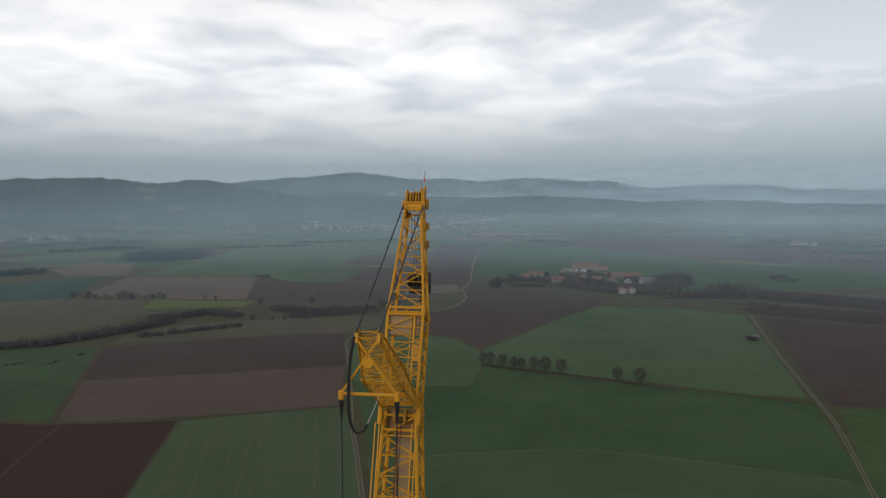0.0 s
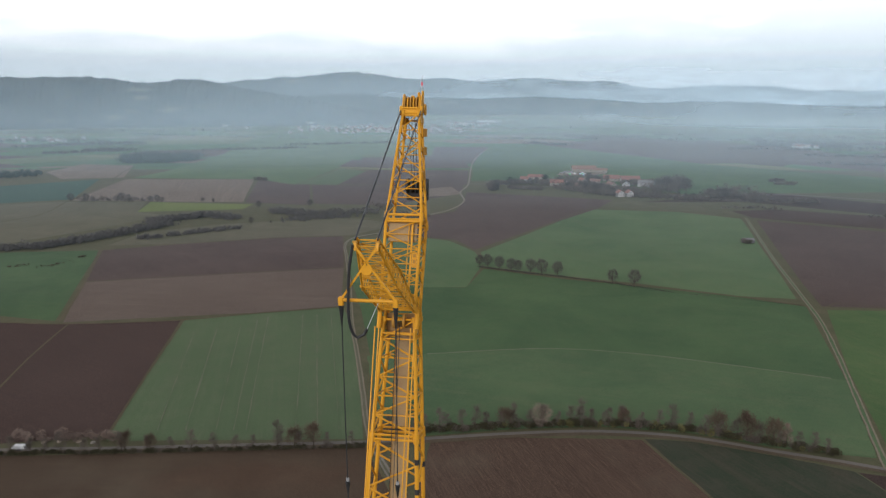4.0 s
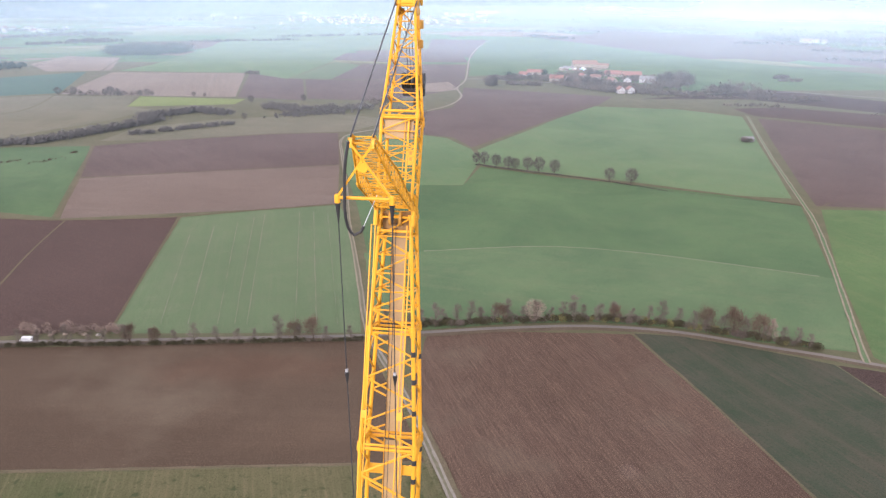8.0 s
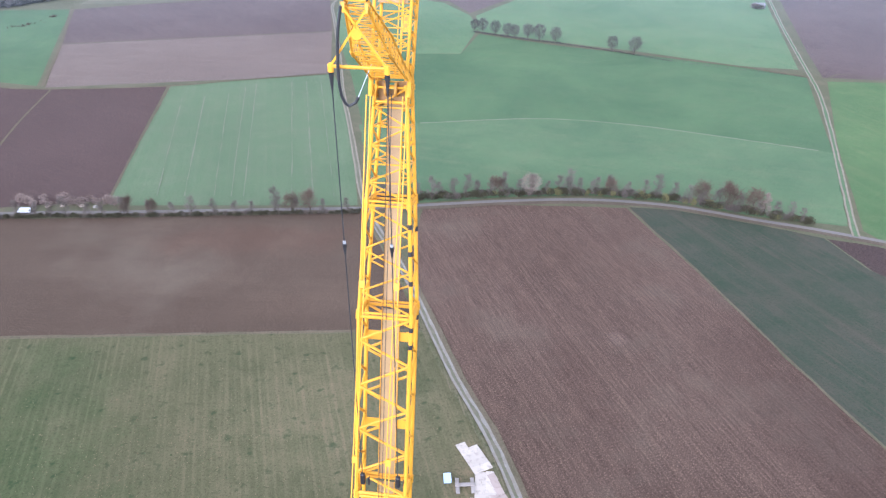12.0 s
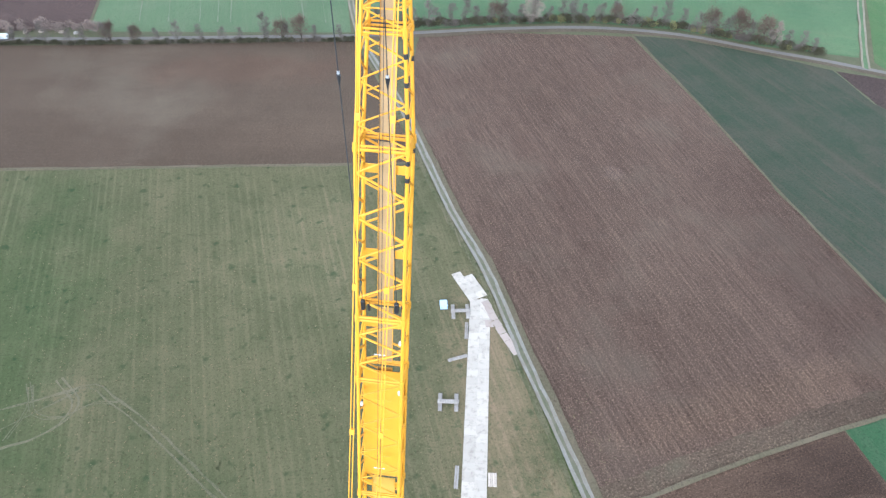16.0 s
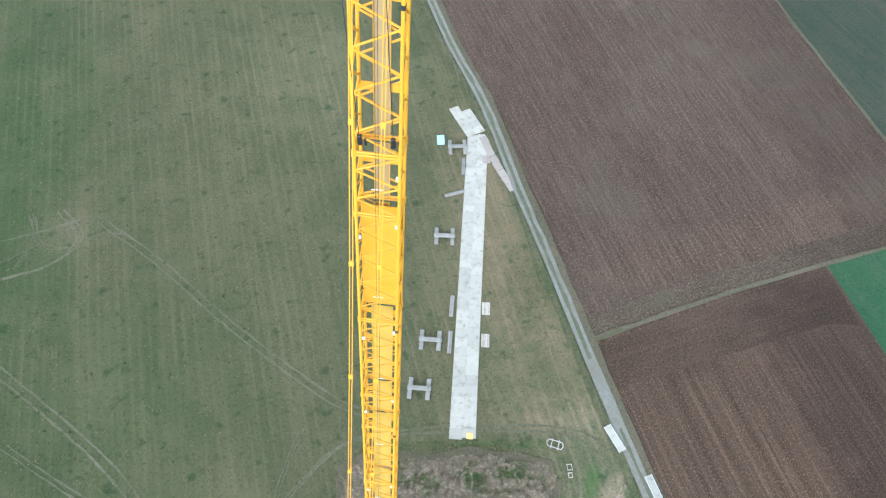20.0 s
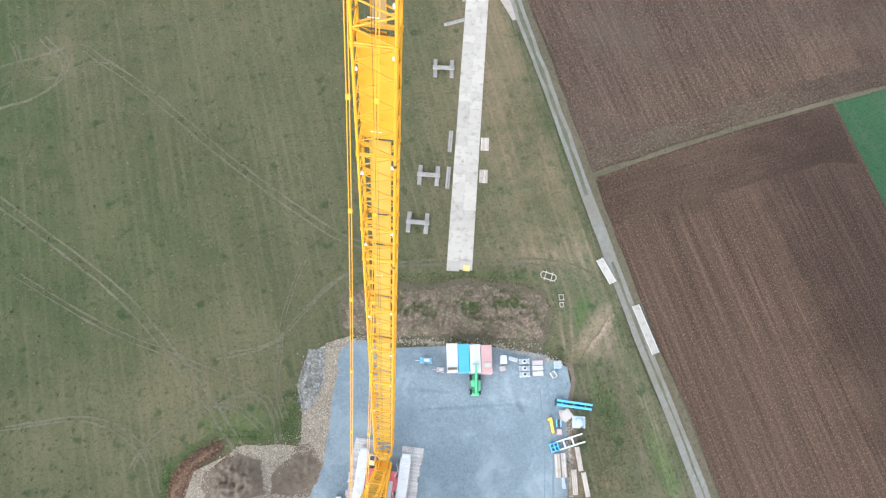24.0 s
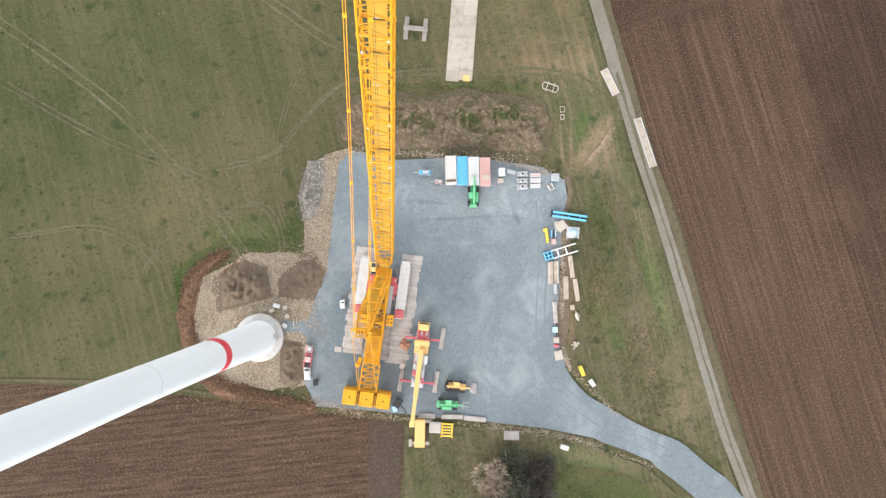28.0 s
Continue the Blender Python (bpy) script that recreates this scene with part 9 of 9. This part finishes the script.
thicket("hamlet_trees", "leafless trees round the hamlet's houses", [((100, 1235), (160, 1255), 8, 9), ((180, 1225), (235, 1235), 8, 13), ((215, 1230), (262, 1180), 11, 14), ((235, 1190), (275, 1120), 10, 14), ((258, 1200), (280, 1110), 10, 13), ((230, 1270), (300, 1300), 14, 13), ((262, 1100), (280, 1090), 6, 10), ((300, 1100), (350, 1085), 6, 8), ((205, 1170), (262, 1100), 7, 9), ((210, 1190), (280, 1145), 8, 12), ((300, 1160), (330, 1140), 6, 8), ((346, 1150), (395, 1140), 8, 15), ((378, 1190), (420, 1175), 8, 22), ((395, 1185), (415, 1180), 6, 26), ((120, 1180), (170, 1160), 6, 7), ((86, 1150), (90, 1160), 3, 18), ((330, 1230), (380, 1225), 10, 12), ((300, 1075), (400, 1052), 5, 7), ((426, 1082), (470, 1088), 6, 15), ((474, 1052), (498, 1044), 5, 11), ((530, 1024), (556, 1016), 4, 8), ((400, 1040), (520, 1010), 4, 4)], HAMLET_TWIG, 2600, 2.2, 9, 18)
thicket("yard_conifer", "dark conifers beside the hamlet", [((125, 1272), (128, 1270), 1.5, 12), ((196, 1300), (200, 1305), 3, 12), ((288, 1350), (300, 1370), 5, 9)], CONIFER, 24, 2.0, 19, 40)
hamlet_rnd = random.Random(77)
for (x0, y0), (x1, y1), sp, n, lo, hi in (((100, 1235), (190, 1245), 8, 8, 0.7, 1.1), ((200, 1230), (275, 1115), 9, 22, 0.9, 1.4), ((240, 1260), (300, 1280), 10, 8, 0.8, 1.2), ((380, 1188), (418, 1178), 7, 10, 1.4, 2.1), ((330, 1225), (380, 1215), 8, 5, 0.8, 1.2), ((428, 1082), (472, 1088), 5, 8, 0.9, 1.4), ((300, 1085), (460, 1040), 5, 12, 0.5, 0.9), ((84, 1150), (92, 1156), 3, 3, 1.2, 1.7)):
    for k in range(n):
        u = hamlet_rnd.random()
        place(hamlet_rnd.choice(broad), x0 + (x1 - x0) * u + hamlet_rnd.gauss(0, sp), y0 + (y1 - y0) * u + hamlet_rnd.gauss(0, sp), 0.15, hamlet_rnd.uniform(lo, hi), label="leafless tree among the hamlet houses")

kinds = [house("village_house", "far white village house", -3000, 0, 0, (12, 15, 6), TOWN_WHITE, ROOF_RED), house("village_house", "far cream village house", -3000, 40, 0, (12, 16, 6), TOWN_WHITE, ROOF_BROWN), house("village_house", "far white village house with a grey roof", -3000, 80, 0, (13, 18, 6.5), TOWN_WHITE, ROOF_GREY)]
hall = house("factory_hall", "long white industrial hall at the town's edge", -700, 3560, 88, (34, 110, 7), TOWN_WHITE, TOWN_WHITE, pitch=0.12, category="hall", z=rise(3650))
random.seed(11)
for k in range(215):
    if k < 155:
        x, y = random.gauss(-270, 190), random.gauss(3300, 110)
    elif k < 180:
        x, y = random.uniform(20, 260), random.uniform(3450, 3700)
    elif k < 205:
        x, y = random.uniform(-1500, -1120), random.uniform(2400, 2620)
        x -= 180
    else:
        x, y = random.uniform(1115, 1195), random.uniform(2190, 2245)
    m = pose(x, y, rise(math.hypot(x, y)), 0, 0, random.uniform(-60, 60))
    if k < 3:
        kinds[k].matrix_basis = m
    else:
        o = copy_thing(random.choice(kinds), m)
    (kinds[k] if k < 3 else o)["group"] = "far village houses"
copy_thing(hall, pose(250, 3760, rise(3760), 0, 0, 84))
thicket("village_trees", "bare trees among the far village houses", [((-620, 3200), (30, 3300), 90, 11), ((-600, 3420), (200, 3560), 70, 11), ((-1680, 2450), (-1300, 2560), 60, 12), ((1200, 2380), (1450, 2360), 40, 14)], TWIG, 420, 3.6, 12, 12)

# ---- shrubs beside the access road, weeds ----
random.seed(21)
GREY_GREEN = foliage("lichen_twigs", (0.085, 0.09, 0.06), (0.16, 0.165, 0.12))
big1 = bush("pale_shrub", 90, 3.6, 4.2, TWIG_PALE, 1500, 0.75, "large pale straw-coloured leafless shrub", wide=0.10)
big1.matrix_basis = pose(15.8, -43.6, 0.2)
big2 = bush("grey_shrub", 91, 3.2, 3.8, GREY_GREEN, 1500, 0.6, "grey-green leafless shrub beside the access road", wide=0.1)
big2.matrix_basis = pose(20.0, -40.2, 0.2)
big3 = bush("dark_shrub", 92, 3.6, 3.6, TWIG_DARK, 1500, 0.7, "dark brown leafless thicket shrub", wide=0.1)
big3.matrix_basis = pose(24.2, -43.8, 0.2)
for x, y, s, o in ((20.6, -46.6, 1.1, big2), (25.4, -48.2, 1.0, big3), (16.2, -49.5, 1.0, big2), (26.8, -41.6, 0.7, big3), (20.6, -51, 1.1, big3)):
    c = copy_thing(o, pose(x, y, 0.2, 0, 0, random.uniform(0, 360)))
    c.scale = (s, s, s)


def tufts(name, label, spots, count, mat, size, seed, z):
    """Grass and weed tufts: crossed blades strewn over stretches of ground."""
    rnd = random.Random(seed)
    verts, faces = [], []
    for k in range(count):
        x0, y0, x1, y1 = spots[k % len(spots)]
        x, y = (x0 + x1) / 2 + max(-1.2, min(1.2, rnd.gauss(0, 0.5))) * (x1 - x0) / 2, (y0 + y1) / 2 + max(-1.2, min(1.2, rnd.gauss(0, 0.5))) * (y1 - y0) / 2
        if 52.0 - 0.3 * y < x < 63.0 - 0.3 * y or (x > 30 and 22 < y < 40):
            continue
        for j in range(4):
            a = rnd.uniform(0, 6.3)
            L = size * rnd.uniform(0.5, 1.4)
            q = Vector((math.cos(a), math.sin(a), 0)) * L * 0.3
            w = Vector((rnd.uniform(-1, 1), rnd.uniform(-1, 1), 0.4)).normalized() * L
            o = Vector((x, y, z))
            m = len(verts)
            verts += [o - q, o + q, o + w + q * 0.3, o + w - q * 0.3]
            faces.append((m, m + 1, m + 2, m + 3))
    g = Geo()
    g.add(verts, faces)
    return one(name, g, mat, label, "weeds", kind="stuff")


tufts("scrub_weeds", "dry brown weeds on the topsoil bed", [(-16, 28, 8, 38.5), (6, 27, 28, 38.5)], 1600, LEAF_DRY, 0.3, 1, 0.55)
tufts("green_weeds", "green weeds among the topsoil", [(-10, 30, 5, 36), (7, 31, 24, 37), (8, 32, 13, 37), (17, 33, 23, 36.5)], 900, LEAF_GREEN, 0.32, 2, 0.6)
tufts("bank_grass", "rough olive grass tufts on the banks", [(33.5, -20, 42, 16), (42, -28, 52, -6), (36, 2, 44, 20), (48, -34, 57, -20), (34, -20, 60, 18)], 1500, LEAF_MIX, 0.28, 3, 0.2)
tufts("bank_dry_grass", "dry tan grass tufts on the rough bank", [(33.5, -20, 46, 18), (40, -34, 58, -8), (40, 0, 52, 22)], 900, LEAF_DRY, 0.26, 31, 0.2)
tufts("meadow_tussocks", "dark green tussocks scattered in the meadow", [(-130, -10, -60, 90), (-90, 20, -20, 130), (-140, 80, -40, 180), (-40, 50, 6, 180), (-120, -20, -56, 30)], 1100, LEAF_DEEP, 0.4, 32, 0.05)
tufts("meadow_straw", "dry straw tufts scattered in the meadow", [(-130, -10, -60, 90), (-90, 10, -20, 130), (-140, 80, -40, 180), (-36, 44, 34, 150), (16, 42, 42, 100)], 5000, LEAF_DRY, 0.28, 33, 0.05)
tufts("south_weeds", "olive grass tufts below the access road", [(-2, -52, 24, -35), (26, -60, 44, -45)], 1500, LEAF_MIX, 0.3, 9, 0.2)
tufts("bank_weeds", "fresh green grass tufts round the tower bank", [(-30, 5, -25.2, 13), (-42, 5, -31, 7.5), (-53, -6, -50.5, 1)], 600, LEAF_GREEN, 0.3, 8, 0.05)
tufts("pad_edge_grass", "dark grass tufts at the hardstanding's edge", [(-13, 39, 26, 42), (0, -38, 26, -33.4), (-52, -30, -24, -25)], 700, LEAF_DRY, 0.28, 4, 0.1)
